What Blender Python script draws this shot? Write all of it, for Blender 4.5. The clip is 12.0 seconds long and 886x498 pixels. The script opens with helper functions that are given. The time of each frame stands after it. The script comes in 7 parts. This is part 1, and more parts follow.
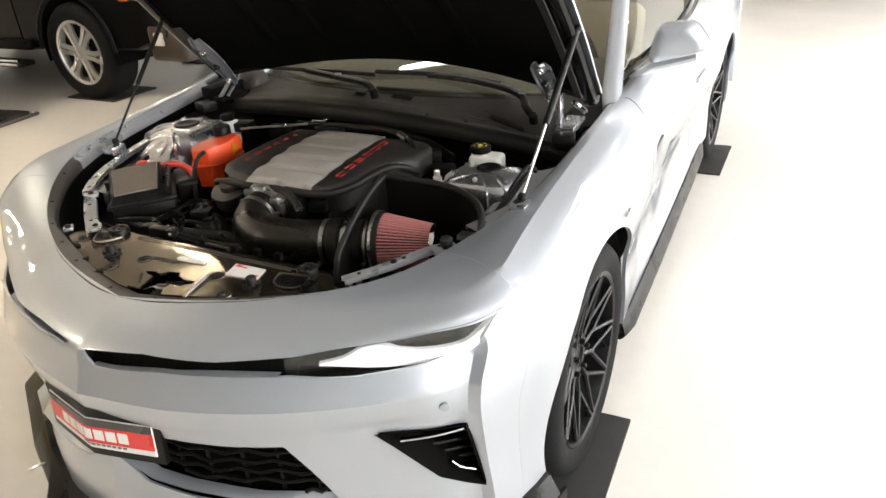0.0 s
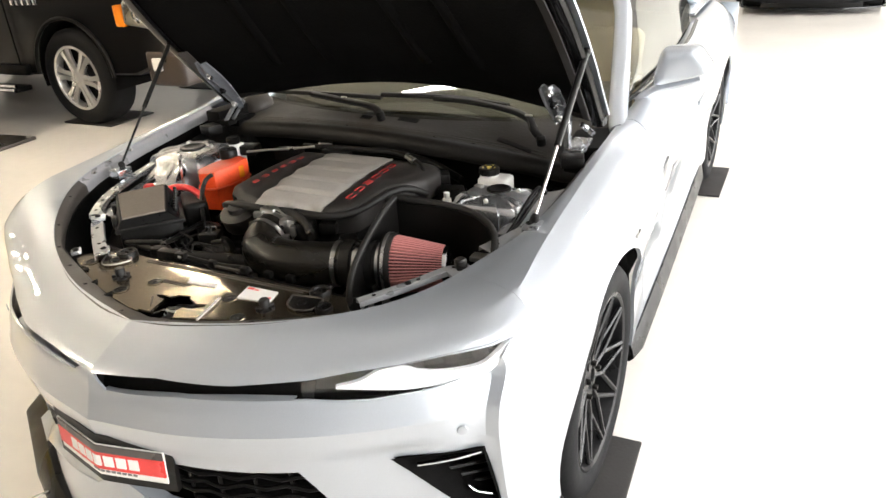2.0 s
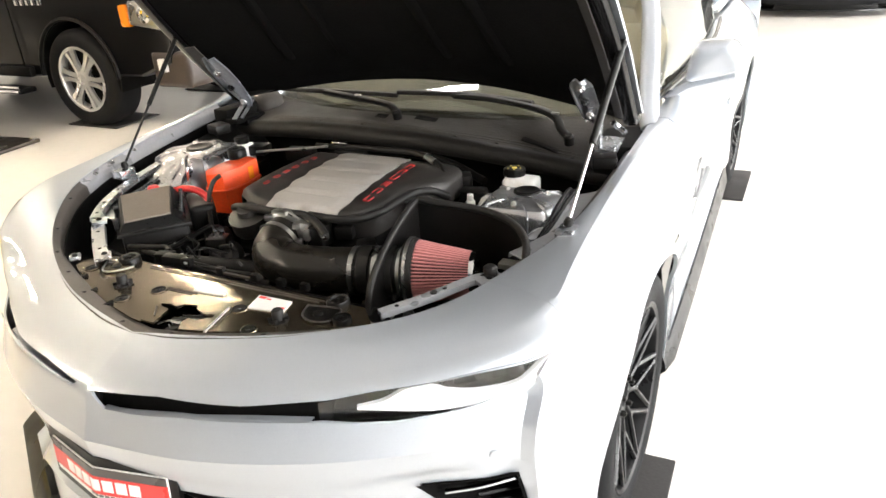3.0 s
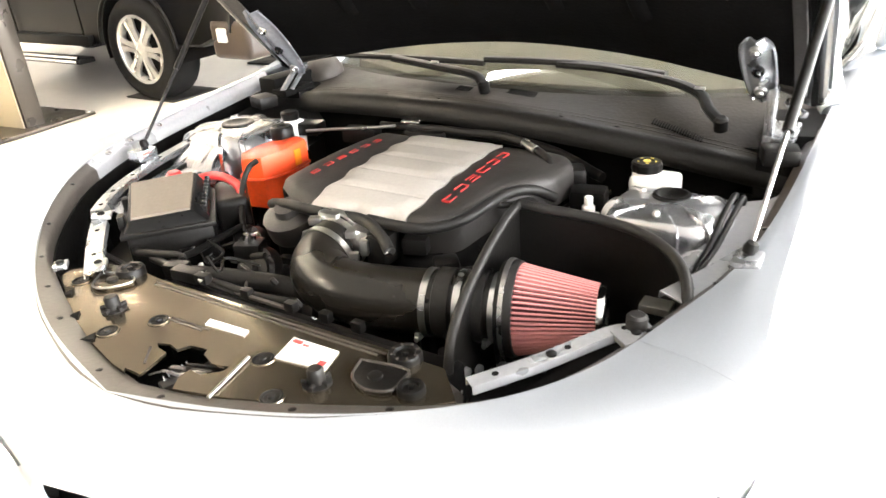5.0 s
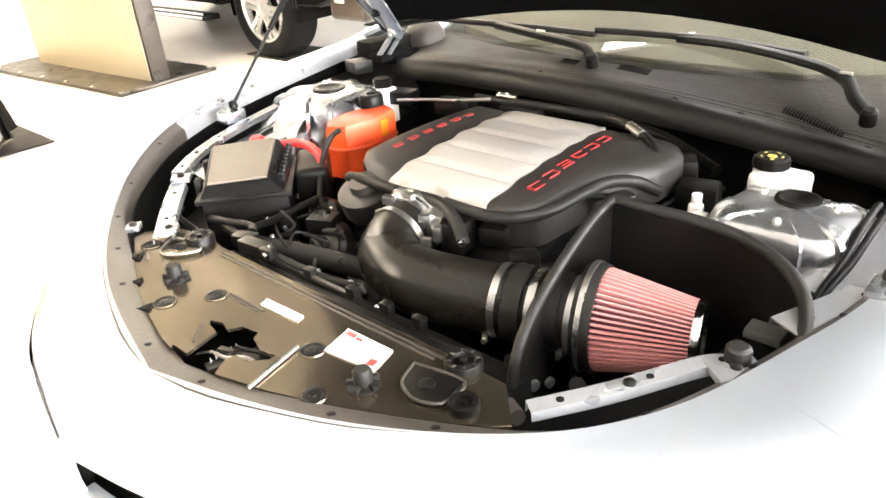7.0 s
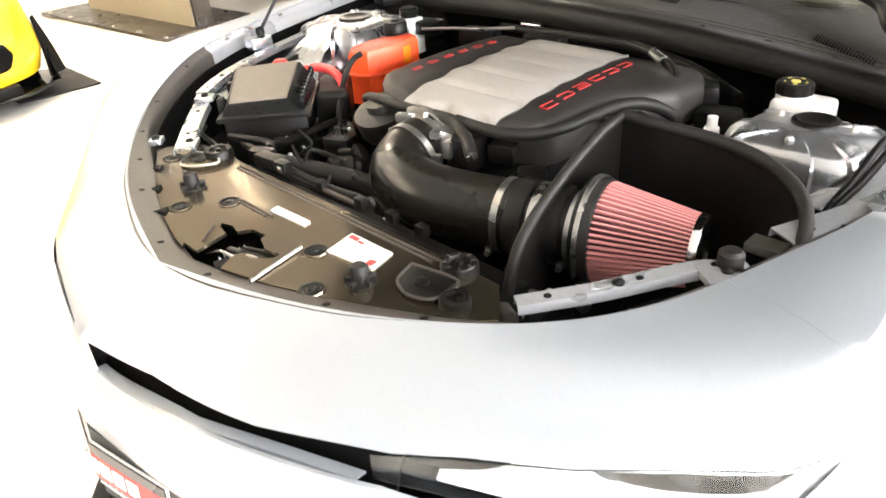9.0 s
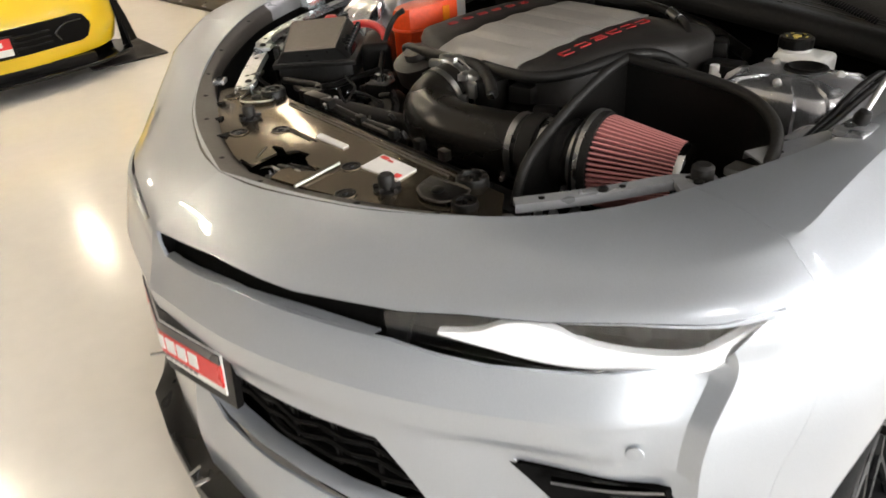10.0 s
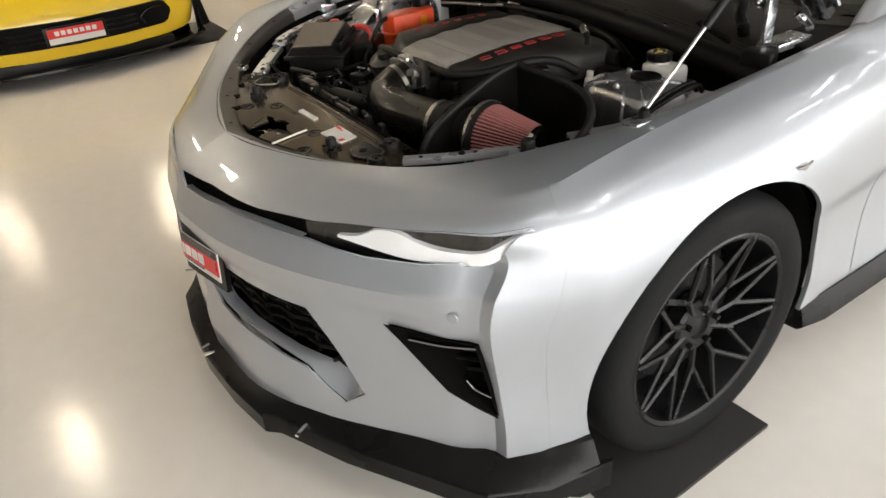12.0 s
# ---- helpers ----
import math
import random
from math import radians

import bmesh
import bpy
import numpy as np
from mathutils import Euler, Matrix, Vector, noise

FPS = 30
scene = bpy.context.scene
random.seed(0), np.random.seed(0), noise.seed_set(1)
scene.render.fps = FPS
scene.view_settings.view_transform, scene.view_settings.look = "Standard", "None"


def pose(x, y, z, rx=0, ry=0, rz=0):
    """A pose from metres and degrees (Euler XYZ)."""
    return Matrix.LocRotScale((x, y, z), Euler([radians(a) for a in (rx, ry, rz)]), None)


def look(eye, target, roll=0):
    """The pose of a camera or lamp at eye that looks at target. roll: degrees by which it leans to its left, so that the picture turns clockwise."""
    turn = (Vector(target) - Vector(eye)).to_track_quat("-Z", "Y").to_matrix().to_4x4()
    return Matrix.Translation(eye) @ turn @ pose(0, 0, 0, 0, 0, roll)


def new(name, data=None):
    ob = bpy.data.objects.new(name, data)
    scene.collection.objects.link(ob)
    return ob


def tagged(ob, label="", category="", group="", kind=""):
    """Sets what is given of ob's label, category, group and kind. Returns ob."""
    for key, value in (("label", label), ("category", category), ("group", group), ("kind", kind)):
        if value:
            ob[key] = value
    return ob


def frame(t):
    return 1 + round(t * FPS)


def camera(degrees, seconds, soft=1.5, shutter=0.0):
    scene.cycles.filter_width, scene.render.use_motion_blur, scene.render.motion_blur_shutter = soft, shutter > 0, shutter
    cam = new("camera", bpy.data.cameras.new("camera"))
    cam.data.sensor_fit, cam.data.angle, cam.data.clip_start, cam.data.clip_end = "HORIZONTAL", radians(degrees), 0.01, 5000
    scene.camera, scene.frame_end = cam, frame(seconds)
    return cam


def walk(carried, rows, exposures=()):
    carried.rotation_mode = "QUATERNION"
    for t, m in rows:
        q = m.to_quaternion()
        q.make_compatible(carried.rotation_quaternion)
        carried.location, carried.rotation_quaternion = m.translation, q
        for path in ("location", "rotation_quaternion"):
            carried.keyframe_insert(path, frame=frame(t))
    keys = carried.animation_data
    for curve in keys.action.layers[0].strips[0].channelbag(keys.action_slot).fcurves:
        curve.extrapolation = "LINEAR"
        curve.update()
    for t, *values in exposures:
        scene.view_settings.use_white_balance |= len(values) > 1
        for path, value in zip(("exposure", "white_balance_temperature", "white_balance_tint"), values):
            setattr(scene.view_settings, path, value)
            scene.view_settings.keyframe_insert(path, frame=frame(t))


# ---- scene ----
cam = camera(64.0, 12.0, shutter=0.5)
PATH = [
    (0, (1.351, -1.678, 1.609), (0.497, -0.114, 0.7), -4.0),
    (0.5, (1.344, -1.687, 1.611), (0.497, -0.109, 0.721), -4.0),
    (1, (1.327, -1.687, 1.605), (0.484, -0.098, 0.731), -3.9),
    (1.5, (1.319, -1.697, 1.608), (0.475, -0.101, 0.747), -3.9),
    (2, (1.302, -1.698, 1.604), (0.458, -0.097, 0.754), -3.9),
    (2.5, (1.262, -1.679, 1.585), (0.416, -0.074, 0.744), -3.9),
    (4.5, (0.949, -1.295, 1.437), (-0.004, 0.242, 0.582), -4.0),
    (5, (0.883, -1.209, 1.41), (-0.113, 0.29, 0.537), -4.2),
    (5.5, (0.857, -1.123, 1.407), (-0.184, 0.335, 0.519), -4.2),
    (6, (0.847, -1.087, 1.389), (-0.278, 0.304, 0.496), -4.1),
    (6.5, (0.843, -1.077, 1.388), (-0.348, 0.245, 0.475), -4.2),
    (7, (0.85, -1.076, 1.386), (-0.365, 0.21, 0.454), -4.2),
    (9, (0.925, -1.075, 1.318), (-0.346, 0.088, 0.301), -4.4),
    (9.5, (0.997, -1.116, 1.301), (-0.304, 0.002, 0.273), -4.5),
    (10, (1.104, -1.171, 1.297), (-0.249, -0.125, 0.26), -4.6),
    (10.5, (1.228, -1.19, 1.329), (-0.163, -0.202, 0.285), -4.8),
    (11, (1.355, -1.165, 1.352), (-0.057, -0.22, 0.297), -4.4),
    (11.5, (1.552, -1.196, 1.397), (0.108, -0.297, 0.348), -4.4),
    (12, (1.691, -1.209, 1.457), (0.24, -0.326, 0.402), -4.4),
]
walk(cam, [(t, look(eye, target, roll)) for t, eye, target, roll in PATH],
     exposures=[(0, .44, 6350, 10), (1, .62, 6350, 10), (1.5, .72, 6350, 10), (2.5, 1.0, 6300, 10), (4.5, 1.95, 6300, 10), (5.5, 2.42, 6300, 10), (7, 2.47, 6300, 10), (9, 1.97, 6250, 10), (9.5, 1.16, 6300, 10), (10, .32, 6400, 10), (10.5, .12, 6400, 10), (11, .06, 6450, 10), (11.5, -.20, 6500, 10), (12, -.26, 6500, 10)])

# ---------------------------------------------------------------- light
world = bpy.data.worlds.new("world")
scene.world = world
world.use_nodes = True
wn = world.node_tree.nodes
wsky = wn.new("ShaderNodeTexSky")
wsky.sky_type = "NISHITA"
wsky.sun_disc = False
wsky.sun_elevation, wsky.sun_rotation = radians(35), radians(110)
world.node_tree.links.new(wsky.outputs["Color"], wn["Background"].inputs["Color"])
wn["Background"].inputs["Strength"].default_value = 0.1

ROOM = dict(x0=-13.0, x1=9.0, y0=-9.0, y1=15.0, h=4.2)


def area_lamp(name, m, sx, sy, watts, colour):
    la = bpy.data.lights.new(name, "AREA")
    la.shape, la.size, la.size_y, la.energy, la.color = "RECTANGLE", sx, sy, watts, colour
    ob = new(name, la)
    ob.matrix_world = m
    return ob


# daylight standing in the glazed front on the car's left-hand side
area_lamp("window_daylight", look((ROOM["x1"] - 0.25, 3.75, 2.1), (0, 3.75, 1.0)), 19.5, 3.4, 1300, (1.0, 0.985, 0.955))

# ---------------------------------------------------------------- materials


def principled(name, colour, rough=0.5, metal=0.0, coat=0.0, coat_rough=0.03, spec=0.5, transmission=0.0, ior=1.45):
    m = bpy.data.materials.new(name)
    m.use_nodes = True
    b = m.node_tree.nodes["Principled BSDF"]
    b.inputs["Base Color"].default_value = (*colour, 1)
    b.inputs["Roughness"].default_value = rough
    b.inputs["Metallic"].default_value = metal
    b.inputs["Coat Weight"].default_value = coat
    b.inputs["Coat Roughness"].default_value = coat_rough
    b.inputs["Specular IOR Level"].default_value = spec
    b.inputs["Transmission Weight"].default_value = transmission
    b.inputs["IOR"].default_value = ior
    return m, b


def worn(name, colour, rough=0.5, metal=0.0, vary=0.12, scale=6.0, fine=120.0, bump=0.02, coat=0.0, spec=0.5, rough_vary=0.1):
    """A surface with colour changes at two scales, a changing gloss and a fine relief."""
    m, b = principled(name, colour, rough, metal, coat, spec=spec)
    nt = m.node_tree
    tc = nt.nodes.new("ShaderNodeTexCoord")
    big, small = nt.nodes.new("ShaderNodeTexNoise"), nt.nodes.new("ShaderNodeTexNoise")
    big.inputs["Scale"].default_value, big.inputs["Detail"].default_value = scale, 4
    small.inputs["Scale"].default_value, small.inputs["Detail"].default_value = fine, 3
    for n in (big, small):
        nt.links.new(tc.outputs["Object"], n.inputs["Vector"])
    mix = nt.nodes.new("ShaderNodeMath")
    mix.operation = "ADD"
    nt.links.new(big.outputs["Fac"], mix.inputs[0])
    nt.links.new(small.outputs["Fac"], mix.inputs[1])
    ramp = nt.nodes.new("ShaderNodeMapRange")
    ramp.inputs["From Min"].default_value, ramp.inputs["From Max"].default_value = 0.6, 1.4
    ramp.inputs["To Min"].default_value, ramp.inputs["To Max"].default_value = 1 - vary, 1 + vary
    nt.links.new(mix.outputs[0], ramp.inputs["Value"])
    mul = nt.nodes.new("ShaderNodeVectorMath")
    mul.operation = "SCALE"
    mul.inputs[0].default_value = colour
    nt.links.new(ramp.outputs[0], mul.inputs["Scale"])
    nt.links.new(mul.outputs[0], b.inputs["Base Color"])
    rr = nt.nodes.new("ShaderNodeMapRange")
    rr.inputs["From Min"].default_value, rr.inputs["From Max"].default_value = 0.3, 0.7
    rr.inputs["To Min"].default_value, rr.inputs["To Max"].default_value = max(0.02, rough - rough_vary), min(1, rough + rough_vary)
    nt.links.new(big.outputs["Fac"], rr.inputs["Value"])
    nt.links.new(rr.outputs[0], b.inputs["Roughness"])
    if bump:
        bp = nt.nodes.new("ShaderNodeBump")
        bp.inputs["Strength"].default_value, bp.inputs["Distance"].default_value = bump, 0.01
        nt.links.new(small.outputs["Fac"], bp.inputs["Height"])
        nt.links.new(bp.outputs["Normal"], b.inputs["Normal"])
    return m


def emitter(name, colour, strength):
    m = bpy.data.materials.new(name)
    m.use_nodes = True
    nt = m.node_tree
    nt.nodes.remove(nt.nodes["Principled BSDF"])
    e = nt.nodes.new("ShaderNodeEmission")
    e.inputs["Color"].default_value, e.inputs["Strength"].default_value = (*colour, 1), strength
    nt.links.new(e.outputs[0], nt.nodes["Material Output"].inputs["Surface"])
    return m


def paint(name, colour, metal, rough):
    """Car paint: fine metal flake under a clear coat."""
    m, b = principled(name, colour, rough, metal, 1.0, 0.02)
    nt = m.node_tree
    tc, vo = nt.nodes.new("ShaderNodeTexCoord"), nt.nodes.new("ShaderNodeTexVoronoi")
    vo.inputs["Scale"].default_value = 900
    no = nt.nodes.new("ShaderNodeTexNoise")
    no.inputs["Scale"].default_value = 1.3
    nt.links.new(tc.outputs["Object"], vo.inputs["Vector"])
    nt.links.new(tc.outputs["Object"], no.inputs["Vector"])
    hs = nt.nodes.new("ShaderNodeMapRange")
    hs.inputs["To Min"].default_value, hs.inputs["To Max"].default_value = 0.96, 1.04
    nt.links.new(vo.outputs["Color"], hs.inputs["Value"])
    mul = nt.nodes.new("ShaderNodeVectorMath")
    mul.operation = "SCALE"
    mul.inputs[0].default_value = colour
    nt.links.new(hs.outputs[0], mul.inputs["Scale"])
    nt.links.new(mul.outputs[0], b.inputs["Base Color"])
    mr = nt.nodes.new("ShaderNodeMapRange")
    mr.inputs["From Min"].default_value, mr.inputs["From Max"].default_value = 0.3, 0.7
    mr.inputs["To Min"].default_value, mr.inputs["To Max"].default_value = rough - 0.03, rough + 0.03
    nt.links.new(no.outputs["Fac"], mr.inputs["Value"])
    nt.links.new(mr.outputs[0], b.inputs["Roughness"])
    return m


M_SILVER = paint("silver_paint", (0.43, 0.459, 0.498), 0.62, 0.36)
M_BLACKPAINT = paint("black_paint", (0.004, 0.004, 0.0045), 0.0, 0.3)
M_BLACKPAINT.node_tree.nodes["Principled BSDF"].inputs["Coat Weight"].default_value = 0.22
M_BLACKPAINT.node_tree.nodes["Principled BSDF"].inputs["Specular IOR Level"].default_value = 0.15
M_YELLOW = paint("yellow_paint", (0.90, 0.60, 0.004), 0.0, 0.45)
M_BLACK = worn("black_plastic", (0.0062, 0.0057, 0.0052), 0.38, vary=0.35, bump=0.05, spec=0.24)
M_BLACK_MATT = worn("matt_black_plastic", (0.0042, 0.0039, 0.0036), 0.7, vary=0.3, bump=0.08, spec=0.12)
M_BLACK_GLOSS = worn("gloss_black_plastic", (0.006, 0.006, 0.006), 0.12, vary=0.2, bump=0.0, rough_vary=0.05, spec=0.4)
M_SPLITTER = worn("splitter_plastic", (0.006, 0.006, 0.006), 0.3, vary=0.2, bump=0.02, spec=0.2)
M_RUBBER = worn("rubber", (0.0125, 0.0115, 0.0105), 0.48, vary=0.25, bump=0.1, spec=0.3)
M_TUBE = worn("intake_plastic", (0.0100, 0.0086, 0.0066), 0.31, vary=0.15, bump=0.02)
M_TYRE = worn("tyre_rubber", (0.010, 0.010, 0.0105), 0.75, vary=0.25, bump=0.1, spec=0.15)
M_SEAL = worn("seal_plastic", (0.048, 0.041, 0.035), 0.42, vary=0.18, bump=0.05)
# glossy black plastic with the warm room's reflection put into its colour
M_WARMSHEEN = worn("cover_plastic_warm_sheen", (0.235, 0.195, 0.140), 0.15, metal=0.92, vary=0.07, bump=0.004, rough_vary=0.03)
M_COVERGREY = worn("engine_cover_grey", (0.36, 0.338, 0.31), 0.55, vary=0.08, bump=0.08)
M_COVERDARK = worn("engine_cover_dark", (0.022, 0.0195, 0.0175), 0.5, vary=0.15, bump=0.08)
M_LIDBROWN = worn("fuse_lid_plastic", (0.135, 0.112, 0.087), 0.45, vary=0.12, bump=0.05)
M_ORANGE = worn("orange_tank_plastic", (0.85, 0.085, 0.018), 0.35, vary=0.12, bump=0.02, scale=12)
M_REDPLASTIC = worn("red_plastic", (0.62, 0.03, 0.03), 0.4, vary=0.1, bump=0.02)
M_REDMARK = worn("red_marking", (0.26, 0.018, 0.016), 0.5, vary=0.1, bump=0.0)
M_COVERRED = worn("cover_red", (0.34, 0.022, 0.021), 0.5, vary=0.1, bump=0.0)
M_SHEET = worn("silver_sheet_metal", (0.54, 0.54, 0.555), 0.25, metal=0.9, vary=0.08, bump=0.02)
M_CHROME = worn("chrome", (0.82, 0.82, 0.82), 0.1, metal=1.0, vary=0.04, bump=0.0, rough_vary=0.05)
M_STEEL = worn("bright_steel", (0.6, 0.59, 0.57), 0.3, metal=1.0, vary=0.1, bump=0.02)
M_ZINC = worn("zinc_bracket", (0.52, 0.53, 0.55), 0.25, metal=0.9, vary=0.15, bump=0.05)
M_BRACKET = worn("satin_bracket", (0.29, 0.295, 0.305), 0.3, metal=0.35, vary=0.1, bump=0.03)
M_HINGE = worn("hinge_steel", (0.36, 0.38, 0.42), 0.26, metal=0.4, vary=0.2, bump=0.05)
M_WHITE = worn("white_plastic", (0.78, 0.77, 0.74), 0.45, vary=0.06, bump=0.02)
M_LABEL = worn("label_paper", (0.80, 0.79, 0.77), 0.4, vary=0.04, bump=0.0)
M_PLATERED = worn("plate_red", (0.72, 0.05, 0.045), 0.35, vary=0.06, bump=0.0)
M_PLATEDARK = worn("plate_charcoal", (0.07, 0.06, 0.058), 0.3, vary=0.08, bump=0.0)
M_FILTER = worn("filter_gauze", (0.50, 0.20, 0.19), 0.7, vary=0.12, bump=0.04, fine=300)
M_PLEATSHADE = worn("pleat_shade", (0.06, 0.012, 0.014), 0.8, vary=0.2, bump=0.04, fine=300)
M_RIM = worn("gunmetal_rim", (0.008, 0.008, 0.0085), 0.32, metal=0.0, vary=0.15, bump=0.01, spec=0.26)
M_LINER = worn("hood_liner", (0.004, 0.0038, 0.0036), 0.95, vary=0.2, bump=0.15, spec=0.08)
M_COWL = worn("cowl_plastic", (0.030, 0.0255, 0.021), 0.5, vary=0.2, bump=0.12, spec=0.35)
M_DASH = worn("dashboard_plastic", (0.10, 0.088, 0.068), 0.6, vary=0.15, bump=0.1)
M_BODYGREY = worn("grey_sheet_dimmed_ledge", (0.34, 0.34, 0.35), 0.35, metal=0.3, vary=0.08, bump=0.02)
M_VENTGREY = worn("vent_grey", (0.15, 0.148, 0.148), 0.4, vary=0.1, bump=0.02)
M_ALLOY = worn("polished_alloy", (0.82, 0.815, 0.80), 0.2, metal=0.7, vary=0.05, bump=0.0)
M_FLOOR = worn("floor_resin", (0.83, 0.79, 0.73), 0.18, vary=0.035, scale=0.7, fine=14, bump=0.012, rough_vary=0.05)
M_MAT = worn("floor_mat_rubber", (0.030, 0.028, 0.027), 0.6, vary=0.15, bump=0.1, spec=0.3)
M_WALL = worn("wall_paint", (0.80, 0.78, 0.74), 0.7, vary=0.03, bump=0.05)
# darker colours for two unseen walls, to dim what the car reflects
M_DIMWALL = worn("wall_dimmed_south", (0.075, 0.075, 0.08), 0.6, vary=0.08, bump=0.05)
M_MIDWALL = worn("wall_dimmed_west", (0.42, 0.41, 0.39), 0.6, vary=0.06, bump=0.05)
M_CEIL = worn("ceiling_paint", (0.33, 0.325, 0.32), 0.8, vary=0.03, bump=0.05)
M_TOTEM = worn("champagne_metal", (0.47, 0.42, 0.32), 0.38, metal=0.25, vary=0.05, bump=0.01)
M_TOTEMSIDE = worn("bronze_edge", (0.075, 0.066, 0.056), 0.35, metal=0.6, vary=0.1, bump=0.02)
M_LEATHER = worn("beige_leather", (0.42, 0.34, 0.24), 0.5, vary=0.1, bump=0.1)
M_AMBER = worn("amber_lens", (0.85, 0.25, 0.02), 0.2, vary=0.1, bump=0.0)
M_BROWNPL = worn("brown_black_bumper", (0.055, 0.042, 0.035), 0.4, vary=0.15, bump=0.05)
M_DRL = principled("light_guide", (0.95, 0.955, 0.96), 0.15, 0.0, 0.6)[0]
M_TINT = principled("tinted_glass", (0.50, 0.51, 0.43), 0.0, transmission=1.0)[0]
M_LAMPLENS = principled("lamp_lens", (0.95, 0.95, 0.95), 0.02, transmission=1.0)[0]
M_DARKGLASS = principled("privacy_glass", (0.01, 0.01, 0.012), 0.03, coat=0.5)[0]
M_LED = emitter("ceiling_light", (1.0, 0.985, 0.965), 54.0)
M_LEDWARM = emitter("warm_ceiling_light", (1.0, 0.84, 0.62), 190.0)
M_YELLOWMARK = worn("yellow_print", (0.62, 0.50, 0.12), 0.5, vary=0.1, bump=0.0)
M_OUTSIDE = emitter("daylight_outside", (1.0, 0.985, 0.96), 3.0)

# ---------------------------------------------------------------- mesh helpers


def part(name, bm, material, parent=None, label="", smooth=40):
    """Links a bmesh as one mesh object, under a thing or a part."""
    me = bpy.data.meshes.new(name)
    bmesh.ops.recalc_face_normals(bm, faces=bm.faces)
    bm.to_mesh(me)
    bm.free()
    me.materials.append(material)
    for p in me.polygons:
        p.use_smooth = smooth > 0
    if smooth:
        me.set_sharp_from_angle(angle=radians(smooth))
    ob = new(name, me)
    if parent is not None:
        ob.parent = parent
    if label:
        ob["label"] = label
    return ob


def thing(name, label, category, group="", kind="", at=None):
    ob = new(name)
    ob.empty_display_size = 0.1
    if at is not None:
        ob.matrix_world = at
    return tagged(ob, label, category, group, kind)


def like(name, ob, parent, m=None, label=""):
    """Another object on the same mesh."""
    o = new(name, ob.data)
    o.parent = parent
    if m is not None:
        o.matrix_basis = m
    if label:
        o["label"] = label
    return o


def V(*a):
    return Vector(a)


def add_box(bm, centre, size, rot=None, bevel=0.0, seg=2, taper=1.0):
    r = bmesh.ops.create_cube(bm, size=1.0)
    vs = r["verts"]
    for v in vs:
        v.co = Vector((v.co.x * size[0], v.co.y * size[1], v.co.z * size[2]))
        if v.co.z > 0:
            v.co.x *= taper
            v.co.y *= taper
    if bevel:
        es = list({e for v in vs for e in v.link_edges})
        g = bmesh.ops.bevel(bm, geom=es, offset=bevel, segments=seg, profile=0.6, affect="EDGES")
        vs = list({v for f in g["faces"] for v in f.verts} | {v for v in vs if v.is_valid})
    m = Matrix.Translation(centre) @ (rot if rot is not None else Matrix())
    bmesh.ops.transform(bm, matrix=m, verts=vs)
    return vs


def basis(w):
    w = w.normalized()
    u = w.cross(Vector((0, 0, 1)) if abs(w.z) < 0.9 else Vector((1, 0, 0))).normalized()
    return u, w.cross(u).normalized(), w


def add_rings(bm, rings, close=True, cap=True):
    loops = [[bm.verts.new(p) for p in ring] for ring in rings]
    n = len(loops[0])
    for a, b in zip(loops, loops[1:]):
        for i in range(n if close else n - 1):
            j = (i + 1) % n
            bm.faces.new((a[i], a[j], b[j], b[i]))
    if cap and close:
        bm.faces.new(list(reversed(loops[0])))
        bm.faces.new(loops[-1])
    return loops


def add_turned(bm, profile, origin, axis, n=24, cap=True):
    """A turned body: (radius, distance along the axis) pairs."""
    u, v, w = basis(Vector(axis))
    o = Vector(origin)
    rings = [[o + w * h + (u * math.cos(6.283185 * i / n) + v * math.sin(6.283185 * i / n)) * max(r, 1e-4) for i in range(n)] for r, h in profile]
    add_rings(bm, rings, cap=cap)


def add_rod(bm, a, b, r0, r1=None, n=12):
    a, b = Vector(a), Vector(b)
    r1 = r0 if r1 is None else r1
    add_turned(bm, [(r0, 0), (r1, (b - a).length)], a, b - a, n)


def glide(points, k=6, closed=False):
    """A smooth line through the points."""
    P = [Vector(p) for p in points]
    out, n = [], len(P)
    for i in range(n if closed else n - 1):
        p1, p2 = P[i], P[(i + 1) % n]
        p0 = P[i - 1] if (i > 0 or closed) else p1 * 2 - p2
        p3 = P[(i + 2) % n] if (i + 2 < n or closed) else p2 * 2 - p1
        for s in range(k):
            t = s / k
            out.append(0.5 * ((2 * p1) + (p2 - p0) * t + (2 * p0 - 5 * p1 + 4 * p2 - p3) * t * t + (3 * p1 - p0 - 3 * p2 + p3) * t ** 3))
    if not closed:
        out.append(P[-1])
    return out


def add_hose(bm, points, r, n=10, k=6, rib=0.0, squash=1.0):
    line = glide(points, k)
    d = (line[1] - line[0]).normalized()
    u, v, _ = basis(d)
    rings = []
    for i, p in enumerate(line):
        e = (line[min(i + 1, len(line) - 1)] - line[max(i - 1, 0)]).normalized()
        q = d.rotation_difference(e)
        u, v, d = q @ u, q @ v, e
        rr = r * (1 + (rib if i % 2 else -rib))
        rings.append([p + (u * math.cos(6.283185 * j / n) + v * math.sin(6.283185 * j / n) * squash) * rr for j in range(n)])
    add_rings(bm, rings)


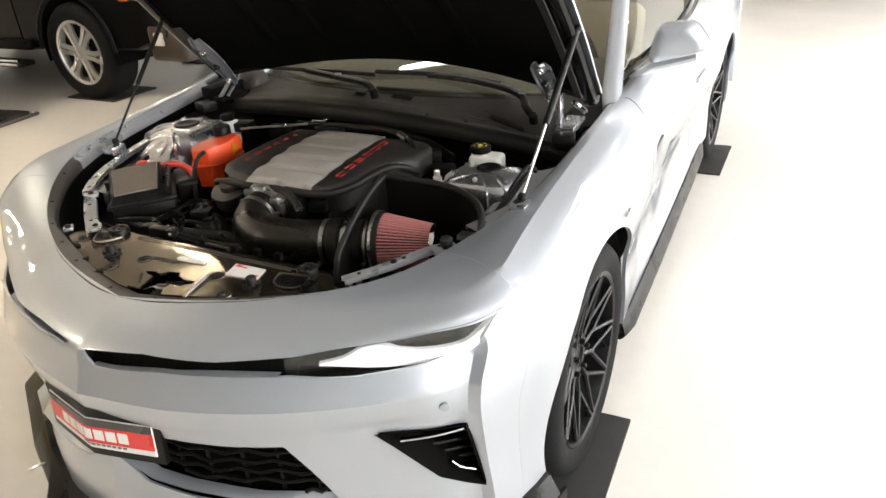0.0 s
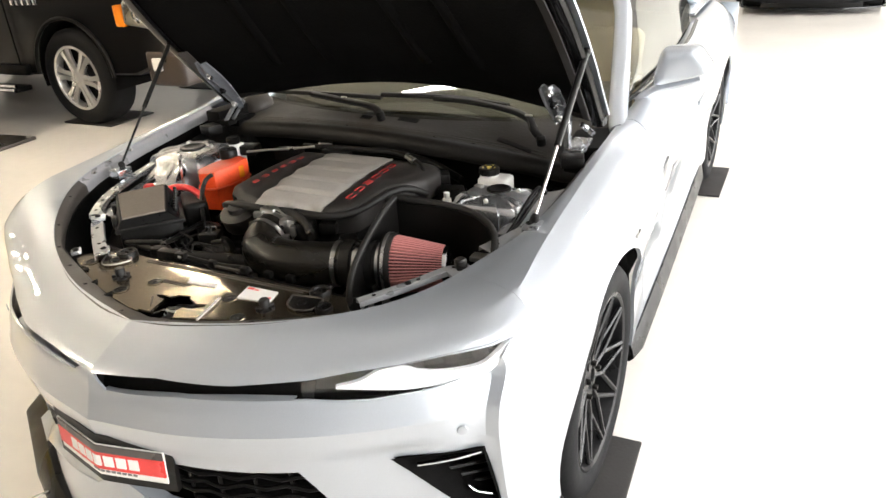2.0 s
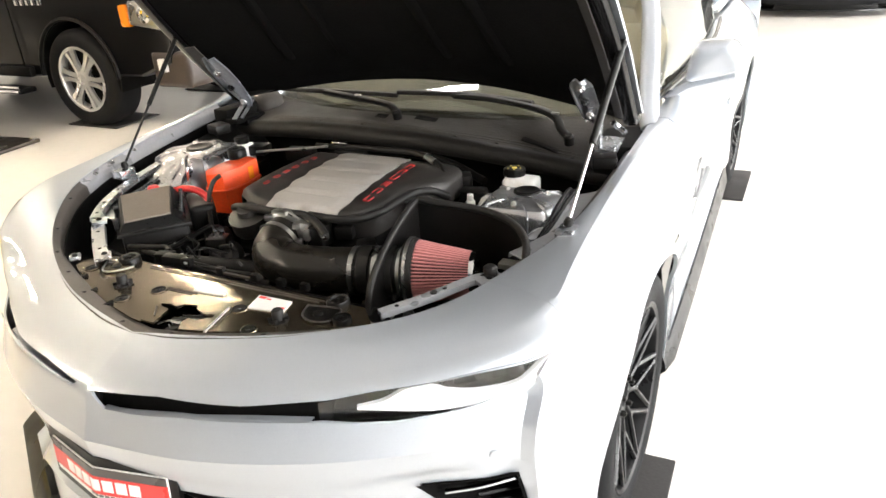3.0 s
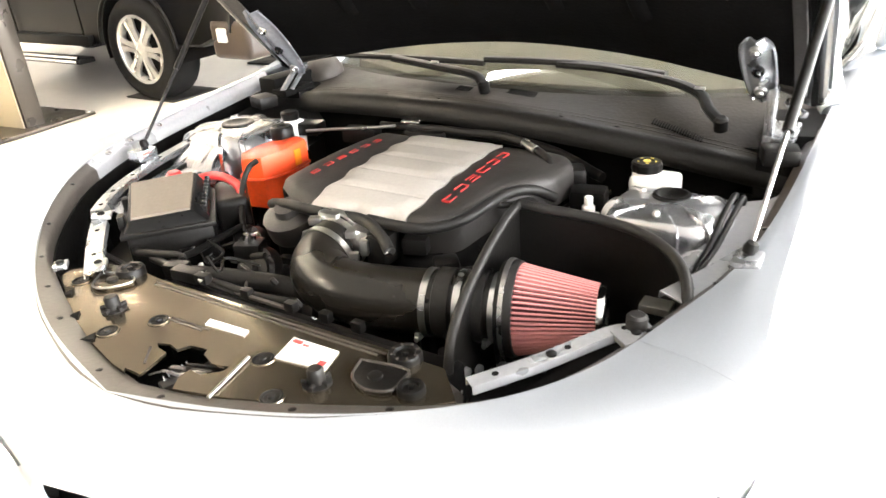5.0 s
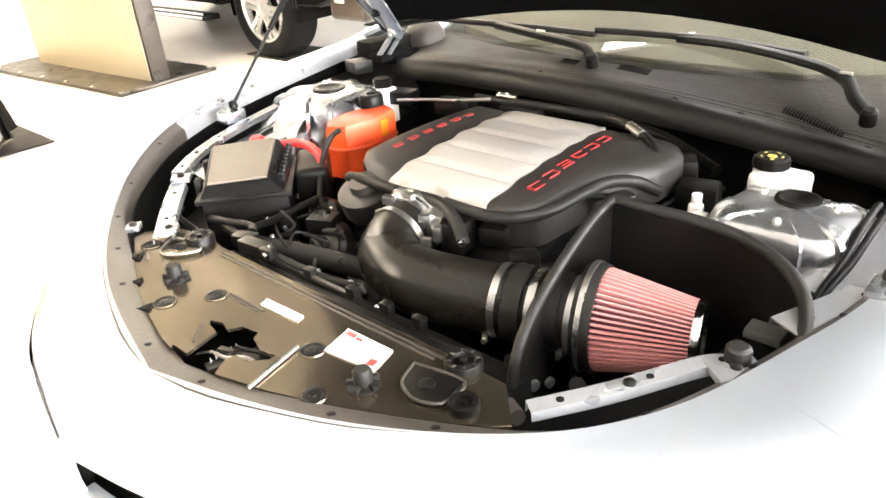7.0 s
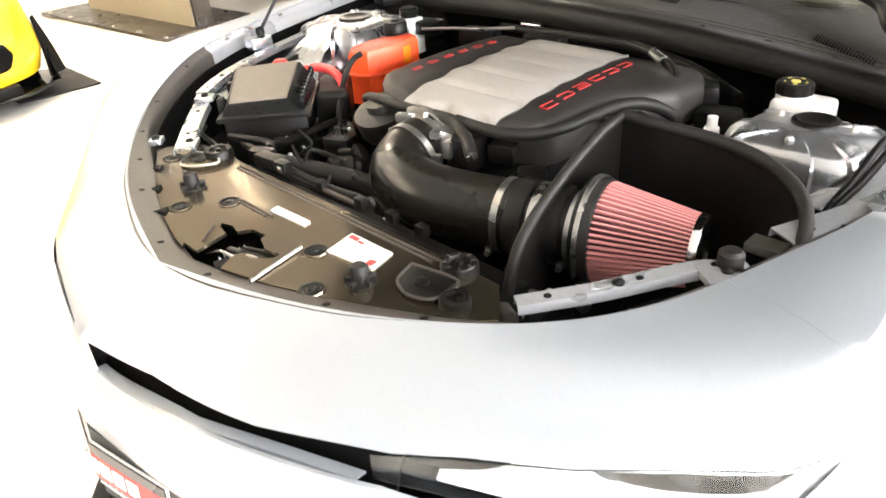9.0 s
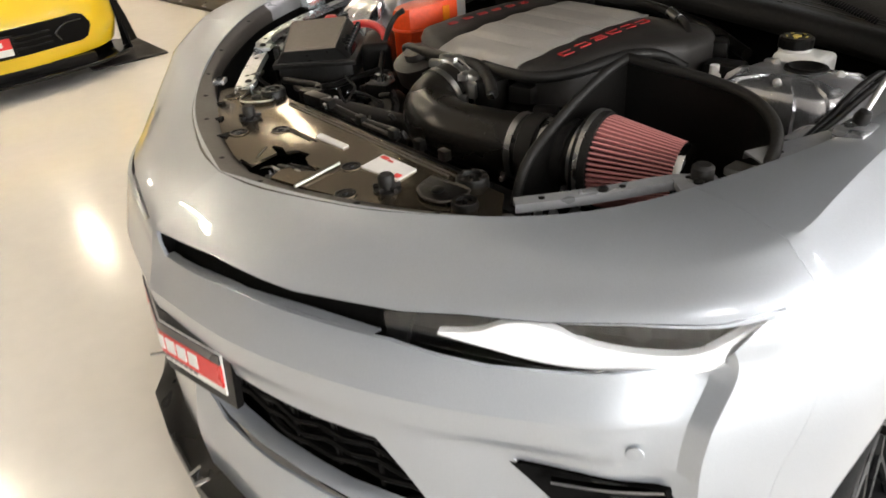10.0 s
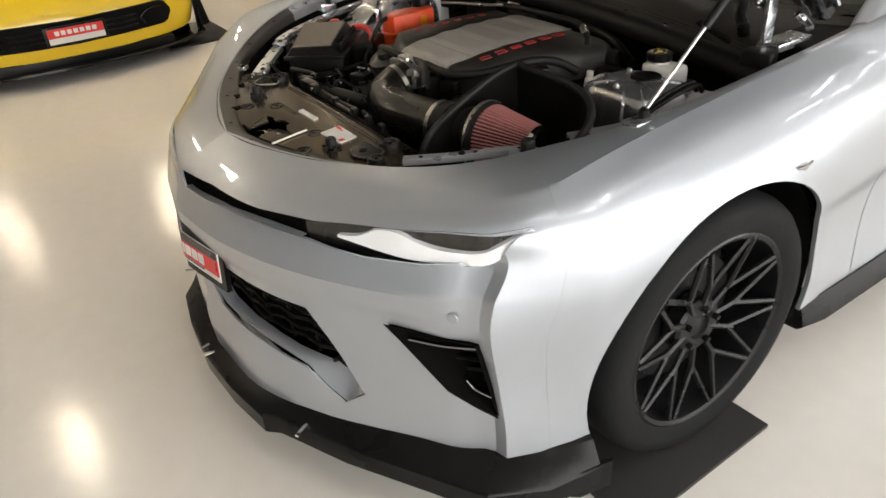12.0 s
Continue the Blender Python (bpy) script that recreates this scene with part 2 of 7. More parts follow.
def add_slab(bm, outline, z0, z1, bevel=0.0):
    """An upright prism on a plan outline; z0 and z1 may be functions of x and y."""
    fa = z0 if callable(z0) else (lambda x, y: z0)
    fb = z1 if callable(z1) else (lambda x, y: z1)
    a = [bm.verts.new((x, y, fa(x, y))) for x, y in outline]
    b = [bm.verts.new((x, y, fb(x, y))) for x, y in outline]
    n = len(a)
    faces = [bm.faces.new(list(reversed(a))), bm.faces.new(b)]
    for i in range(n):
        j = (i + 1) % n
        faces.append(bm.faces.new((a[i], a[j], b[j], b[i])))
    if bevel:
        es = list(faces[1].edges)
        bmesh.ops.bevel(bm, geom=es, offset=bevel, segments=2, profile=0.6, affect="EDGES")


def add_shell(bm, grid, thick):
    """A sheet of that thickness behind a grid of points."""
    P = np.array([[tuple(p) for p in row] for row in grid])
    du, dv = np.gradient(P, axis=0), np.gradient(P, axis=1)
    nrm = np.cross(du, dv)
    nrm /= np.maximum(np.linalg.norm(nrm, axis=2, keepdims=True), 1e-9)
    Q = P - nrm * thick
    nu, nv = P.shape[:2]
    a = [[bm.verts.new(P[i, j]) for j in range(nv)] for i in range(nu)]
    b = [[bm.verts.new(Q[i, j]) for j in range(nv)] for i in range(nu)]
    for i in range(nu - 1):
        for j in range(nv - 1):
            bm.faces.new((a[i][j], a[i + 1][j], a[i + 1][j + 1], a[i][j + 1]))
            bm.faces.new((b[i][j], b[i][j + 1], b[i + 1][j + 1], b[i + 1][j]))
    for i in range(nu - 1):
        bm.faces.new((a[i + 1][0], a[i][0], b[i][0], b[i + 1][0]))
        bm.faces.new((a[i][-1], a[i + 1][-1], b[i + 1][-1], b[i][-1]))
    for j in range(nv - 1):
        bm.faces.new((a[0][j], a[0][j + 1], b[0][j + 1], b[0][j]))
        bm.faces.new((a[-1][j + 1], a[-1][j], b[-1][j], b[-1][j + 1]))


def surface(ribs, ku=8, kv=5, crease=None):
    """A smooth grid through ribs of equal length; it may break along one line of them."""
    fine = [glide(r, kv) if crease is None else glide(r[:crease + 1], kv)[:-1] + glide(r[crease:], kv) for r in ribs]
    cols = [glide([r[j] for r in fine], ku) for j in range(len(fine[0]))]
    return [[c[i] for c in cols] for i in range(len(cols[0]))]


def cut(ob, cutters, angle=35):
    """Takes the cutters' bodies out of a part."""
    cs = []
    for bm in cutters:
        me = bpy.data.meshes.new("cutter")
        bmesh.ops.recalc_face_normals(bm, faces=bm.faces)
        bm.to_mesh(me)
        bm.free()
        c = new("cutter", me)
        mod = ob.modifiers.new("cut", "BOOLEAN")
        mod.operation, mod.object, mod.solver = "DIFFERENCE", c, "EXACT"
        cs.append((c, me))
    bpy.context.view_layer.update()
    dg = bpy.context.evaluated_depsgraph_get()
    me = bpy.data.meshes.new_from_object(ob.evaluated_get(dg))
    old = ob.data
    ob.modifiers.clear()
    ob.data = me
    bpy.data.meshes.remove(old)
    for c, m in cs:
        bpy.data.objects.remove(c)
        bpy.data.meshes.remove(m)
    for p in me.polygons:
        p.use_smooth = True
    me.set_sharp_from_angle(angle=radians(angle))
    return ob


def face_prism(outline, y0, y1):
    """A prism on an outline in x and z, along y."""
    bm = bmesh.new()
    a = [bm.verts.new((x, y0, z)) for x, z in outline]
    b = [bm.verts.new((x, y1, z)) for x, z in outline]
    bm.faces.new(a)
    bm.faces.new(list(reversed(b)))
    for i in range(len(a)):
        j = (i + 1) % len(a)
        bm.faces.new((a[j], a[i], b[i], b[j]))
    return bm


def mirrored(outline):
    """The right half of an outline, from the top centre round to the bottom centre, made whole."""
    return list(outline) + [(-x, z) for x, z in reversed(outline) if abs(x) > 1e-6]


def interp(x, xs, ys):
    return float(np.interp(x, xs, ys))

# ---------------------------------------------------------------- the showroom
X0, X1, Y0, Y1, HH = ROOM["x0"], ROOM["x1"], ROOM["y0"], ROOM["y1"], ROOM["h"]


def build_room():
    bm = bmesh.new()
    add_box(bm, ((X0 + X1) / 2, (Y0 + Y1) / 2, -0.1), (X1 - X0, Y1 - Y0, 0.2))
    tagged(part("floor", bm, M_FLOOR, smooth=0), "glossy cream resin showroom floor", "floor", kind="structure")
    bm = bmesh.new()
    add_box(bm, ((X0 + X1) / 2, (Y0 + Y1) / 2, HH + 0.1), (X1 - X0 + 0.4, Y1 - Y0 + 0.4, 0.2))
    tagged(part("ceiling", bm, M_CEIL, smooth=0), "plain pale showroom ceiling", "ceiling", kind="structure")
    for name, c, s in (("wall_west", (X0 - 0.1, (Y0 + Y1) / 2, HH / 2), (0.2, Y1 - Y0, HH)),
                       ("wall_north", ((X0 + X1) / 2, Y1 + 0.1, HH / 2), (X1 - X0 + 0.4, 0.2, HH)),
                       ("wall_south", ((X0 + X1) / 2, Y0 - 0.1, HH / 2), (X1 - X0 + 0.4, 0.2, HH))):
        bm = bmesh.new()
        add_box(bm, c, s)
        # south and west walls, both unseen, are darkened to shape the reflections
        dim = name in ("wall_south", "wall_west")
        tagged(part(name, bm, {"wall_south": M_DIMWALL, "wall_west": M_MIDWALL}.get(name, M_WALL), smooth=0), "unseen showroom wall, darkened to dim the car's reflections" if dim else "plain pale painted showroom wall", "wall", kind="structure")
    # glazed side: sill, head and posts with the bright outside behind
    bm = bmesh.new()
    add_box(bm, (X1 + 0.1, (Y0 + Y1) / 2, 0.1), (0.2, Y1 - Y0, 0.2))
    add_box(bm, (X1 + 0.1, (Y0 + Y1) / 2, HH - 0.2), (0.2, Y1 - Y0, 0.4))
    add_box(bm, (X1 + 0.1, (Y0 - 6.0) / 2, HH / 2), (0.19, -6.0 - Y0, HH - 0.6))
    for i in range(7):
        add_box(bm, (X1 + 0.1, -5.9 + i * (Y1 + 5.8) / 6, HH / 2), (0.12, 0.14, HH - 0.6))
    tagged(part("wall_east", bm, M_WALL, smooth=0), "glazed showroom front with pale posts", "wall", kind="structure")
    bm = bmesh.new()
    add_box(bm, (X1 + 1.2, (Y0 + Y1) / 2, HH / 2), (0.05, Y1 - Y0 + 4, HH + 3))
    tagged(part("backdrop", bm, M_OUTSIDE, smooth=0), "plain bright daylight outside the glazed front", "backdrop", kind="structure")
    # ceiling lights: slim bright bars set out as open rectangles
    bars = []
    # the last group is an unseen addition that brightens the front-left floor
    for cx, cy in ((2.6, 0.4), (-1.4, 3.6), (2.6, 6.0), (-4.9, -0.6), (-6.0, 6.0), (-10.6, -0.6), (-10.6, 5.5), (-4.6, -5.0)):
        for dx, dy, lx, ly in ((-.3, -1.2, 1.0, 0.07), (.3, 1.2, 1.0, 0.07), (1.3, .55, 0.07, .8), (1.3, -.55, 0.07, .8)):
            if lx > .9 or cx > 0:
                bars.append((cx + dx, cy + dy, lx, ly))
    for x, y, lx, ly in bars:
        bm = bmesh.new()
        add_box(bm, (0, 0, 0), (lx + 0.03, ly + 0.03, 0.05), bevel=0.006)
        t = part("ceiling_light", bm, M_WHITE)
        t.location = (x, y, HH - 0.026)
        tagged(t, "slim white linear ceiling light, lit", "light", "ceiling lights")
        bm = bmesh.new()
        add_box(bm, (0, 0, -0.03), (lx, ly, 0.012))
        part("diffuser", bm, M_LEDWARM if x < -3 else M_LED, t, smooth=0)


build_room()

# ---------------------------------------------------------------- the silver coupe: body
car = thing("coupe", "silver two-door sports coupe with its hood propped open", "car")

# half of the hood opening's edge, from the nose to the cowl corner
EDGE = [(0, -0.78), (0.12, -0.76), (0.28, -0.707), (0.375, -0.662), (0.46, -0.613), (0.535, -0.558), (0.595, -0.485), (0.645, -0.385),
        (0.69, -0.265), (0.728, -0.155), (0.752, 0.0), (0.765, 0.25), (0.768, 0.45)]


def edge_z(y):
    return 0.813 + 0.095 * (y + 0.78)


def lean(y):
    """How far the left side stands out, from nose to door."""
    a = max(0, min(1, (y + .66) / .40))
    b = max(0, min(1, (1.1 - y) / .6))
    return a * a * (3 - 2 * a) * b * b * (3 - 2 * b)


def to_left(p):
    """The left-hand counterpart of a point on the right."""
    k = lean(p.y)
    return Vector((-p.x - .10 * k * min(1, abs(p.x) / .5), p.y, p.z + .030 * k * min(1, abs(p.x) / .7)))


def swept(p):
    """Left of the crease the nose falls back a little further."""
    f = max(0, min(1, (.82 - p.z) / .05)) * max(0, min(1, (-.3 - p.y) / .2))
    return p + Vector((0, .06 * abs(p.x) * f, 0)) if p.x < 0 else p


def ribline(*pts):
    return [Vector(p) for p in pts]


# flat nose panel down to the slit
RIB_A = ribline((0, -0.78, 0.813), (0.0, -0.826, 0.7955), (0.0, -0.872, 0.7765), (0, -0.913, 0.753), (0, -0.927, 0.712), (0, -0.949, 0.655), (0, -0.943, 0.61), (0, -0.927, 0.555), (0, -0.925, 0.44), (0, -0.945, 0.33), (0, -0.94, 0.21))
RIB_B = ribline((0.22, -0.728, 0.818), (0.231, -0.779, 0.8025), (0.241, -0.829, 0.7850), (0.25, -0.875, 0.764), (0.25, -0.891, 0.735), (0.25, -0.915, 0.66), (0.25, -0.907, 0.612), (0.25, -0.893, 0.56), (0.25, -0.892, 0.44), (0.26, -0.913, 0.33), (0.26, -0.915, 0.21))
RIB_C = ribline((0.4, -0.65, 0.825), (0.426, -0.694, 0.8085), (0.451, -0.737, 0.7885), (0.475, -0.777, 0.765), (0.475, -0.803, 0.735), (0.475, -0.831, 0.66), (0.47, -0.824, 0.612), (0.47, -0.812, 0.557), (0.48, -0.8, 0.44), (0.49, -0.805, 0.33), (0.495, -0.81, 0.235))
RIB_D = ribline((0.535, -0.558, 0.834), (0.575, -0.599, 0.8225), (0.615, -0.640, 0.8045), (0.65, -0.677, 0.781), (0.66, -0.687, 0.72), (0.667, -0.707, 0.655), (0.662, -0.702, 0.61), (0.655, -0.69, 0.56), (0.665, -0.685, 0.44), (0.67, -0.688, 0.33), (0.672, -0.69, 0.245))
RIB_E = ribline((.61, -.46, .843), (.675, -.493, .839), (.742, -.528, .823), (.80, -.562, .797), (.824, -.543, .738), (.822, -.577, .66), (.822, -.588, .612), (.824, -.588, .555), (.828, -.575, .44), (.838, -.57, .34), (.84, -.57, .255))
RIB_F = ribline((.645, -.385, .85), (.728, -.404, .8555), (.806, -.428, .851), (.859, -.445, .808), (.880, -.452, .737), (.884, -.466, .665), (.880, -.478, .615), (.872, -.49, .555), (.868, -.485, .44), (.872, -.48, .34), (.876, -.48, .255))
RIB_G = ribline((.682, -.285, .86), (.742, -.303, .866), (.800, -.322, .865), (.877, -.352, .820), (.912, -.365, .738), (.924, -.365, .68), (.926, -.365, .63), (.922, -.365, .555), (.912, -.365, .44), (.905, -.365, .34), (.902, -.365, .25))


def side_rib(y, ex, ez, cx, cz, wx, belly, sill):
    """A rib of the body's side: edge, shoulder, waist, belly and sill."""
    if y < .5:
        # fender: narrow flat top, an edge, then a slope that swells towards the waist
        return ribline((ex, y, ez), ((ex + cx) / 2, y, (ez + cz) / 2 + .002), (cx, y, cz), (cx + (wx - cx) * .52, y, cz - .034), (cx + (wx - cx) * .88, y, cz - .105), (wx, y, cz - .2),
                       (wx - 0.004, y, .62), (belly, y, .54), (belly - 0.008, y, .44), (belly - 0.004, y, .34), (sill, y, .25))
    ex, cx, wx, belly, sill = (v - .055 * max(0, min(1, (y - .6) / 1.8)) for v in (ex, cx, wx, belly, sill))
    return ribline((ex, y, ez), ((ex + cx) / 2, y, max(ez, cz) + 0.006), (cx, y, cz), (wx - 0.022, y, cz - 0.065), (wx - 0.003, y, cz - 0.14), (wx, y, cz - 0.2),
                   (wx - 0.004, y, .62), (belly, y, .54), (belly - 0.008, y, .44), (belly - 0.004, y, .34), (sill, y, .25))


RIB_H = side_rib(-.15, .73, .873, .792, .880, .938, .928, .92)
RIB_I = side_rib(.10, .758, .896, .788, .900, .945, .932, .925)
RIB_J = side_rib(.45, .768, .93, .796, .927, .932, .905, .90)
RIB_K = side_rib(.62, .775, .95, .876, .91, .922, .892, .895)
RIB_L = side_rib(1.3, .79, .975, .868, .925, .905, .875, .90)
RIB_M = side_rib(1.95, .78, .99, .875, .935, .92, .885, .90)
RIB_N = side_rib(2.4, .74, 1.0, .885, .955, .945, .92, .915)
RIB_O = side_rib(2.81, .70, 1.0, .885, .965, .952, .935, .93)
RIB_P = side_rib(3.3, .68, 1.0, .86, .96, .935, .92, .91)
RIB_Q = side_rib(3.72, .62, .995, .78, .95, .85, .85, .84)


def between(a, b, t):
    return [p.lerp(q, t) for p, q in zip(a, b)]


def wheel_cutter(y):
    bm = bmesh.new()
    add_turned(bm, [(0.392, 0), (0.392, 0.6)], (0.62, y - .006, 0.362), (1, 0, 0), 64)
    return bm


def wheel_cutter_other(y):
    bm = bmesh.new()
    add_turned(bm, [(0.385, 0), (0.385, 0.7)], (-0.62, y, 0.36), (-1, 0, 0), 64)
    return bm


LAMP_TOP = [(.49, .766), (.56, .775), (.65, .782), (.73, .790), (.80, .792), (.833, .797)]
LAMP_BOT = [(.815, .757), (.798, .736), (.70, .720), (.60, .719), (.545, .725), (.49, .734)]
SLIT = [(.010, .7545), (.17, .764), (.34, .761)] + LAMP_TOP + LAMP_BOT + [(.35, .738), (.23, .739), (.115, .7275), (.046, .7245)]
# the other half is closed further by its shelf
SLIT_LEFT = [(.040, .757), (.17, .764), (.34, .761)] + LAMP_TOP + LAMP_BOT + [(.35, .748), (.23, .753), (.115, .750), (.055, .748)]
LOWER = mirrored([(0, .548), (.215, .556), (.34, .552), (.455, .552), (.565, .343), (.515, .300), (.42, .370), (.30, .390), (.105, .406), (.03, .450), (0, .460)])
VENT = [(.624, .562), (.79, .553), (.822, .362), (.738, .415)]


def body_half(ku=8, kv=6):
    """Front half of the skin from the nose's crease to the door, one smooth grid with a soft edge down the bumper's corner."""
    ribs = [RIB_A, RIB_B, RIB_C, RIB_D, RIB_E, RIB_F, RIB_G, RIB_H, RIB_I, RIB_J, between(RIB_J, RIB_K, 0.988)]
    keep = [1, 1, 1, 1, 1, .5, 0, 0, 0, 0, 0]
    fine = []
    edge = [0, 0, 0, 0, .3, .8, 1, 1, 1, .7, .3]
    for r, w, k in zip(ribs, keep, edge):
        smooth, broken, edged = glide(r, kv), glide(r[:6], kv)[:-1] + glide(r[5:], kv), glide(r[:3], kv)[:-1] + glide(r[2:], kv)
        fine.append([p + (q - p) * w + (e - p) * k for p, q, e in zip(smooth, broken, edged)])
    cols = []
    for j in range(len(fine[0])):
        line = [r[j] for r in fine]
        smooth, broken = glide(line, ku), glide(line[:5], ku)[:-1] + glide(line[4:], ku)
        w = max(0, min(1, (j / kv - 3.0) / 1.0))
        w = .95 * w * w * (3 - 2 * w)
        col = [p.lerp(q, w) for p, q in zip(smooth, broken)]
        # shallow channel ahead of the corner's edge
        for k, d in ((4 * ku - 4, .3), (4 * ku - 3, .9), (4 * ku - 2, 1.6), (4 * ku - 1, 1.6)):
            col[k] = col[k] + Vector((-.006, .006, 0)) * d * w
        cols.append(col)
    # ease the ribs into one another, but for the crease, the corner and the ends
    last = len(cols[0]) - 1
    for _ in range(24):
        for j, col in enumerate(cols):
            w = max(0, min(1, (j / kv - 3.0) / 1.0))
            old = [p.copy() for p in col]
            for i in range(1, last):
                near = min(1, abs(i - 4 * ku) / 4)
                k = .4 * (1 - w * (1 - near))
                if j > 3 * kv:
                    k *= max(.02, 1 - (j / kv - 3) * 1.6)
                col[i] = old[i].lerp((old[i - 1] + old[i + 1]) / 2, k)
    return [[c[i] for c in cols] for i in range(len(cols[0]))]


HALF = body_half()
SEAM = 5 * 8 + 1


def build_bumper():
    right = HALF[:SEAM]
    grid = [[swept(to_left(p)) for p in r] for r in reversed(right[1:])] + right
    bm = bmesh.new()
    add_shell(bm, grid, -0.005)
    ob = part("front_bumper", bm, M_SILVER, car, "silver front bumper and nose panel")
    other = [(-x, z) for x, z in reversed(SLIT_LEFT)]
    return cut(ob, [face_prism(SLIT, -1.2, -0.45), face_prism(other, -1.2, -0.40), face_prism(LOWER, -1.2, -0.6), face_prism(VENT, -1.2, -0.45), face_prism([(-x, z) for x, z in reversed(VENT)], -1.2, -0.40)], 24)


def build_sides():
    out = {}
    for side in (1, -1):
        s = -0.012 * side
        front = [[p.lerp(q, .03) for p, q in zip(HALF[SEAM - 1], HALF[SEAM])]] + HALF[SEAM:]
        for name, grid, wy, lab in (("fender", front, 0.0, "silver front fender"),
                                    ("door", surface([between(RIB_K, RIB_L, 0.005), between(RIB_K, RIB_L, 0.5), RIB_L, RIB_M], 8, 6), None, "silver door"),
                                    ("rear_quarter", surface([between(RIB_M, RIB_N, 0.012), RIB_N, RIB_O, RIB_P, RIB_Q], 8, 6), 2.811, "silver rear quarter panel")):
            bm = bmesh.new()
            add_shell(bm, grid if side > 0 else [[to_left(p) for p in r] for r in grid], s)
            ob = part(name, bm, M_SILVER, car, lab)
            if wy is not None:
                cut(ob, [wheel_cutter(wy) if side > 0 else wheel_cutter_other(wy)])
            out[name, side] = ob
    return out


bumper = build_bumper()
sides = build_sides()


def harden(ob, line):
    """Keeps an edge of the skin crisp where it runs through these points."""
    marks = {tuple(round(c, 4) for c in p) for p in line}
    on = [tuple(round(c, 4) for c in v.co) in marks for v in ob.data.vertices]
    for e in ob.data.edges:
        if on[e.vertices[0]] and on[e.vertices[1]]:
            e.use_edge_sharp = True


harden(bumper, HALF[0])
for side in (1, -1):
    shoulder = [r[2 * 6] if side > 0 else to_left(r[2 * 6]) for r in HALF[SEAM - 1:]]
    harden(sides["fender", side], shoulder)


def build_splitter():
    # dark lip under the bumper, swept along its foot
    foot = [(0, -.925), (.18, -.918), (.30, -.895), (.42, -.845), (.56, -.765), (.68, -.678), (.82, -.555), (.875, -.47), (.90, -.385)]
    lip = [(0, -.985), (.18, -.972), (.33, -.945), (.36, -.915), (.55, -.825), (.70, -.735), (.86, -.640), (.925, -.52), (.945, -.39)]
    full_f = [(-x, y) for x, y in reversed(foot[1:])] + foot
    full_l = [(-x, y) for x, y in reversed(lip[1:])] + lip
    top = [interp(abs(x), [0, .3, .5, .9], [.222, .225, .24, .25]) for x, _ in full_f]
    rings = []
    for (fx, fy), (lx, ly), z in zip(full_f, full_l, top):
        d = Vector((lx - fx, ly - fy, 0)).normalized() * 0.03
        rings.append([(fx, fy, z + .012), (fx + d.x * .4, fy + d.y * .4, z + .006), (lx - d.x * .2, ly - d.y * .2, .207), (lx, ly, .198), (lx, ly, .148), (fx - d.x * 3, fy - d.y * 3, .14), (fx - d.x * 2, fy - d.y * 2, z)])
    bm = bmesh.new()
    add_rings(bm, rings)
    sp = part("splitter", bm, M_SPLITTER, car, "gloss black front splitter lip", smooth=25)
    for x, y, turn in ((-.02, -.968, .25), (-.445, -.885, -.5), (.02, -.968, -.25), (.445, -.885, .5)):
        bm = bmesh.new()
        add_box(bm, (x, y, .212), (.010, .045, .006), rot=Matrix.Rotation(turn, 4, "Z"), bevel=.002)
        part("splitter_clip", bm, M_CHROME, sp, "bright metal clip")
    for s in (1, -1):
        bm = bmesh.new()
        add_slab(bm, [(s * .878, -.50), (s * .935, -.44), (s * .95, -.36), (s * .94, -.355), (s * .92, -.43), (s * .87, -.485)], .125, .205, .002)
        part("end_plate", bm, M_SPLITTER, sp)
    return sp


build_splitter()


def lamp_y(x):
    return interp(abs(x), [.40, .475, .65, .80, .842, .88], [-.825, -.79, -.682, -.568, -.50, -.45])


def ribbon(line_a, line_b, depth, k=4):
    """A band between two lines in x and z, laid on the lamp's sweep at that depth behind it."""
    a, b = glide([(x, 0, z) for x, z in line_a], k), glide([(x, 0, z) for x, z in line_b], k)
    rows = []
    for p, q in zip(a, b):
        rows.append([Vector((p.x + (q.x - p.x) * t, 0, p.z + (q.z - p.z) * t)) for t in (0, .25, .5, .75, 1)])
    for r in rows:
        for p in r:
            p.y = lamp_y(p.x) + depth
    return rows


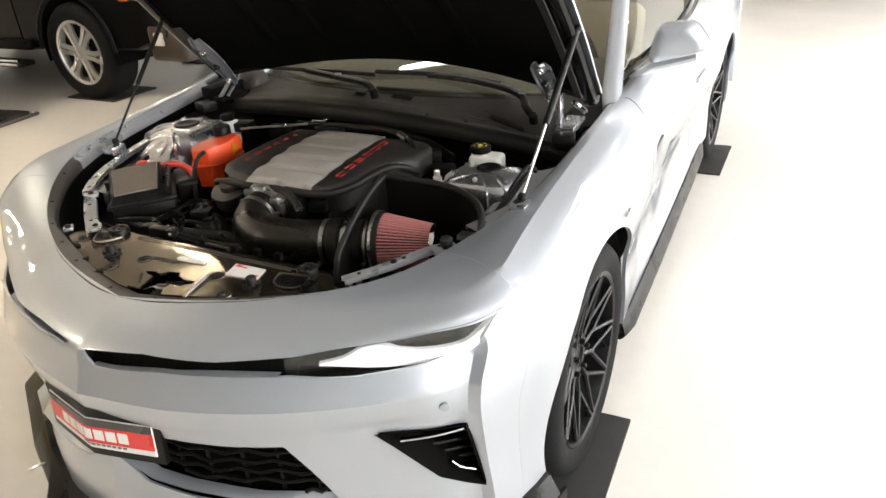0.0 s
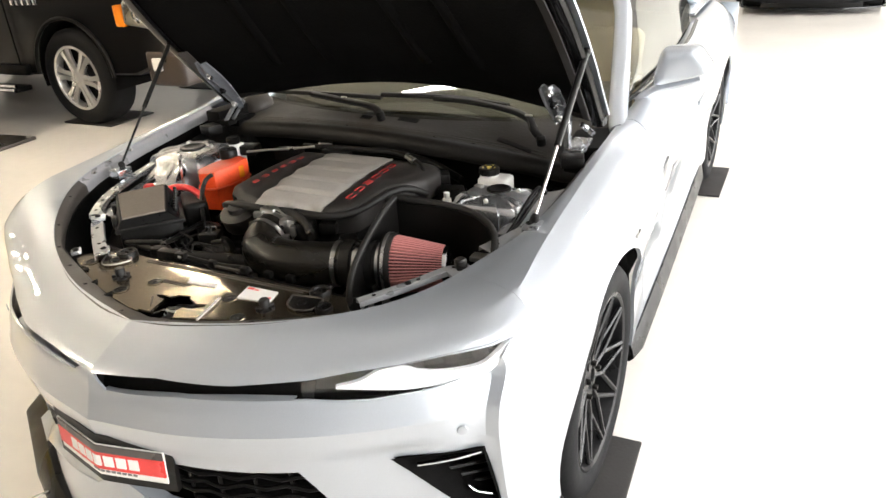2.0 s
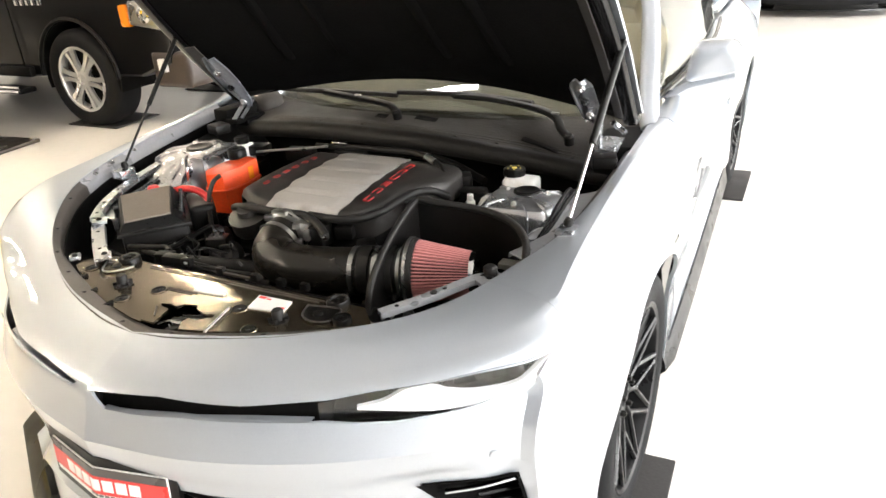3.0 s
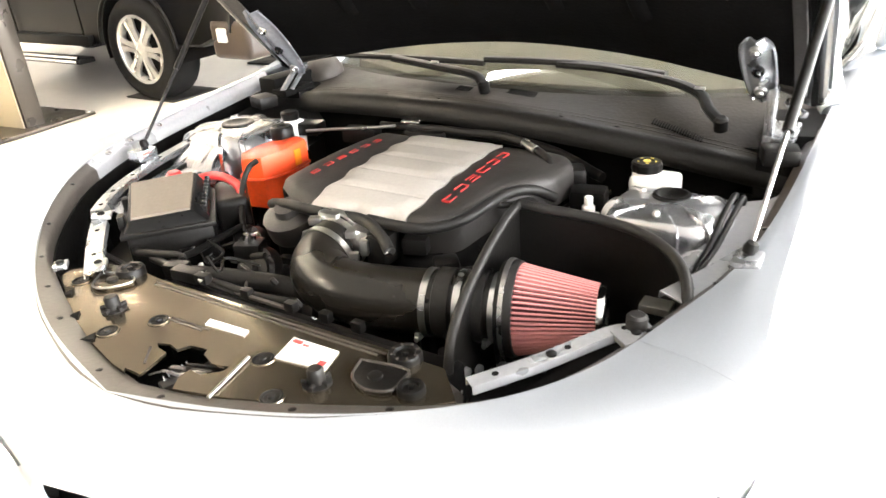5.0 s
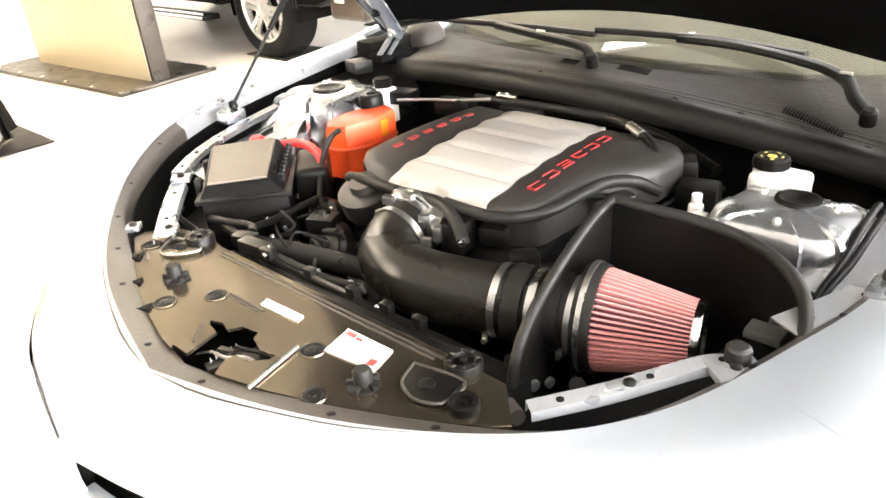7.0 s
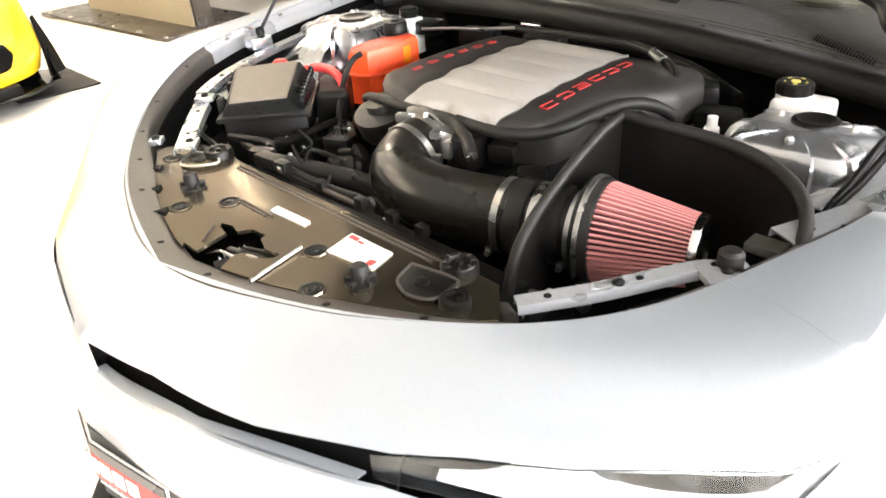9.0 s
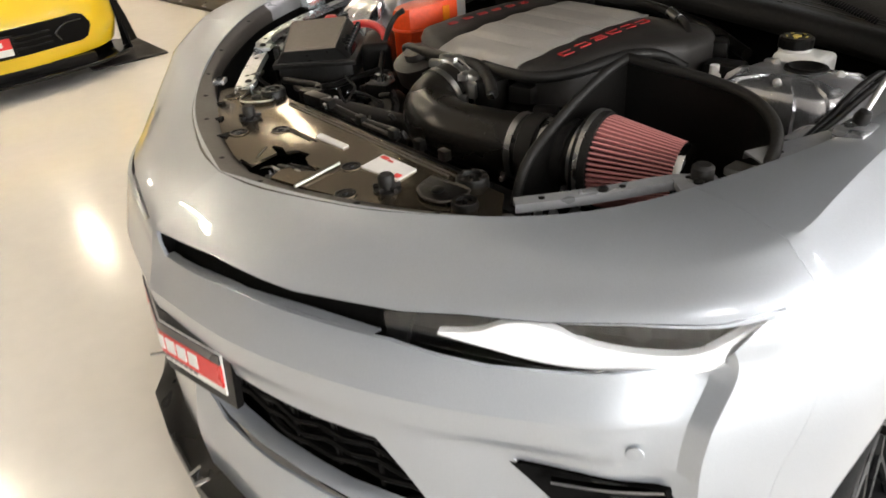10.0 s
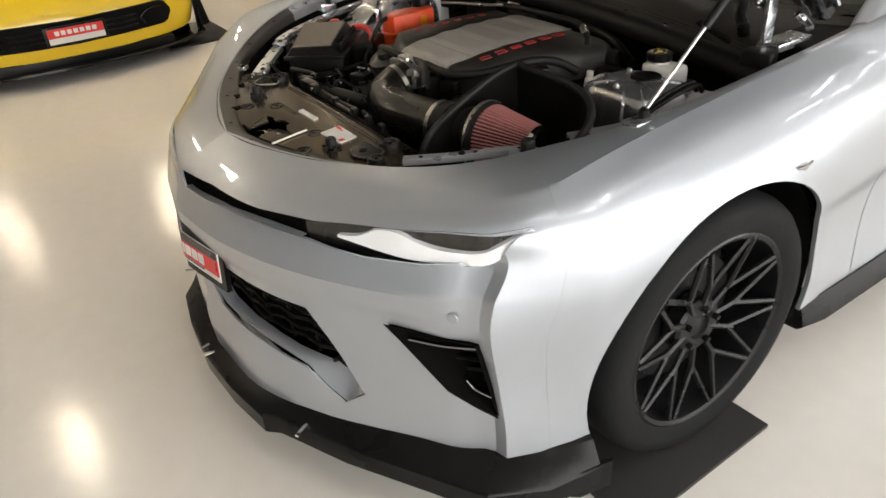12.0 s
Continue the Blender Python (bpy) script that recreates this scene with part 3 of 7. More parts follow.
def build_headlight(s):
    def side(rows):
        return rows if s > 0 else [[Vector((-p.x, p.y, p.z)) for p in r] for r in rows]

    bm = bmesh.new()
    add_shell(bm, side(ribbon([(.44, .775), (.56, .785), (.65, .795), (.74, .802), (.81, .802), (.835, .802)], [(.44, .72), (.56, .71), (.65, .705), (.74, .705), (.81, .73), (.835, .75)], 0.055)), -0.01 * s)
    lamp = part("headlight", bm, M_BLACK_GLOSS, car, "slim swept headlight with a white light guide")
    bm = bmesh.new()
    add_shell(bm, side(ribbon([(.532, .745), (.575, .754), (.612, .775), (.65, .775), (.695, .754), (.745, .748), (.79, .757), (.838, .803)], [(.532, .741), (.575, .733), (.612, .726), (.65, .721), (.695, .718), (.745, .721), (.799, .734), (.844, .795)], 0.007)), -0.012 * s)
    part("light_guide", bm, M_DRL, lamp, "white daytime light guide")
    bm = bmesh.new()
    add_shell(bm, side(ribbon([(.62, .786), (.68, .789), (.74, .794), (.80, .799)], [(.62, .768), (.68, .757), (.74, .756), (.79, .762)], 0.035)), -0.01 * s)
    part("reflector", bm, M_RIM, lamp, "dim metal reflector bowl")
    for px in (.66, .72, .77):
        bm = bmesh.new()
        add_turned(bm, [(.017, 0), (.018, .012), (.013, .016), (.004, .019)], (s * px, lamp_y(px) + .04, .772), (0.3 * s, -1, 0), 16)
        part("projector", bm, M_BLACK_GLOSS, lamp)
    bm = bmesh.new()
    add_shell(bm, side(ribbon([(.475, .768), (.56, .778), (.65, .785), (.73, .793), (.805, .80), (.842, .809)], [(.475, .732), (.56, .720), (.65, .716), (.73, .720), (.80, .734), (.844, .794)], 0.002)), -0.002 * s)
    lens = part("lens", bm, M_LAMPLENS, lamp, "clear lamp lens")
    lens.visible_shadow = False
    return lamp


build_headlight(1)
build_headlight(-1).location = (0, .04, 0)


def build_grilles():
    # upper slit: dark tray and a crossing mesh
    def gy(x):
        return interp(abs(x), [0, .25, .475, .6], [-.915, -.882, -.79, -.71]) + (.06 * abs(x) if x < 0 else 0)

    xs = [i * .04 - .48 for i in range(25)]
    bm = bmesh.new()
    add_shell(bm, [[Vector((x, gy(x) + .05 + dy, z)) for dy, z in ((-.030, .690), (-.022, .719), (-.008, .745), (.02, .760))] for x in xs], 0.01)
    up = part("upper_grille", bm, M_BLACK_MATT, car, "black slit grille between the headlights")
    # added block: stops the bright floor showing through both slits
    bm = bmesh.new()
    add_box(bm, (-.004, -.862, .718), (.014, .084, .056), bevel=.002)
    part("slit_light_block", bm, M_BLACK_MATT, up, "added black block that keeps the bright floor out of the slit")
    # body-coloured shelf under each half of the slit
    for side in (1, -1):
        rows = []
        for i in range(13):
            x = (.034 if side > 0 else .082) + (.426 if side > 0 else .345) * i / 12
            y = interp(x, [0, .08, .25, .475], [-.925, -.917, -.890, -.801]) + (.06 * x if side < 0 else 0)
            z = interp(x, [.03, .05, .09, .23, .35, .49], [.7235, .7225, .7235, .7385, .7375, .7335])
            rows.append([Vector((side * x, y + d, z + h)) for d, h in ((.004, -.008), (.006, -.004), (.013, -.003), (.021 if side > 0 else .055, -.003))])
        bm = bmesh.new()
        add_shell(bm, rows, .003 * side)
        part("slit_shelf", bm, M_SILVER, up, "silver shelf under the slit grille")
    for k, z in enumerate((.744, .752)):
        bm = bmesh.new()
        add_hose(bm, [(x, gy(x) + .045, z + .012 * min(1, abs(x) / .2)) for x in xs[::3]], .003, 6, 3)
        part("grille_bar", bm, M_BLACK_GLOSS, up)
    # lower grille: backing, staggered cells
    def ly(x):
        return interp(abs(x), [0, .25, .47, .6], [-.925, -.892, -.81, -.735])

    xs = [i * .05 - .575 for i in range(24)]
    bm = bmesh.new()
    add_shell(bm, [[Vector((x, ly(x) + .075, z)) for z in (.26, .36, .46, .58)] for x in xs], 0.01)
    low = part("lower_grille", bm, M_LINER, car, "black honeycomb lower grille")
    # body-coloured shelf along the foot of the opening
    for s in (1, -1):
        # the scoop's corner is a ramp that runs back to the straight foot of the mesh
        rows = []
        for x in (.567, .55, .532, .515, .49, .465, .44, .42, .36, .30, .20, .105, .07, .03, .0):
            front = interp(x, [0, .03, .105, .30, .42, .515, .567], [.460, .450, .406, .390, .370, .300, .345])
            back = max(front, interp(x, [.40, .57], [.380, .350])) if x > .41 else front
            deep = interp(x, [.40, .46, .567], [.034, .052, .06])
            rows.append([Vector((s * x, ly(x) + .003, front - .003)), Vector((s * x, ly(x) + deep * .5, (front + back) / 2 + .002)), Vector((s * x, ly(x) + deep, back))])
        bm = bmesh.new()
        add_shell(bm, rows, .004 * s)
        part("grille_shelf", bm, M_SILVER, low, "silver shelf at the foot of the grille")
    def foot(x):
        return interp(abs(x), [0, .03, .105, .30, .42, .57], [.460, .450, .406, .390, .378, .350])

    for k in range(8):
        z = .325 + .028 * k
        w = .53 - .07 * max(0, (z - .34) / .2)
        inner = next((x / 100 for x in range(0, 54) if foot(x / 100) < z - .008), None)
        if inner is None or w - inner < .04:
            continue
        for x0, x1 in ([(-w, w)] if inner == 0 else [(-w, -inner), (inner, w)]):
            n = max(4, round((x1 - x0) / .048))
            bm = bmesh.new()
            add_hose(bm, [(x0 + (x1 - x0) * i / n, ly(x0 + (x1 - x0) * i / n) + .045, z + (.006 if (i + k) % 2 else -.006)) for i in range(n + 1)], .006, 6, 2)
            part("grille_bar", bm, M_BLACK, low)
    for i in range(13):
        x = -.48 + .08 * i
        bm = bmesh.new()
        add_rod(bm, (x, ly(x) + .05, foot(x)), (x, ly(x) + .05, .555), .005, n=6)
        part("grille_upright", bm, M_BLACK, low)
    for s in (1, -1):
        bm = bmesh.new()
        add_slab(bm, [(s * .60, -.60), (s * .80, -.46), (s * .85, -.42), (s * .83, -.40), (s * .58, -.56)], .34, .585)
        v = part("corner_vent", bm, M_LINER, car, "black corner air vent with slats")
        cx, cz = sum(p[0] for p in VENT) / 4, sum(p[1] for p in VENT) / 4
        rings = []
        for f, d in ((1.0, .001), (.955, .004), (.955, .11)):
            ring = []
            for q in range(4):
                p, p2 = VENT[q], VENT[(q + 1) % 4]
                for t in (0, .25, .5, .75):
                    x, z = p[0] + (p2[0] - p[0]) * t, p[1] + (p2[1] - p[1]) * t
                    x, z = cx + (x - cx) * f, cz + (z - cz) * f
                    ring.append((s * x, interp(x, [.62, .66, .73, .79, .83], [-.722, -.694, -.650, -.606, -.57]) + d, z))
            rings.append(ring)
        bm = bmesh.new()
        add_rings(bm, rings, cap=False)
        part("vent_liner", bm, M_LINER, v, "black vent surround", smooth=30)
        for k in range(6):
            z = .385 + .026 * k
            xa = .735 - .018 * k
            bm = bmesh.new()
            add_hose(bm, [(s * (xa + .005), lamp_y(xa) + .05, z), (s * .77, -.535, z - .004), (s * .812, -.49, z - .01)], .005, 6, 3)
            part("slat", bm, M_BLACK, v)
        bm = bmesh.new()
        add_hose(bm, [(s * .668, -.684, .534), (s * .73, -.637, .532), (s * .795, -.578, .535)], .0065, 8, 4, squash=.6)
        part("chrome_strip", bm, M_CHROME, v, "thin chrome strip")
        bm = bmesh.new()
        add_hose(bm, [(s * .748, -.60, .432), (s * .757, -.595, .420), (s * .768, -.588, .410), (s * .80, -.562, .392)], .0045, 8, 4, squash=.7)
        part("chrome_strip", bm, M_CHROME, v, "thin chrome strip")


build_grilles()


def build_plate():
    # plate bowed to the nose, with its holder
    def rows(w, z0, z1, off, n=13):
        out = []
        for i in range(n):
            x = -w + 2 * w * i / (n - 1)
            y = -.958 + .040 * (abs(x) / .19) ** 1.05
            out.append([Vector((x, y - off + .012 * t, z0 + (z1 - z0) * t)) for t in (0, .5, 1)])
        return out

    def strip(x0, x1, z0, z1, off, n=5):
        out = []
        for i in range(n):
            x = x0 + (x1 - x0) * i / (n - 1)
            y = -.958 + .040 * (abs(x) / .19) ** 1.05
            out.append([Vector((x, y - off + .012 * (z - .48) / .132, z)) for z in (z0, (z0 + z1) / 2, z1)])
        return out

    bm = bmesh.new()
    add_shell(bm, rows(.190, .488, .612, 0), 0.014)
    pl = part("number_plate", bm, M_BLACK, car, "red and white dealer plate in a black holder")
    bm = bmesh.new()
    add_shell(bm, strip(-.172, .172, .509, .590, .004, 13), 0.003)
    part("white_panel", bm, M_WHITE, pl, "white plate panel")
    bm = bmesh.new()
    add_shell(bm, strip(-.1715, .1715, .526, .5695, .007, 13), 0.003)
    red = part("red_band", bm, M_PLATERED, pl, "red band")
    bm = bmesh.new()
    add_shell(bm, strip(-.170, .170, .5705, .5885, .007, 13), 0.003)
    part("dark_band", bm, M_PLATEDARK, pl, "charcoal band above the red one")
    for i in range(7):
        x = -.096 + .032 * i
        bm = bmesh.new()
        add_shell(bm, strip(x - .0125, x + .0125, .536, .563, .0085, 3), 0.002)
        part("white_bar", bm, M_WHITE, red, smooth=0)
    for i in range(9):
        x = -.02 + .014 * i
        bm = bmesh.new()
        add_shell(bm, strip(x - .005, x + .005, .517, .522, .0055, 3), 0.0015)
        part("grey_bar", bm, M_VENTGREY, red, smooth=0)


build_plate()

for s in (1, -1):
    bm = bmesh.new()
    add_turned(bm, [(.012, 0), (.011, .002), (.001, .003)], (s * .757, -.632, .615), (s * .55, -.83, 0), 20)
    part("parking_sensor", bm, M_SILVER, car)
    # side skirt blade
    bm = bmesh.new()
    prof = [(.85, .16), (.912, .165), (.926, .18), (.920, .21), (.903, .255), (.85, .25)]
    rings = []
    for y in (.40, .48, .9, 1.4, 1.9, 2.25, 2.36):
        g = .0 if .45 < y < 2.3 else -.015
        rings.append([(s * (x + g - .05 * max(0, min(1, (y - .6) / 1.8))), y, z + (.02 if y > 2.2 else 0)) for x, z in prof])
    add_rings(bm, rings)
    part("side_skirt", bm, M_SPLITTER, car, "black side skirt blade")
    bm = bmesh.new()
    lap = [(.655, .690), (.745, .700), (.805, .782), (.705, .775)]
    add_rings(bm, [[(s * (x + (.012 * (.74 - y))), y, z) for y, z in lap] for x in (.890, .9165)])
    part("fender_vent", bm, M_VENTGREY, car, "grey fender vent")
    bm = bmesh.new()
    add_slab(bm, [(-.026, .006), (-.004, -.008), (.020, .002), (.024, .009), (.002, .003)], 0, .005, .001)
    em = part("fender_emblem", bm, M_STEEL, car, "small metal emblem shape")
    em.matrix_basis = pose(s * .942, .17, .752, 90, 0, 90 * s)
    bm = bmesh.new()
    add_box(bm, (s * .893, -.405, .47), (.012, .012, .05), rot=Matrix.Rotation(.3 * s, 4, "Z"), bevel=.003)
    part("side_marker", bm, M_VENTGREY, car, "small side marker lens")


def build_wheel_meshes():
    t = bmesh.new()
    add_turned(t, [(.255, .0), (.270, .012), (.300, .018), (.328, .012), (.343, -.005), (.351, -.03), (.352, -.12), (.351, -.20), (.343, -.225), (.32, -.24), (.27, -.24), (.255, -.225)], (0, 0, 0), (1, 0, 0), 64, cap=False)
    r = bmesh.new()
    add_turned(r, [(.262, -.004), (.264, .006), (.258, .009), (.248, .004), (.242, -.02), (.235, -.10), (.238, -.21)], (0, 0, 0), (1, 0, 0), 64, cap=False)
    u = 6.283185
    for i in range(10):
        a = u * i / 10
        for rad in ((.05, .0, -.036), (.135, .0, -.024)),:
            add_hose(r, [(xo, rr * math.cos(a + da), rr * math.sin(a + da)) for rr, da, xo in rad], .0085, 6, 2)
        for da in (-.275, .275):
            p, q = (-.026, .115 * math.cos(a), .115 * math.sin(a)), (.0, .248 * math.cos(a + da), .248 * math.sin(a + da))
            add_hose(r, [p, q], .0075, 6, 2)
    add_turned(r, [(.078, -.075), (.076, -.038), (.068, -.030), (.034, -.028), (.030, -.036), (.001, -.036)], (0, 0, 0), (1, 0, 0), 32)
    b = bmesh.new()
    add_turned(b, [(.0, -.10), (.17, -.10), (.17, -.085), (.06, -.085), (.06, -.07), (.001, -.07)], (0, 0, 0), (1, 0, 0), 48)
    add_turned(b, [(.234, -.15), (.234, -.21), (.001, -.21)], (0, 0, 0), (1, 0, 0), 48)
    return t, r, b


WHEEL_PARTS = {}


def put_wheel(parent, m, rim_mat=None, scale=1.0):
    """Brake and barrel as the wheel's body, with tyre, rim, nuts and cap on it."""
    mm = m @ Matrix.Scale(scale, 4)
    key = "first" if rim_mat is None else "other"
    if key not in WHEEL_PARTS:
        t, r, b = build_wheel_meshes()
        w = part("wheel", b, M_RIM if rim_mat is None else M_BLACK, parent)
        ty = part("tyre", t, M_TYRE, w, "black low-profile tyre")
        ri = part("rim", r, M_RIM if rim_mat is None else rim_mat, w, "dark multi-spoke alloy rim" if rim_mat is None else "bright alloy rim")
        nb = bmesh.new()
        add_turned(nb, [(.009, -.03), (.009, -.018), (.006, -.014), (.001, -.014)], (0, 0, 0), (1, 0, 0), 6)
        nut = part("lug_nut", nb, M_BLACK, w)
        nut.location = (0, .052, 0)
        WHEEL_PARTS[key] = (w, ty, ri, nut)
        w.matrix_basis = mm
        first = True
    else:
        w0, ty, ri, nut = WHEEL_PARTS[key]
        w = like("wheel", w0, parent, mm)
        like("tyre", ty, w, None, ty["label"])
        like("rim", ri, w, None, ri["label"])
        like("lug_nut", nut, w, Matrix.Translation((0, .052, 0)))
    for i in range(1, 5):
        a = 1.256637 * i
        like("lug_nut", nut, w, Matrix.Translation((0, .052 * math.cos(a), .052 * math.sin(a))))
    return w


for y in (0.0, 2.811):
    wx = .895 if y < 1 else .845
    put_wheel(car, pose(wx, y, .352, 12, 0, 0))
    put_wheel(car, pose(-wx - (.07 if y < 1 else 0), y, .352, 0, 0, 180))
    for s in (1, -1):
        bm = bmesh.new()
        n = 24
        rows = []
        for i in range(n + 1):
            a = math.pi * (-.12 + 1.24 * i / n)
            rows.append([Vector((s * x, y + .40 * math.cos(a), .36 + .40 * math.sin(a))) for x in (wx - .195, wx - .12, wx - .06, wx - .01)])
        add_shell(bm, rows, .006 * s)
        part("wheel_arch_liner", bm, M_BLACK_MATT, car)
        bm = bmesh.new()
        add_turned(bm, [(.385, 0), (.385, .01)], (s * (wx - .195), y, .34), (-s, 0, 0), 40)
        part("inner_arch", bm, M_BLACK_MATT, car)


def build_underbody():
    bm = bmesh.new()
    add_box(bm, (0, 1.45, .19), (1.15, 4.4, .1), bevel=.02)
    part("underbody", bm, M_BLACK_MATT, car)
    bm = bmesh.new()
    add_box(bm, (0, 1.5, .35), (1.56, 1.75, .25), bevel=.03)
    part("cabin_floor", bm, M_BLACK_MATT, car)
    # tail closing panel and decks
    bm = bmesh.new()
    add_shell(bm, surface([[Vector((x, 3.72 + .12 * (1 - (x / .82) ** 2), z)) for z in (.25, .45, .7, .95)] for x in (-.84, -.4, 0, .4, .84)], 5, 3), .012)
    part("rear_bumper", bm, M_SILVER, car, "silver rear bumper")
    bm = bmesh.new()
    add_shell(bm, surface([[Vector((x, y, z + .02 * (1 - (x / .75) ** 2))) for y, z in ((2.55, 1.02), (2.95, 1.03), (3.4, 1.02), (3.82, 1.0))] for x in (-.72, -.4, 0, .4, .72)], 5, 3), -.012)
    part("boot_lid", bm, M_SILVER, car, "silver boot lid")


build_underbody()


def screen_row(t):
    """A row of the windscreen: t from its foot to its head."""
    out = []
    for x in (-1, -.6, -.2, .2, .6, 1):
        w = .735 - .16 * t
        out.append(Vector((x * w, .49 + .16 * x * x + t * (.915 - .05 * x * x), .945 + .335 * t + .02 * math.sin(math.pi * t) - (.005 + .02 * t) * x * x)))
    return out


def build_cabin():
    bm = bmesh.new()
    add_shell(bm, surface([screen_row(t) for t in (0, .33, .66, 1)], 5, 4), .005)
    g = part("windscreen", bm, M_TINT, car, "tinted laminated windscreen")
    g.visible_shadow = False
    rows = []
    for y, z, w in ((1.40, 1.285, .56), (1.75, 1.335, .565), (2.1, 1.325, .55), (2.45, 1.26, .53)):
        rows.append([Vector((x * w, y + .03 * (1 - x * x) * (-1 if y < 1.5 else 1), z + .018 * (1 - x * x))) for x in (-1, -.6, -.2, .2, .6, 1)])
    bm = bmesh.new()
    add_shell(bm, surface(rows, 5, 4), .012)
    part("roof", bm, M_SILVER, car, "silver roof panel")
    rows = []
    for t in (0, .5, 1):
        rows.append([Vector((x * (.53 + .10 * t), 2.45 + .55 * t, 1.26 - .23 * t + .01 * (1 - x * x))) for x in (-1, -.5, 0, .5, 1)])
    bm = bmesh.new()
    add_shell(bm, surface(rows, 5, 4), .005)
    part("rear_window", bm, M_DARKGLASS, car, "dark rear window")
    for s in (1, -1):
        bm = bmesh.new()
        line = [(s * .785, .585, .925), (s * .755, .68, .955), (s * .70, .93, 1.06), (s * .635, 1.22, 1.20), (s * .575, 1.42, 1.285), (s * .565, 1.75, 1.325), (s * .56, 2.1, 1.315), (s * .56, 2.5, 1.245), (s * .66, 2.9, 1.05)]
        add_hose(bm, line, .034, 12, 6, squash=.8)
        part("roof_pillar", bm, M_SILVER, car, "silver windscreen pillar and roof rail")
        bm = bmesh.new()
        rows = []
        for a, b in (((.745, .80, .985), (.725, .83, .99)), ((.76, 1.1, .985), (.655, 1.15, 1.16)), ((.76, 1.45, .99), (.585, 1.46, 1.28)), ((.755, 1.9, 1.0), (.575, 1.9, 1.31)), ((.73, 2.3, 1.01), (.575, 2.25, 1.28)), ((.70, 2.55, 1.02), (.62, 2.5, 1.17))):
            rows.append([Vector((s * a[0], a[1], a[2])), Vector((s * (a[0] + b[0]) / 2 + s * .02, (a[1] + b[1]) / 2, (a[2] + b[2]) / 2)), Vector((s * b[0], b[1], b[2]))])
        add_shell(bm, surface(rows, 4, 4), -.004 * s)
        w = part("side_window", bm, M_TINT, car, "tinted side window")
        w.visible_shadow = False
        bm = bmesh.new()
        add_hose(bm, [(s * .752, .74, .972), (s * .785, 1.1, .985), (s * .79, 1.5, .99), (s * .785, 1.95, .998), (s * .745, 2.45, 1.01)], .009, 8, 5)
        part("window_trim", bm, M_BLACK_GLOSS, car, "black waist seal strip")
        # door mirror
        bm = bmesh.new()
        add_hose(bm, [(s * .765, .895, .950), (s * .80, .912, .972), (s * .84, .93, .993), (s * .91, .945, 1.010), (s * .975, .955, 1.028)], .024, 12, 4, squash=.7)
        part("mirror_arm", bm, M_SILVER, car, "silver mirror foot")
        bm = bmesh.new()
        lap = glide([(x, 0, z) for x, z in ((.848, 1.128), (.88, 1.138), (.955, 1.139), (.990, 1.105), (1.012, 1.066), (.985, 1.043), (.90, 1.022), (.830, 1.012), (.830, 1.065))], 4, True)
        rings = []
        for f, y in ((.55, .878), (.80, .882), (.93, .893), (1.0, .915), (1.02, .95), (1.0, .995), (.93, 1.006)):
            rings.append([(s * (.915 + (p.x - .915) * f), y + .16 * (p.x - .915), 1.075 + (p.z - 1.075) * f) for p in lap])
        add_rings(bm, rings)
        mh = part("door_mirror", bm, M_SILVER, car, "silver door mirror housing")
        bm = bmesh.new()
        add_hose(bm, [(s * .905, .903, 1.034), (s * .95, .910, 1.043), (s * .988, .925, 1.052)], .005, 6, 4)
        part("turn_signal", bm, M_BLACK_GLOSS, mh, "thin dark turn-signal strip")
        bm = bmesh.new()
        add_box(bm, (s * .9435, 1.60, .80), (.014, .20, .022), bevel=.005)
        hd = part("door_handle", bm, M_SILVER, sides["door", s])
        hd.location = (-.03 * s, 0, 0)
        # seats behind the screen
        bm = bmesh.new()
        add_box(bm, (s * .36, 1.75, .80), (.48, .16, .55), rot=Matrix.Rotation(-.3, 4, "X"), bevel=.05, seg=3)
        add_box(bm, (s * .36, 1.5, .52), (.5, .5, .16), bevel=.05, seg=3)
        seat = part("seat", bm, M_LEATHER, car, "beige leather front seat")
        bm = bmesh.new()
        add_box(bm, (s * .36, 1.86, 1.12), (.26, .09, .17), rot=Matrix.Rotation(-.2, 4, "X"), bevel=.035, seg=3)
        part("headrest", bm, M_LEATHER, seat)
    bm = bmesh.new()
    add_slab(bm, [(-.70, .74), (-.4, .60), (.4, .60), (.70, .74), (.70, 1.15), (-.70, 1.15)], .62, lambda x, y: .945 + .03 * (y - .6), .012)
    part("dashboard", bm, M_DASH, car, "brown-grey dashboard top")
    bm = bmesh.new()
    n = 24
    ring = [(.36 + .18 * math.cos(6.2832 * i / n), 1.22 + .06 * math.sin(6.2832 * i / n), .90 + .17 * math.sin(6.2832 * i / n)) for i in range(n + 1)]
    add_hose(bm, ring, .014, 8, 1)
    part("steering_wheel", bm, M_BLACK, car)


build_cabin()


# hood: closed it would lie on EDGE; it is swung up about its rear edge
def hood_point(u, x, drop=0.0):
    """u metres forward of the rear edge, x across, drop below the outer skin."""
    a = radians(47)
    crown = (.055 + .05 * max(0, 1 - u / .35) ** 2) * (1 - (x / .78) ** 2)
    n = crown - drop
    y0, z0 = .47 + .05 * (1 - (x / .78) ** 2), 1.005 + .026 * (1 - (x / .78) ** 2)
    return Vector((x, y0 - u * math.cos(a) + n * math.sin(a), z0 + u * math.sin(a) + n * math.cos(a)))


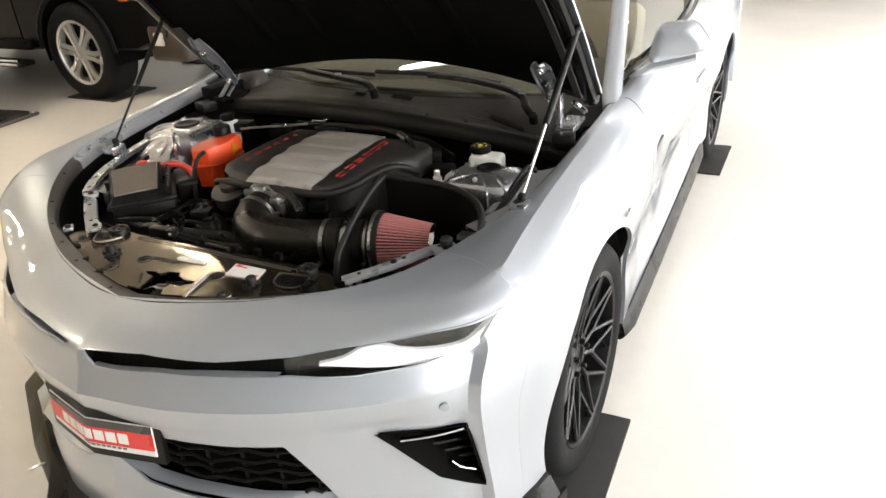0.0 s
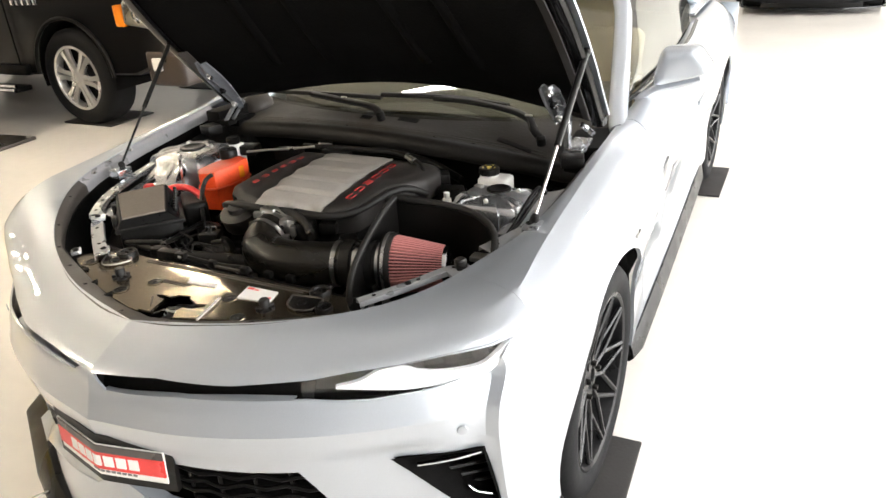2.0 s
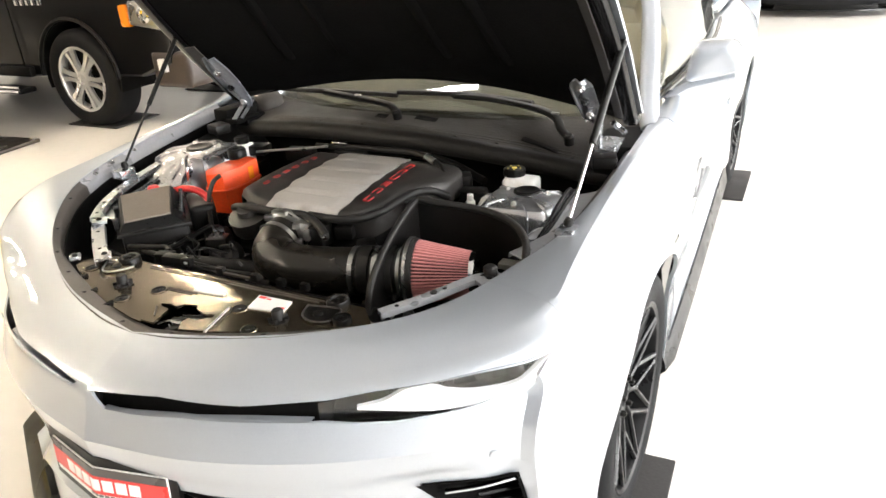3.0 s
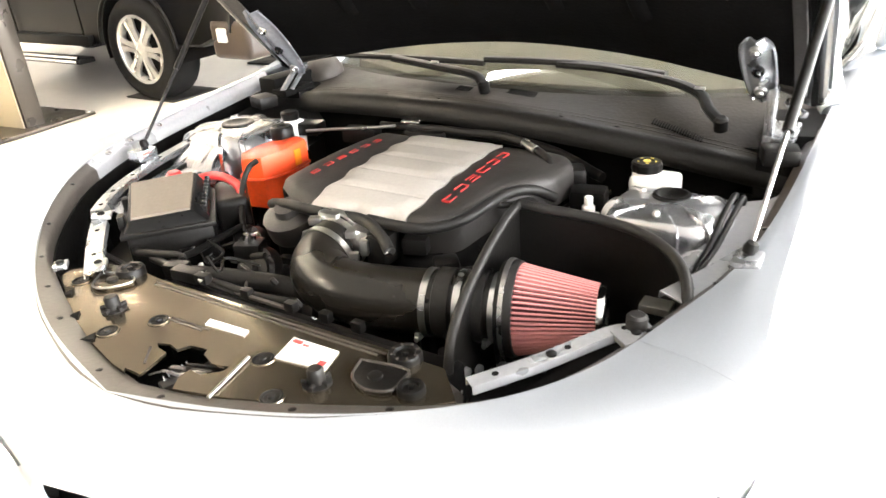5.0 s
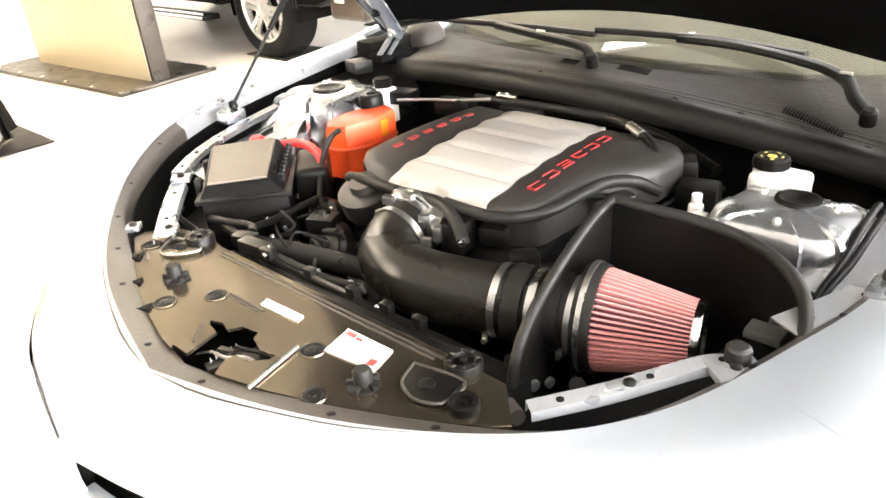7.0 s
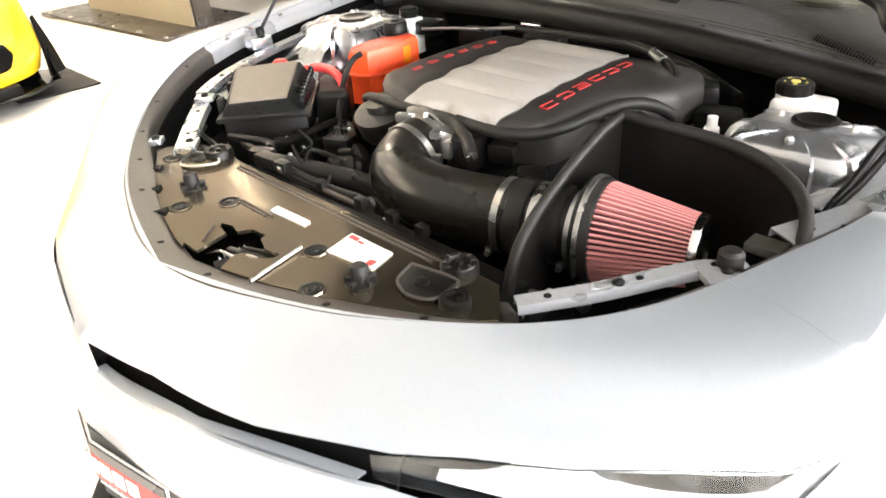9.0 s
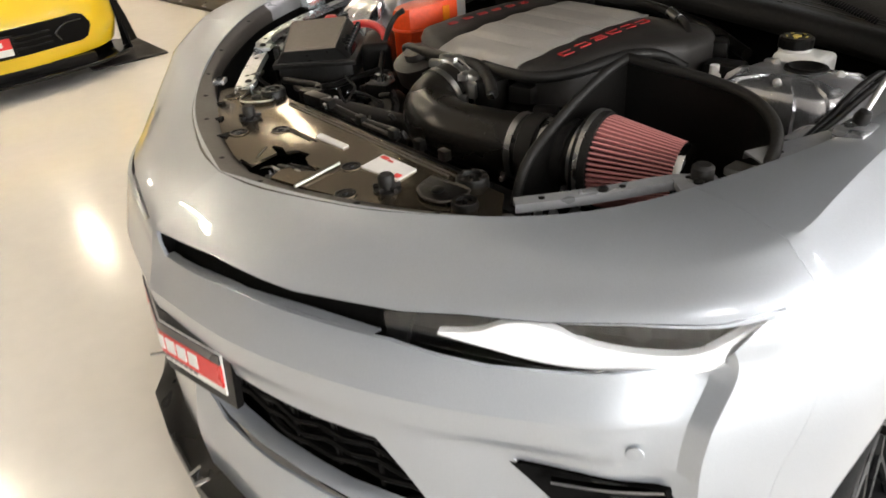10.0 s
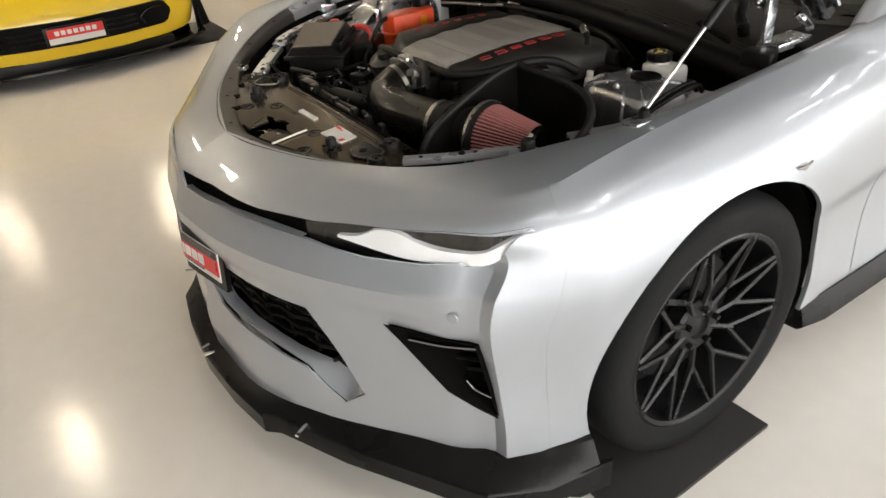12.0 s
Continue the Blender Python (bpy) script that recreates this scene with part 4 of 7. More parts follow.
def build_hood():
    us = [0, .1, .3, .55, .8, 1.0, 1.15, 1.27]

    def width(u):
        return interp(u, [0, .3, .6, .85, 1.0, 1.1, 1.2, 1.27], [.775, .775, .755, .70, .62, .53, .35, .06])

    bm = bmesh.new()
    add_shell(bm, surface([[hood_point(u, t * width(u)) for t in (-1, -.75, -.4, 0, .4, .75, 1)] for u in us], 4, 4), -.006)
    hood = part("hood", bm, M_SILVER, car, "silver hood propped open on gas struts")
    bm = bmesh.new()
    add_shell(bm, surface([[hood_point(u, t * (width(u) - .015), .03 + .028 * (1 - t ** 6)) for t in (-1, -.93, -.75, -.4, 0, .4, .75, .93, 1)] for u in us], 4, 3), -.02)
    part("hood_liner", bm, M_LINER, hood, "black felt liner under the hood")
    for s in (1, -1):
        bm = bmesh.new()
        add_hose(bm, [hood_point(u, s * (width(u) - .028), .04) for u in us[:-1]], .024, 8, 4, squash=.6)
        part("edge_beam", bm, M_BLACK_GLOSS, hood, "dark inner edge beam")
        bm = bmesh.new()
        span, edge = ((.05, .2, .45, .7, .9), ((.064, .068), (.040, .066))) if s > 0 else ((.08, .2, .34), ((.095, .072), (.055, .071)))
        add_shell(bm, surface([[hood_point(u, s * (width(u) - o), d) for o, d in edge] for u in span], 3, 2), -.004 * s)
        part("edge_pad", bm, M_COVERDARK if s > 0 else M_SEAL, hood, "grey stiffening pad")
    bm = bmesh.new()
    add_hose(bm, [hood_point(.012, t * .77, .03) for t in (-1, -.5, 0, .5, 1)], .016, 8, 5)
    part("rear_edge_seal", bm, M_RUBBER, hood)
    for x in (-.42, -.2, .2, .42):
        bm = bmesh.new()
        add_hose(bm, [hood_point(u, x * (1 - .25 * u), .06) for u in (.2, .5, .8, 1.0)], .022, 8, 5, squash=.4)
        part("liner_rib", bm, M_LINER, hood)


build_hood()

# ---------------------------------------------------------------- the silver coupe: engine bay


def edge_inset(d, slim=1.0):
    """The hood opening's edge moved d metres inwards."""
    line = glide([(x, y, 0) for x, y in EDGE], 3)
    out = []
    for i, p in enumerate(line):
        t = line[min(i + 1, len(line) - 1)] - line[max(i - 1, 0)]
        n = Vector((-t.y, t.x, 0)).normalized()
        q = p + n * d * interp(p.y, [-.70, -.56], [1.0, slim])
        out.append(Vector((max(q.x, 0.0) if i else 0.0, q.y, edge_z(p.y))))
    return out


def whole(half):
    return [to_left(p) for p in reversed(half[1:])] + list(half)


def build_bay_shell():
    # flange round the opening, with a rolled inner lip
    rows = []
    rings = [whole(edge_inset(d, slim=.42)) for d in (-.004, .012, .034, .046, .05)]
    drops = (.004, .012, .016, .022, .05)
    for i in range(len(rings[0])):
        rows.append([rings[k][i] - Vector((0, 0, drops[k])) for k in range(5)])
    turn = next(i for i, r in enumerate(rows) if r[0].x > 0 or r[0].y < -.235)
    bm = bmesh.new()
    add_shell(bm, rows[:turn + 1], -.004)
    # silver ledge in a darker grey that paints its dim reflection
    led = part("fender_ledge", bm, M_BODYGREY, car, "silver ledge along the fender's inner edge, greyed for dim reflection")
    for i in (2, 4, 6):
        bm = bmesh.new()
        add_turned(bm, [(.008, 0), (.008, .004), (.005, .007), (.001, .007)], rows[turn - i][1] + Vector((.010, 0, .002)), (0, 0, 1), 10)
        part("ledge_bolt", bm, M_STEEL, led)
    bm = bmesh.new()
    add_shell(bm, rows[turn:], -.004)
    fl = part("hood_opening_flange", bm, M_SEAL, car, "dark plastic flange round the hood opening")
    line = whole(edge_inset(.023, slim=.42))
    cb = bmesh.new()
    add_turned(cb, [(.0065, 0), (.0065, .003), (.003, .0045), (.001, .0045)], (0, 0, 0), (0, 0, 1), 12)
    clip = None
    for k in range(turn + 2, len(line) - 5, 4):
        p = line[k] - Vector((0, 0, .013))
        if clip is None:
            clip = part("flange_clip", cb, M_BLACK, fl)
            clip.location = p
        else:
            like("flange_clip", clip, fl, Matrix.Translation(p))
    # tub: sloping dark walls and a floor under the engine
    inner = whole(edge_inset(.05, slim=.42))
    rows = []
    for p in inner:
        b = Vector((p.x * .93, p.y + (.06 if p.y < -.3 else 0), .42))
        rows.append([Vector((p.x, p.y, p.z - .045)), Vector((p.x * .985, p.y + (.01 if p.y < -.3 else 0), p.z - .16)), b])
    bm = bmesh.new()
    add_shell(bm, rows, -.008)
    part("bay_wall", bm, M_BLACK_MATT, car, "dark inner wall of the engine bay")
    bm = bmesh.new()
    add_box(bm, (0, -.04, .40), (1.2, .96, .03))
    part("bay_floor", bm, M_BLACK_MATT, car)
    bm = bmesh.new()
    add_box(bm, (0, .46, .64), (1.5, .03, .46))
    part("bulkhead", bm, M_BLACK_MATT, car, "black bulkhead behind the engine")
    for s in (1, -1):
        bm = bmesh.new()
        add_slab(bm, [(s * .52, -.46), (s * .60, -.40), (s * .70, -.2), (s * .73, .1), (s * .73, .42), (s * .62, .42), (s * .60, .1), (s * .55, -.25), (s * .47, -.42)], .58, lambda x, y: .735 + .06 * (y + .2))
        part("inner_fender", bm, M_BLACK_MATT, car)


build_bay_shell()


def cover_z(x, y):
    return .797 + .06 * (-(y + .60)) * .2 + .004


def build_radiator_cover():
    front = [p for p in whole(edge_inset(.045)) if abs(p.x) < .455 and p.y < -.4]
    outline = [(p.x, p.y) for p in front][::2]
    outline += [(.455, -.56), (.40, -.50), (.31, -.498), (-.26, -.498), (-.33, -.485), (-.42, -.50), (-.455, -.55)]
    bm = bmesh.new()
    add_slab(bm, outline, lambda x, y: cover_z(x, y) - .005, lambda x, y: cover_z(x, y), .0015)
    cov = part("radiator_cover", bm, M_WARMSHEEN, car, "glossy black radiator cover panel, coloured bronze for warm reflections", smooth=30)
    hole = [(-.056, -.651), (-.033, -.644), (-.010, -.650), (.001, -.631), (.035, -.627), (.042, -.640), (.075, -.652), (.103, -.646), (.105, -.657), (.080, -.680),
            (.056, -.679), (.053, -.696), (.073, -.728), (.070, -.736), (.028, -.743), (-.019, -.744), (-.043, -.722), (-.005, -.722), (-.019, -.664), (-.046, -.659)]
    c = bmesh.new()
    add_slab(c, hole, .74, .85)
    cut(cov, [c])
    bm = bmesh.new()
    add_box(bm, (.05, -.68, .735), (.27, .18, .02))
    part("latch_well", bm, M_LINER, cov)
    # what shows through the cut-out: latch plate, spring, lever and cable
    bm = bmesh.new()
    add_box(bm, (.035, -.665, .782), (.075, .010, .012), rot=Matrix.Rotation(.25, 4, "Z"), bevel=.002)
    add_box(bm, (.022, -.690, .776), (.022, .040, .008), rot=Matrix.Rotation(-.3, 4, "Z"), bevel=.002)
    part("latch_lever", bm, M_COVERDARK, cov)
    bm = bmesh.new()
    add_hose(bm, [(-.02, -.700, .782), (.005, -.690, .790), (.03, -.682, .786), (.055, -.668, .790), (.085, -.660, .784)], .0028, 6, 5)
    part("latch_cable", bm, M_STEEL, cov)
    bm = bmesh.new()
    add_hose(bm, [(.012 + .0045 * math.cos(1.57 * k), -.700 + .0022 * k, .782 + .0045 * math.sin(1.57 * k)) for k in range(24)], .0012, 5, 2)
    part("latch_spring", bm, M_ZINC, cov)
    bm = bmesh.new()
    add_box(bm, (.055, -.655, .770), (.05, .06, .018), bevel=.004)
    add_box(bm, (.09, -.632, .784), (.05, .012, .012), bevel=.003)
    add_rod(bm, (.02, -.66, .788), (.12, -.628, .790), .003)
    add_turned(bm, [(.013, 0), (.013, .012), (.006, .016), (.001, .016)], (.03, -.665, .772), (0, 0, 1), 14)
    part("hood_latch", bm, M_BLACK, cov, "dark hood latch in the cover's cut-out")
    bm = bmesh.new()
    add_rod(bm, (.140, -.717, .806), (.118, -.617, .806), .0030, n=8)
    part("latch_rod", bm, M_STEEL, cov, "bright latch rod")
    # raised seams along the panel
    for a, b in (((-.24, -.508), (.30, -.508)), ((-.235, -.517), (.29, -.517)), ((-.11, -.592), (-.02, -.592)), ((-.10, -.585), (-.01, -.585)), ((-.055, -.665), (-.025, -.70))):
        bm = bmesh.new()
        add_hose(bm, [(a[0], a[1], cover_z(*a)), ((a[0] + b[0]) / 2, (a[1] + b[1]) / 2, cover_z(*a)), (b[0], b[1], cover_z(*b))], .0022, 6, 3)
        part("panel_seam", bm, M_SEAL, cov)
    # recessed push-pins, and proud rubber buffers
    pb = bmesh.new()
    add_turned(pb, [(.017, 0), (.017, .002), (.014, .0025), (.012, .0008), (.006, .0008), (.005, .004), (.001, .004)], (0, 0, 0), (0, 0, 1), 24)
    pin = part("push_pin", pb, M_BLACK, cov, "dark push-pin")
    spots = [(-.385, -.572), (-.165, -.667), (-.114, -.603), (.137, -.606), (.218, -.671)]
    pin.location = (*spots[0], cover_z(*spots[0]))
    for q in spots[1:]:
        like("push_pin", pin, cov, Matrix.Translation((*q, cover_z(*q))), "dark push-pin")
    # bright pressed rings round the pins
    rb = bmesh.new()
    add_turned(rb, [(.0165, 0), (.0172, .0016), (.0192, .0016), (.0200, 0)], (0, 0, 0), (0, 0, 1), 28, cap=False)
    ring = part("pin_ring", rb, M_WARMSHEEN, cov)
    ring.location = (*spots[0], cover_z(*spots[0]) + .0004)
    for q in spots[1:]:
        like("pin_ring", ring, cov, Matrix.Translation((*q, cover_z(*q) + .0004)))
    for q in ((-.222, -.614), (.255, -.616)):
        bm = bmesh.new()
        add_turned(bm, [(.022, 0), (.022, .003), (.013, .004), (.013, .024), (.010, .028), (.001, .028)], (*q, cover_z(*q)), (0, 0, 1), 20)
        for i in range(5):
            a = 1.2566 * i
            add_box(bm, (q[0] + .017 * math.cos(a), q[1] + .017 * math.sin(a), cover_z(*q) + .005), (.012, .006, .008), rot=Matrix.Rotation(a, 4, "Z"), bevel=.001)
        part("rubber_buffer", bm, M_RUBBER, cov, "black rubber hood buffer")
    # left-hand access flap and right-hand filler plate, wire-framed
    for pts in ([(-.37, -.535), (-.335, -.58), (-.30, -.575), (-.275, -.535), (-.31, -.52)], [(.28, -.545), (.295, -.585), (.33, -.60), (.365, -.585), (.36, -.535)]):
        bm = bmesh.new()
        add_slab(bm, pts, .80, lambda x, y: cover_z(x, y) + .006, .002)
        fl = part("access_flap", bm, M_WARMSHEEN if pts[0][0] < 0 else M_BLACK, cov, "small raised access flap")
        bm = bmesh.new()
        add_hose(bm, [(x, y, cover_z(x, y) + .006) for x, y in pts] + [(pts[0][0], pts[0][1], cover_z(*pts[0]) + .006)], .0022, 6, 4)
        part("flap_rim", bm, M_STEEL if pts[0][0] < 0 else M_SEAL, fl)
        bm = bmesh.new()
        cx, cy = sum(p[0] for p in pts) / 5, sum(p[1] for p in pts) / 5
        add_turned(bm, [(.011, 0), (.011, .004), (.005, .006), (.001, .006)], (cx, cy, cover_z(cx, cy) + .006), (0, 0, 1), 16)
        part("flap_screw", bm, M_BLACK, fl)
    # triangular slots by the front flange
    for x, y in ((-.365, -.63), (-.275, -.675), (-.18, -.708)):
        bm = bmesh.new()
        add_slab(bm, [(x, y), (x + .02, y + .012), (x + .004, y + .026)], .80, cover_z(x, y) + .0035)
        part("edge_slot", bm, M_BLACK_MATT, cov)
    # printed labels
    bm = bmesh.new()
    add_slab(bm, [(.140, -.540), (.232, -.539), (.244, -.588), (.153, -.597)], .80, lambda x, y: cover_z(x, y) + .003)
    lab = part("service_label", bm, M_LABEL, cov, "white paper label with red marks", smooth=0)
    for cx, cy, sx, sy, a in ((.157, -.5485, .018, .008, 0), (.176, -.5510, .012, .004, 0), (.231, -.578, .012, .012, .15)):
        bm = bmesh.new()
        add_box(bm, (cx, cy, cover_z(cx, cy) + .0042), (sx, sy, .0012), rot=Matrix.Rotation(a, 4, "Z"))
        part("red_mark", bm, M_PLATERED, lab, smooth=0)
    bm = bmesh.new()
    add_slab(bm, [(-.032, -.561), (.057, -.558), (.060, -.573), (-.027, -.577)], .80, lambda x, y: cover_z(x, y) + .003)
    part("blank_label", bm, M_LABEL, cov, "blank white label strip", smooth=0)
    # filler caps beside the cover
    for (x, y, z, r), m, lb in (((.333, -.505, .795, .027), M_BLACK, "ribbed black filler cap"), ((.388, -.570, .795, .021), M_BLACK, "small round dark plug"), ((-.318, -.508, .798, .028), M_BLACK, "ribbed black filler cap")):
        bm = bmesh.new()
        add_turned(bm, [(r, -.01), (r, .012), (r * .9, .017), (r * .62, .017), (r * .55, .012), (r * .2, .012), (r * .18, .018), (.001, .018)], (x, y, z), (0, 0, 1), 24)
        cap = part("filler_cap", bm, m, cov, lb)
        for i in range(8 if r > .025 else 0):
            a = .7854 * i
            bm = bmesh.new()
            add_box(bm, (x + r * .74 * math.cos(a), y + r * .74 * math.sin(a), z + .0175), (r * .2, r * .12, .002), rot=Matrix.Rotation(a, 4, "Z"))
            part("cap_rib", bm, M_SEAL, cap, smooth=0)
    # stepped shroud behind the cover
    for k, (y, z, w) in enumerate(((-.492, .790, .010), (-.478, .784, .008), (-.466, .777, .010), (-.450, .770, .016))):
        bm = bmesh.new()
        add_box(bm, (.03, y, z - .03), (.60 - .01 * k, w, .06), bevel=.002)
        part("shroud_step", bm, (M_SEAL, M_BLACK, M_BLACK, M_BLACK_MATT)[k], cov)
    bm = bmesh.new()
    add_box(bm, (-.02, -.455, .786), (.16, .008, .006), bevel=.001)
    part("shroud_strip", bm, M_SEAL, cov, "grey strip on the shroud")
    for x in (-.18, -.06, .05, .13, .2):
        bm = bmesh.new()
        add_box(bm, (x, -.452, .79), (.022, .016, .02), bevel=.003)
        part("shroud_clip", bm, M_BLACK, cov)
    bm = bmesh.new()
    add_box(bm, (.03, -.44, .60), (.70, .06, .30), bevel=.01)
    part("radiator", bm, M_BLACK_MATT, car, "black radiator and fan shroud")


build_radiator_cover()


def cover_top(y):
    return .874 + .012 * (1 - ((y - .03) / .24) ** 2)


def panel_edge(y, s):
    """Where the grey centre panel ends, with the soft scallops of its ridges."""
    f = (y + .21) / .47
    scallop = (.0025 if s > 0 else .005) * math.sin((y + .21) * 6.2832 / .094)
    return .138 - .036 * f - scallop if s > 0 else -.104 - .044 * f + scallop


def build_engine():
    bm = bmesh.new()
    add_box(bm, (0, .02, .66), (.44, .50, .30), bevel=.04, seg=3)
    add_box(bm, (.0, -.20, .62), (.40, .10, .26), bevel=.03)
    eng = part("engine_block", bm, M_BLACK_MATT, car, "dark V-shaped engine block")
    # ribbed grey centre: low ridges that run across it
    rows = []
    for i in range(19):
        f = i / 18
        row = []
        for j in range(73):
            y = -.212 + .474 * j / 72
            xl, xr = panel_edge(y, -1), panel_edge(y, 1)
            p = ((y + .21) / .094) % 1.0
            ridge = .006 - .011 * max(0, 1 - min(p, 1 - p) / .17) ** 1.5
            edge = min(f, 1 - f)
            row.append(Vector((xl + (xr - xl) * f, y + .008 * math.sin(f * 17) * max(0, 1 - j / 8), cover_top(y) + ridge * min(1, edge * 9) - (.012 * (1 - j / 4) ** 2 if j < 4 else 0))))
        rows.append(row)
    bm = bmesh.new()
    add_shell(bm, rows, .025)
    part("ribbed_panel", bm, M_COVERGREY, eng, "grey ribbed intake panel")
    # flat dark flanks, rolled over at their outer edge
    for s in (1, -1):
        rows = []
        for j in range(33):
            f = j / 32
            row = []
            for a in (0, .12, .3, .5, .7, .84, .92, .97, 1.0, 1.0):
                y = -.212 + .478 * f
                if s > 0:
                    xout = interp(y, [-.212, -.19, -.15, -.075, 0, .05, .1, .2, .262], [.165, .205, .228, .238, .25, .28, .31, .315, .28])
                else:
                    xout = -.262
                    y = interp(a, [0, .5, 1], [-.212, -.19, -.13]) * (1 - f) + .262 * f
                xin = panel_edge(y, s) - .004 * s
                drop = interp(a, [0, .7, .84, .92, .97, 1.0], [0, 0, .003, .008, .016, .03])
                end = .018 * max(0, 1 - f / .05) ** 2 + .03 * max(0, (f - .94) / .06) ** 2
                row.append(Vector((xin + (xout - xin) * a, y, cover_top(y) + (.0025 if a > 0 else -.004) - drop - end)))
            row[-1].z -= .05
            rows.append(row)
        bm = bmesh.new()
        add_shell(bm, rows, -.006 * s)
        side = part("cover_side", bm, M_COVERDARK, eng, "dark flat flank of the engine cover")
        # raised red markings, as plain bar shapes
        n = 6
        for i in range(n):
            f = i / (n - 1)
            y = -.108 + .272 * f if s > 0 else -.085 + .235 * f
            x = .176 - .022 * f if s > 0 else -.193 - .002 * f
            w, d, z = (.020, .040, cover_top(y) + .0030) if s > 0 else (.013, .030, cover_top(y) + .0028)
            bm = bmesh.new()
            bars = [(-.43, 0, .13, .90), (.43, 0, .13, .78), (0, (.41 if i % 3 else -.41), .74, .075)]
            if i == 2:
                bars = [(-.43, 0, .13, .92), (.43, 0, .13, .92), (0, .05, .13, .80)]
            for bx, by, sx, sy in bars:
                add_box(bm, (x + bx * w, y + by * d - .25 * bx * w, z), (w * sx, d * sy, .004))
            part("red_mark", bm, M_COVERRED if s > 0 else M_REDMARK, side, smooth=0)
        bm = bmesh.new()
        if s > 0:
            add_hose(bm, [(.06, -.226, .868), (.13, -.229, .868), (.18, -.222, .868), (.218, -.192, .868), (.238, -.14, .869), (.244, -.075, .87), (.255, .0, .87), (.285, .05, .862), (.31, .10, .83)], .011, 10, 6)
        else:
            add_hose(bm, [(-.262, -.12, .842), (-.275, -.02, .85), (-.285, .10, .85), (-.28, .2, .845)], .006, 8, 6)
        part("edge_hose", bm, M_RUBBER, side, "rubber hose along the cover's edge")
    # front apron under the cover's lip
    bm = bmesh.new()
    rows = []
    for i in range(13):
        x = -.20 + .37 * i / 12
        rows.append([Vector((x, -.175, .850)), Vector((x, -.196, .845)), Vector((x, -.203, .80)), Vector((x, -.20, .74))])
    add_shell(bm, rows, .006)
    part("cover_apron", bm, M_BLACK, eng)
    # throttle body
    bm = bmesh.new()
    add_turned(bm, [(.052, 0), (.052, .02), (.060, .022), (.060, .034), (.050, .036), (.050, .06)], (-.008, -.268, .806), (.02, 1, .2), 28)
    add_box(bm, (.06, -.24, .835), (.05, .05, .05), bevel=.01)
    add_box(bm, (-.02, -.24, .868), (.05, .03, .022), bevel=.006)
    tb = part("throttle_body", bm, M_STEEL, eng, "bright cast throttle body")
    bm = bmesh.new()
    add_turned(bm, [(.050, -.006), (.066, -.006), (.068, 0), (.066, .008), (.050, .008)], (-.006, -.226, .815), (.02, 1, .2), 32)
    fl = part("throttle_flange", bm, M_STEEL, tb)
    for i in range(6):
        a = 1.0472 * i + .3
        bm = bmesh.new()
        add_turned(bm, [(.006, 0), (.006, .007), (.003, .009), (.001, .009)], (-.006 + .059 * math.cos(a), -.234, .815 + .059 * math.sin(a)), (0, -1, -.2), 6)
        part("flange_bolt", bm, M_ZINC, fl)
    for q, sz in (((.045, -.262, .852), (.02, .03, .014)), ((-.045, -.262, .862), (.026, .018, .016)), ((.085, -.275, .835), (.016, .022, .03)), ((.065, -.285, .815), (.018, .012, .018))):
        bm = bmesh.new()
        add_box(bm, q, sz, rot=Matrix.Rotation(.4, 4, "Z"), bevel=.003)
        part("throttle_bracket", bm, M_STEEL, tb)
    bm = bmesh.new()
    add_box(bm, (.105, -.245, .825), (.045, .055, .06), bevel=.008)
    part("throttle_motor", bm, M_BLACK, tb)
    # pulley, pump and dark lumps ahead of the block
    bm = bmesh.new()
    add_turned(bm, [(.055, 0), (.06, .01), (.06, .05), (.045, .055), (.03, .055), (.028, .07), (.001, .07)], (-.15, -.21, .80), (0, -.35, 1), 28)
    part("alternator", bm, M_COVERDARK, eng, "dark ribbed alternator housing")
    for i, (x, y, z, r) in enumerate(((-.21, -.30, .72, .05), (.17, -.27, .72, .045), (-.06, -.34, .68, .055), (.25, -.22, .74, .03), (-.29, -.24, .74, .04))):
        bm = bmesh.new()
        add_turned(bm, [(r, 0), (r, .03), (r * .8, .036), (r * .8, .044), (r * .35, .046), (r * .3, .06), (.001, .06)], (x, y + .03, z), (.1, -1, .5), 24)
        part("pulley", bm, M_BLACK if i % 2 else M_COVERDARK, eng)
    return eng


engine = build_engine()


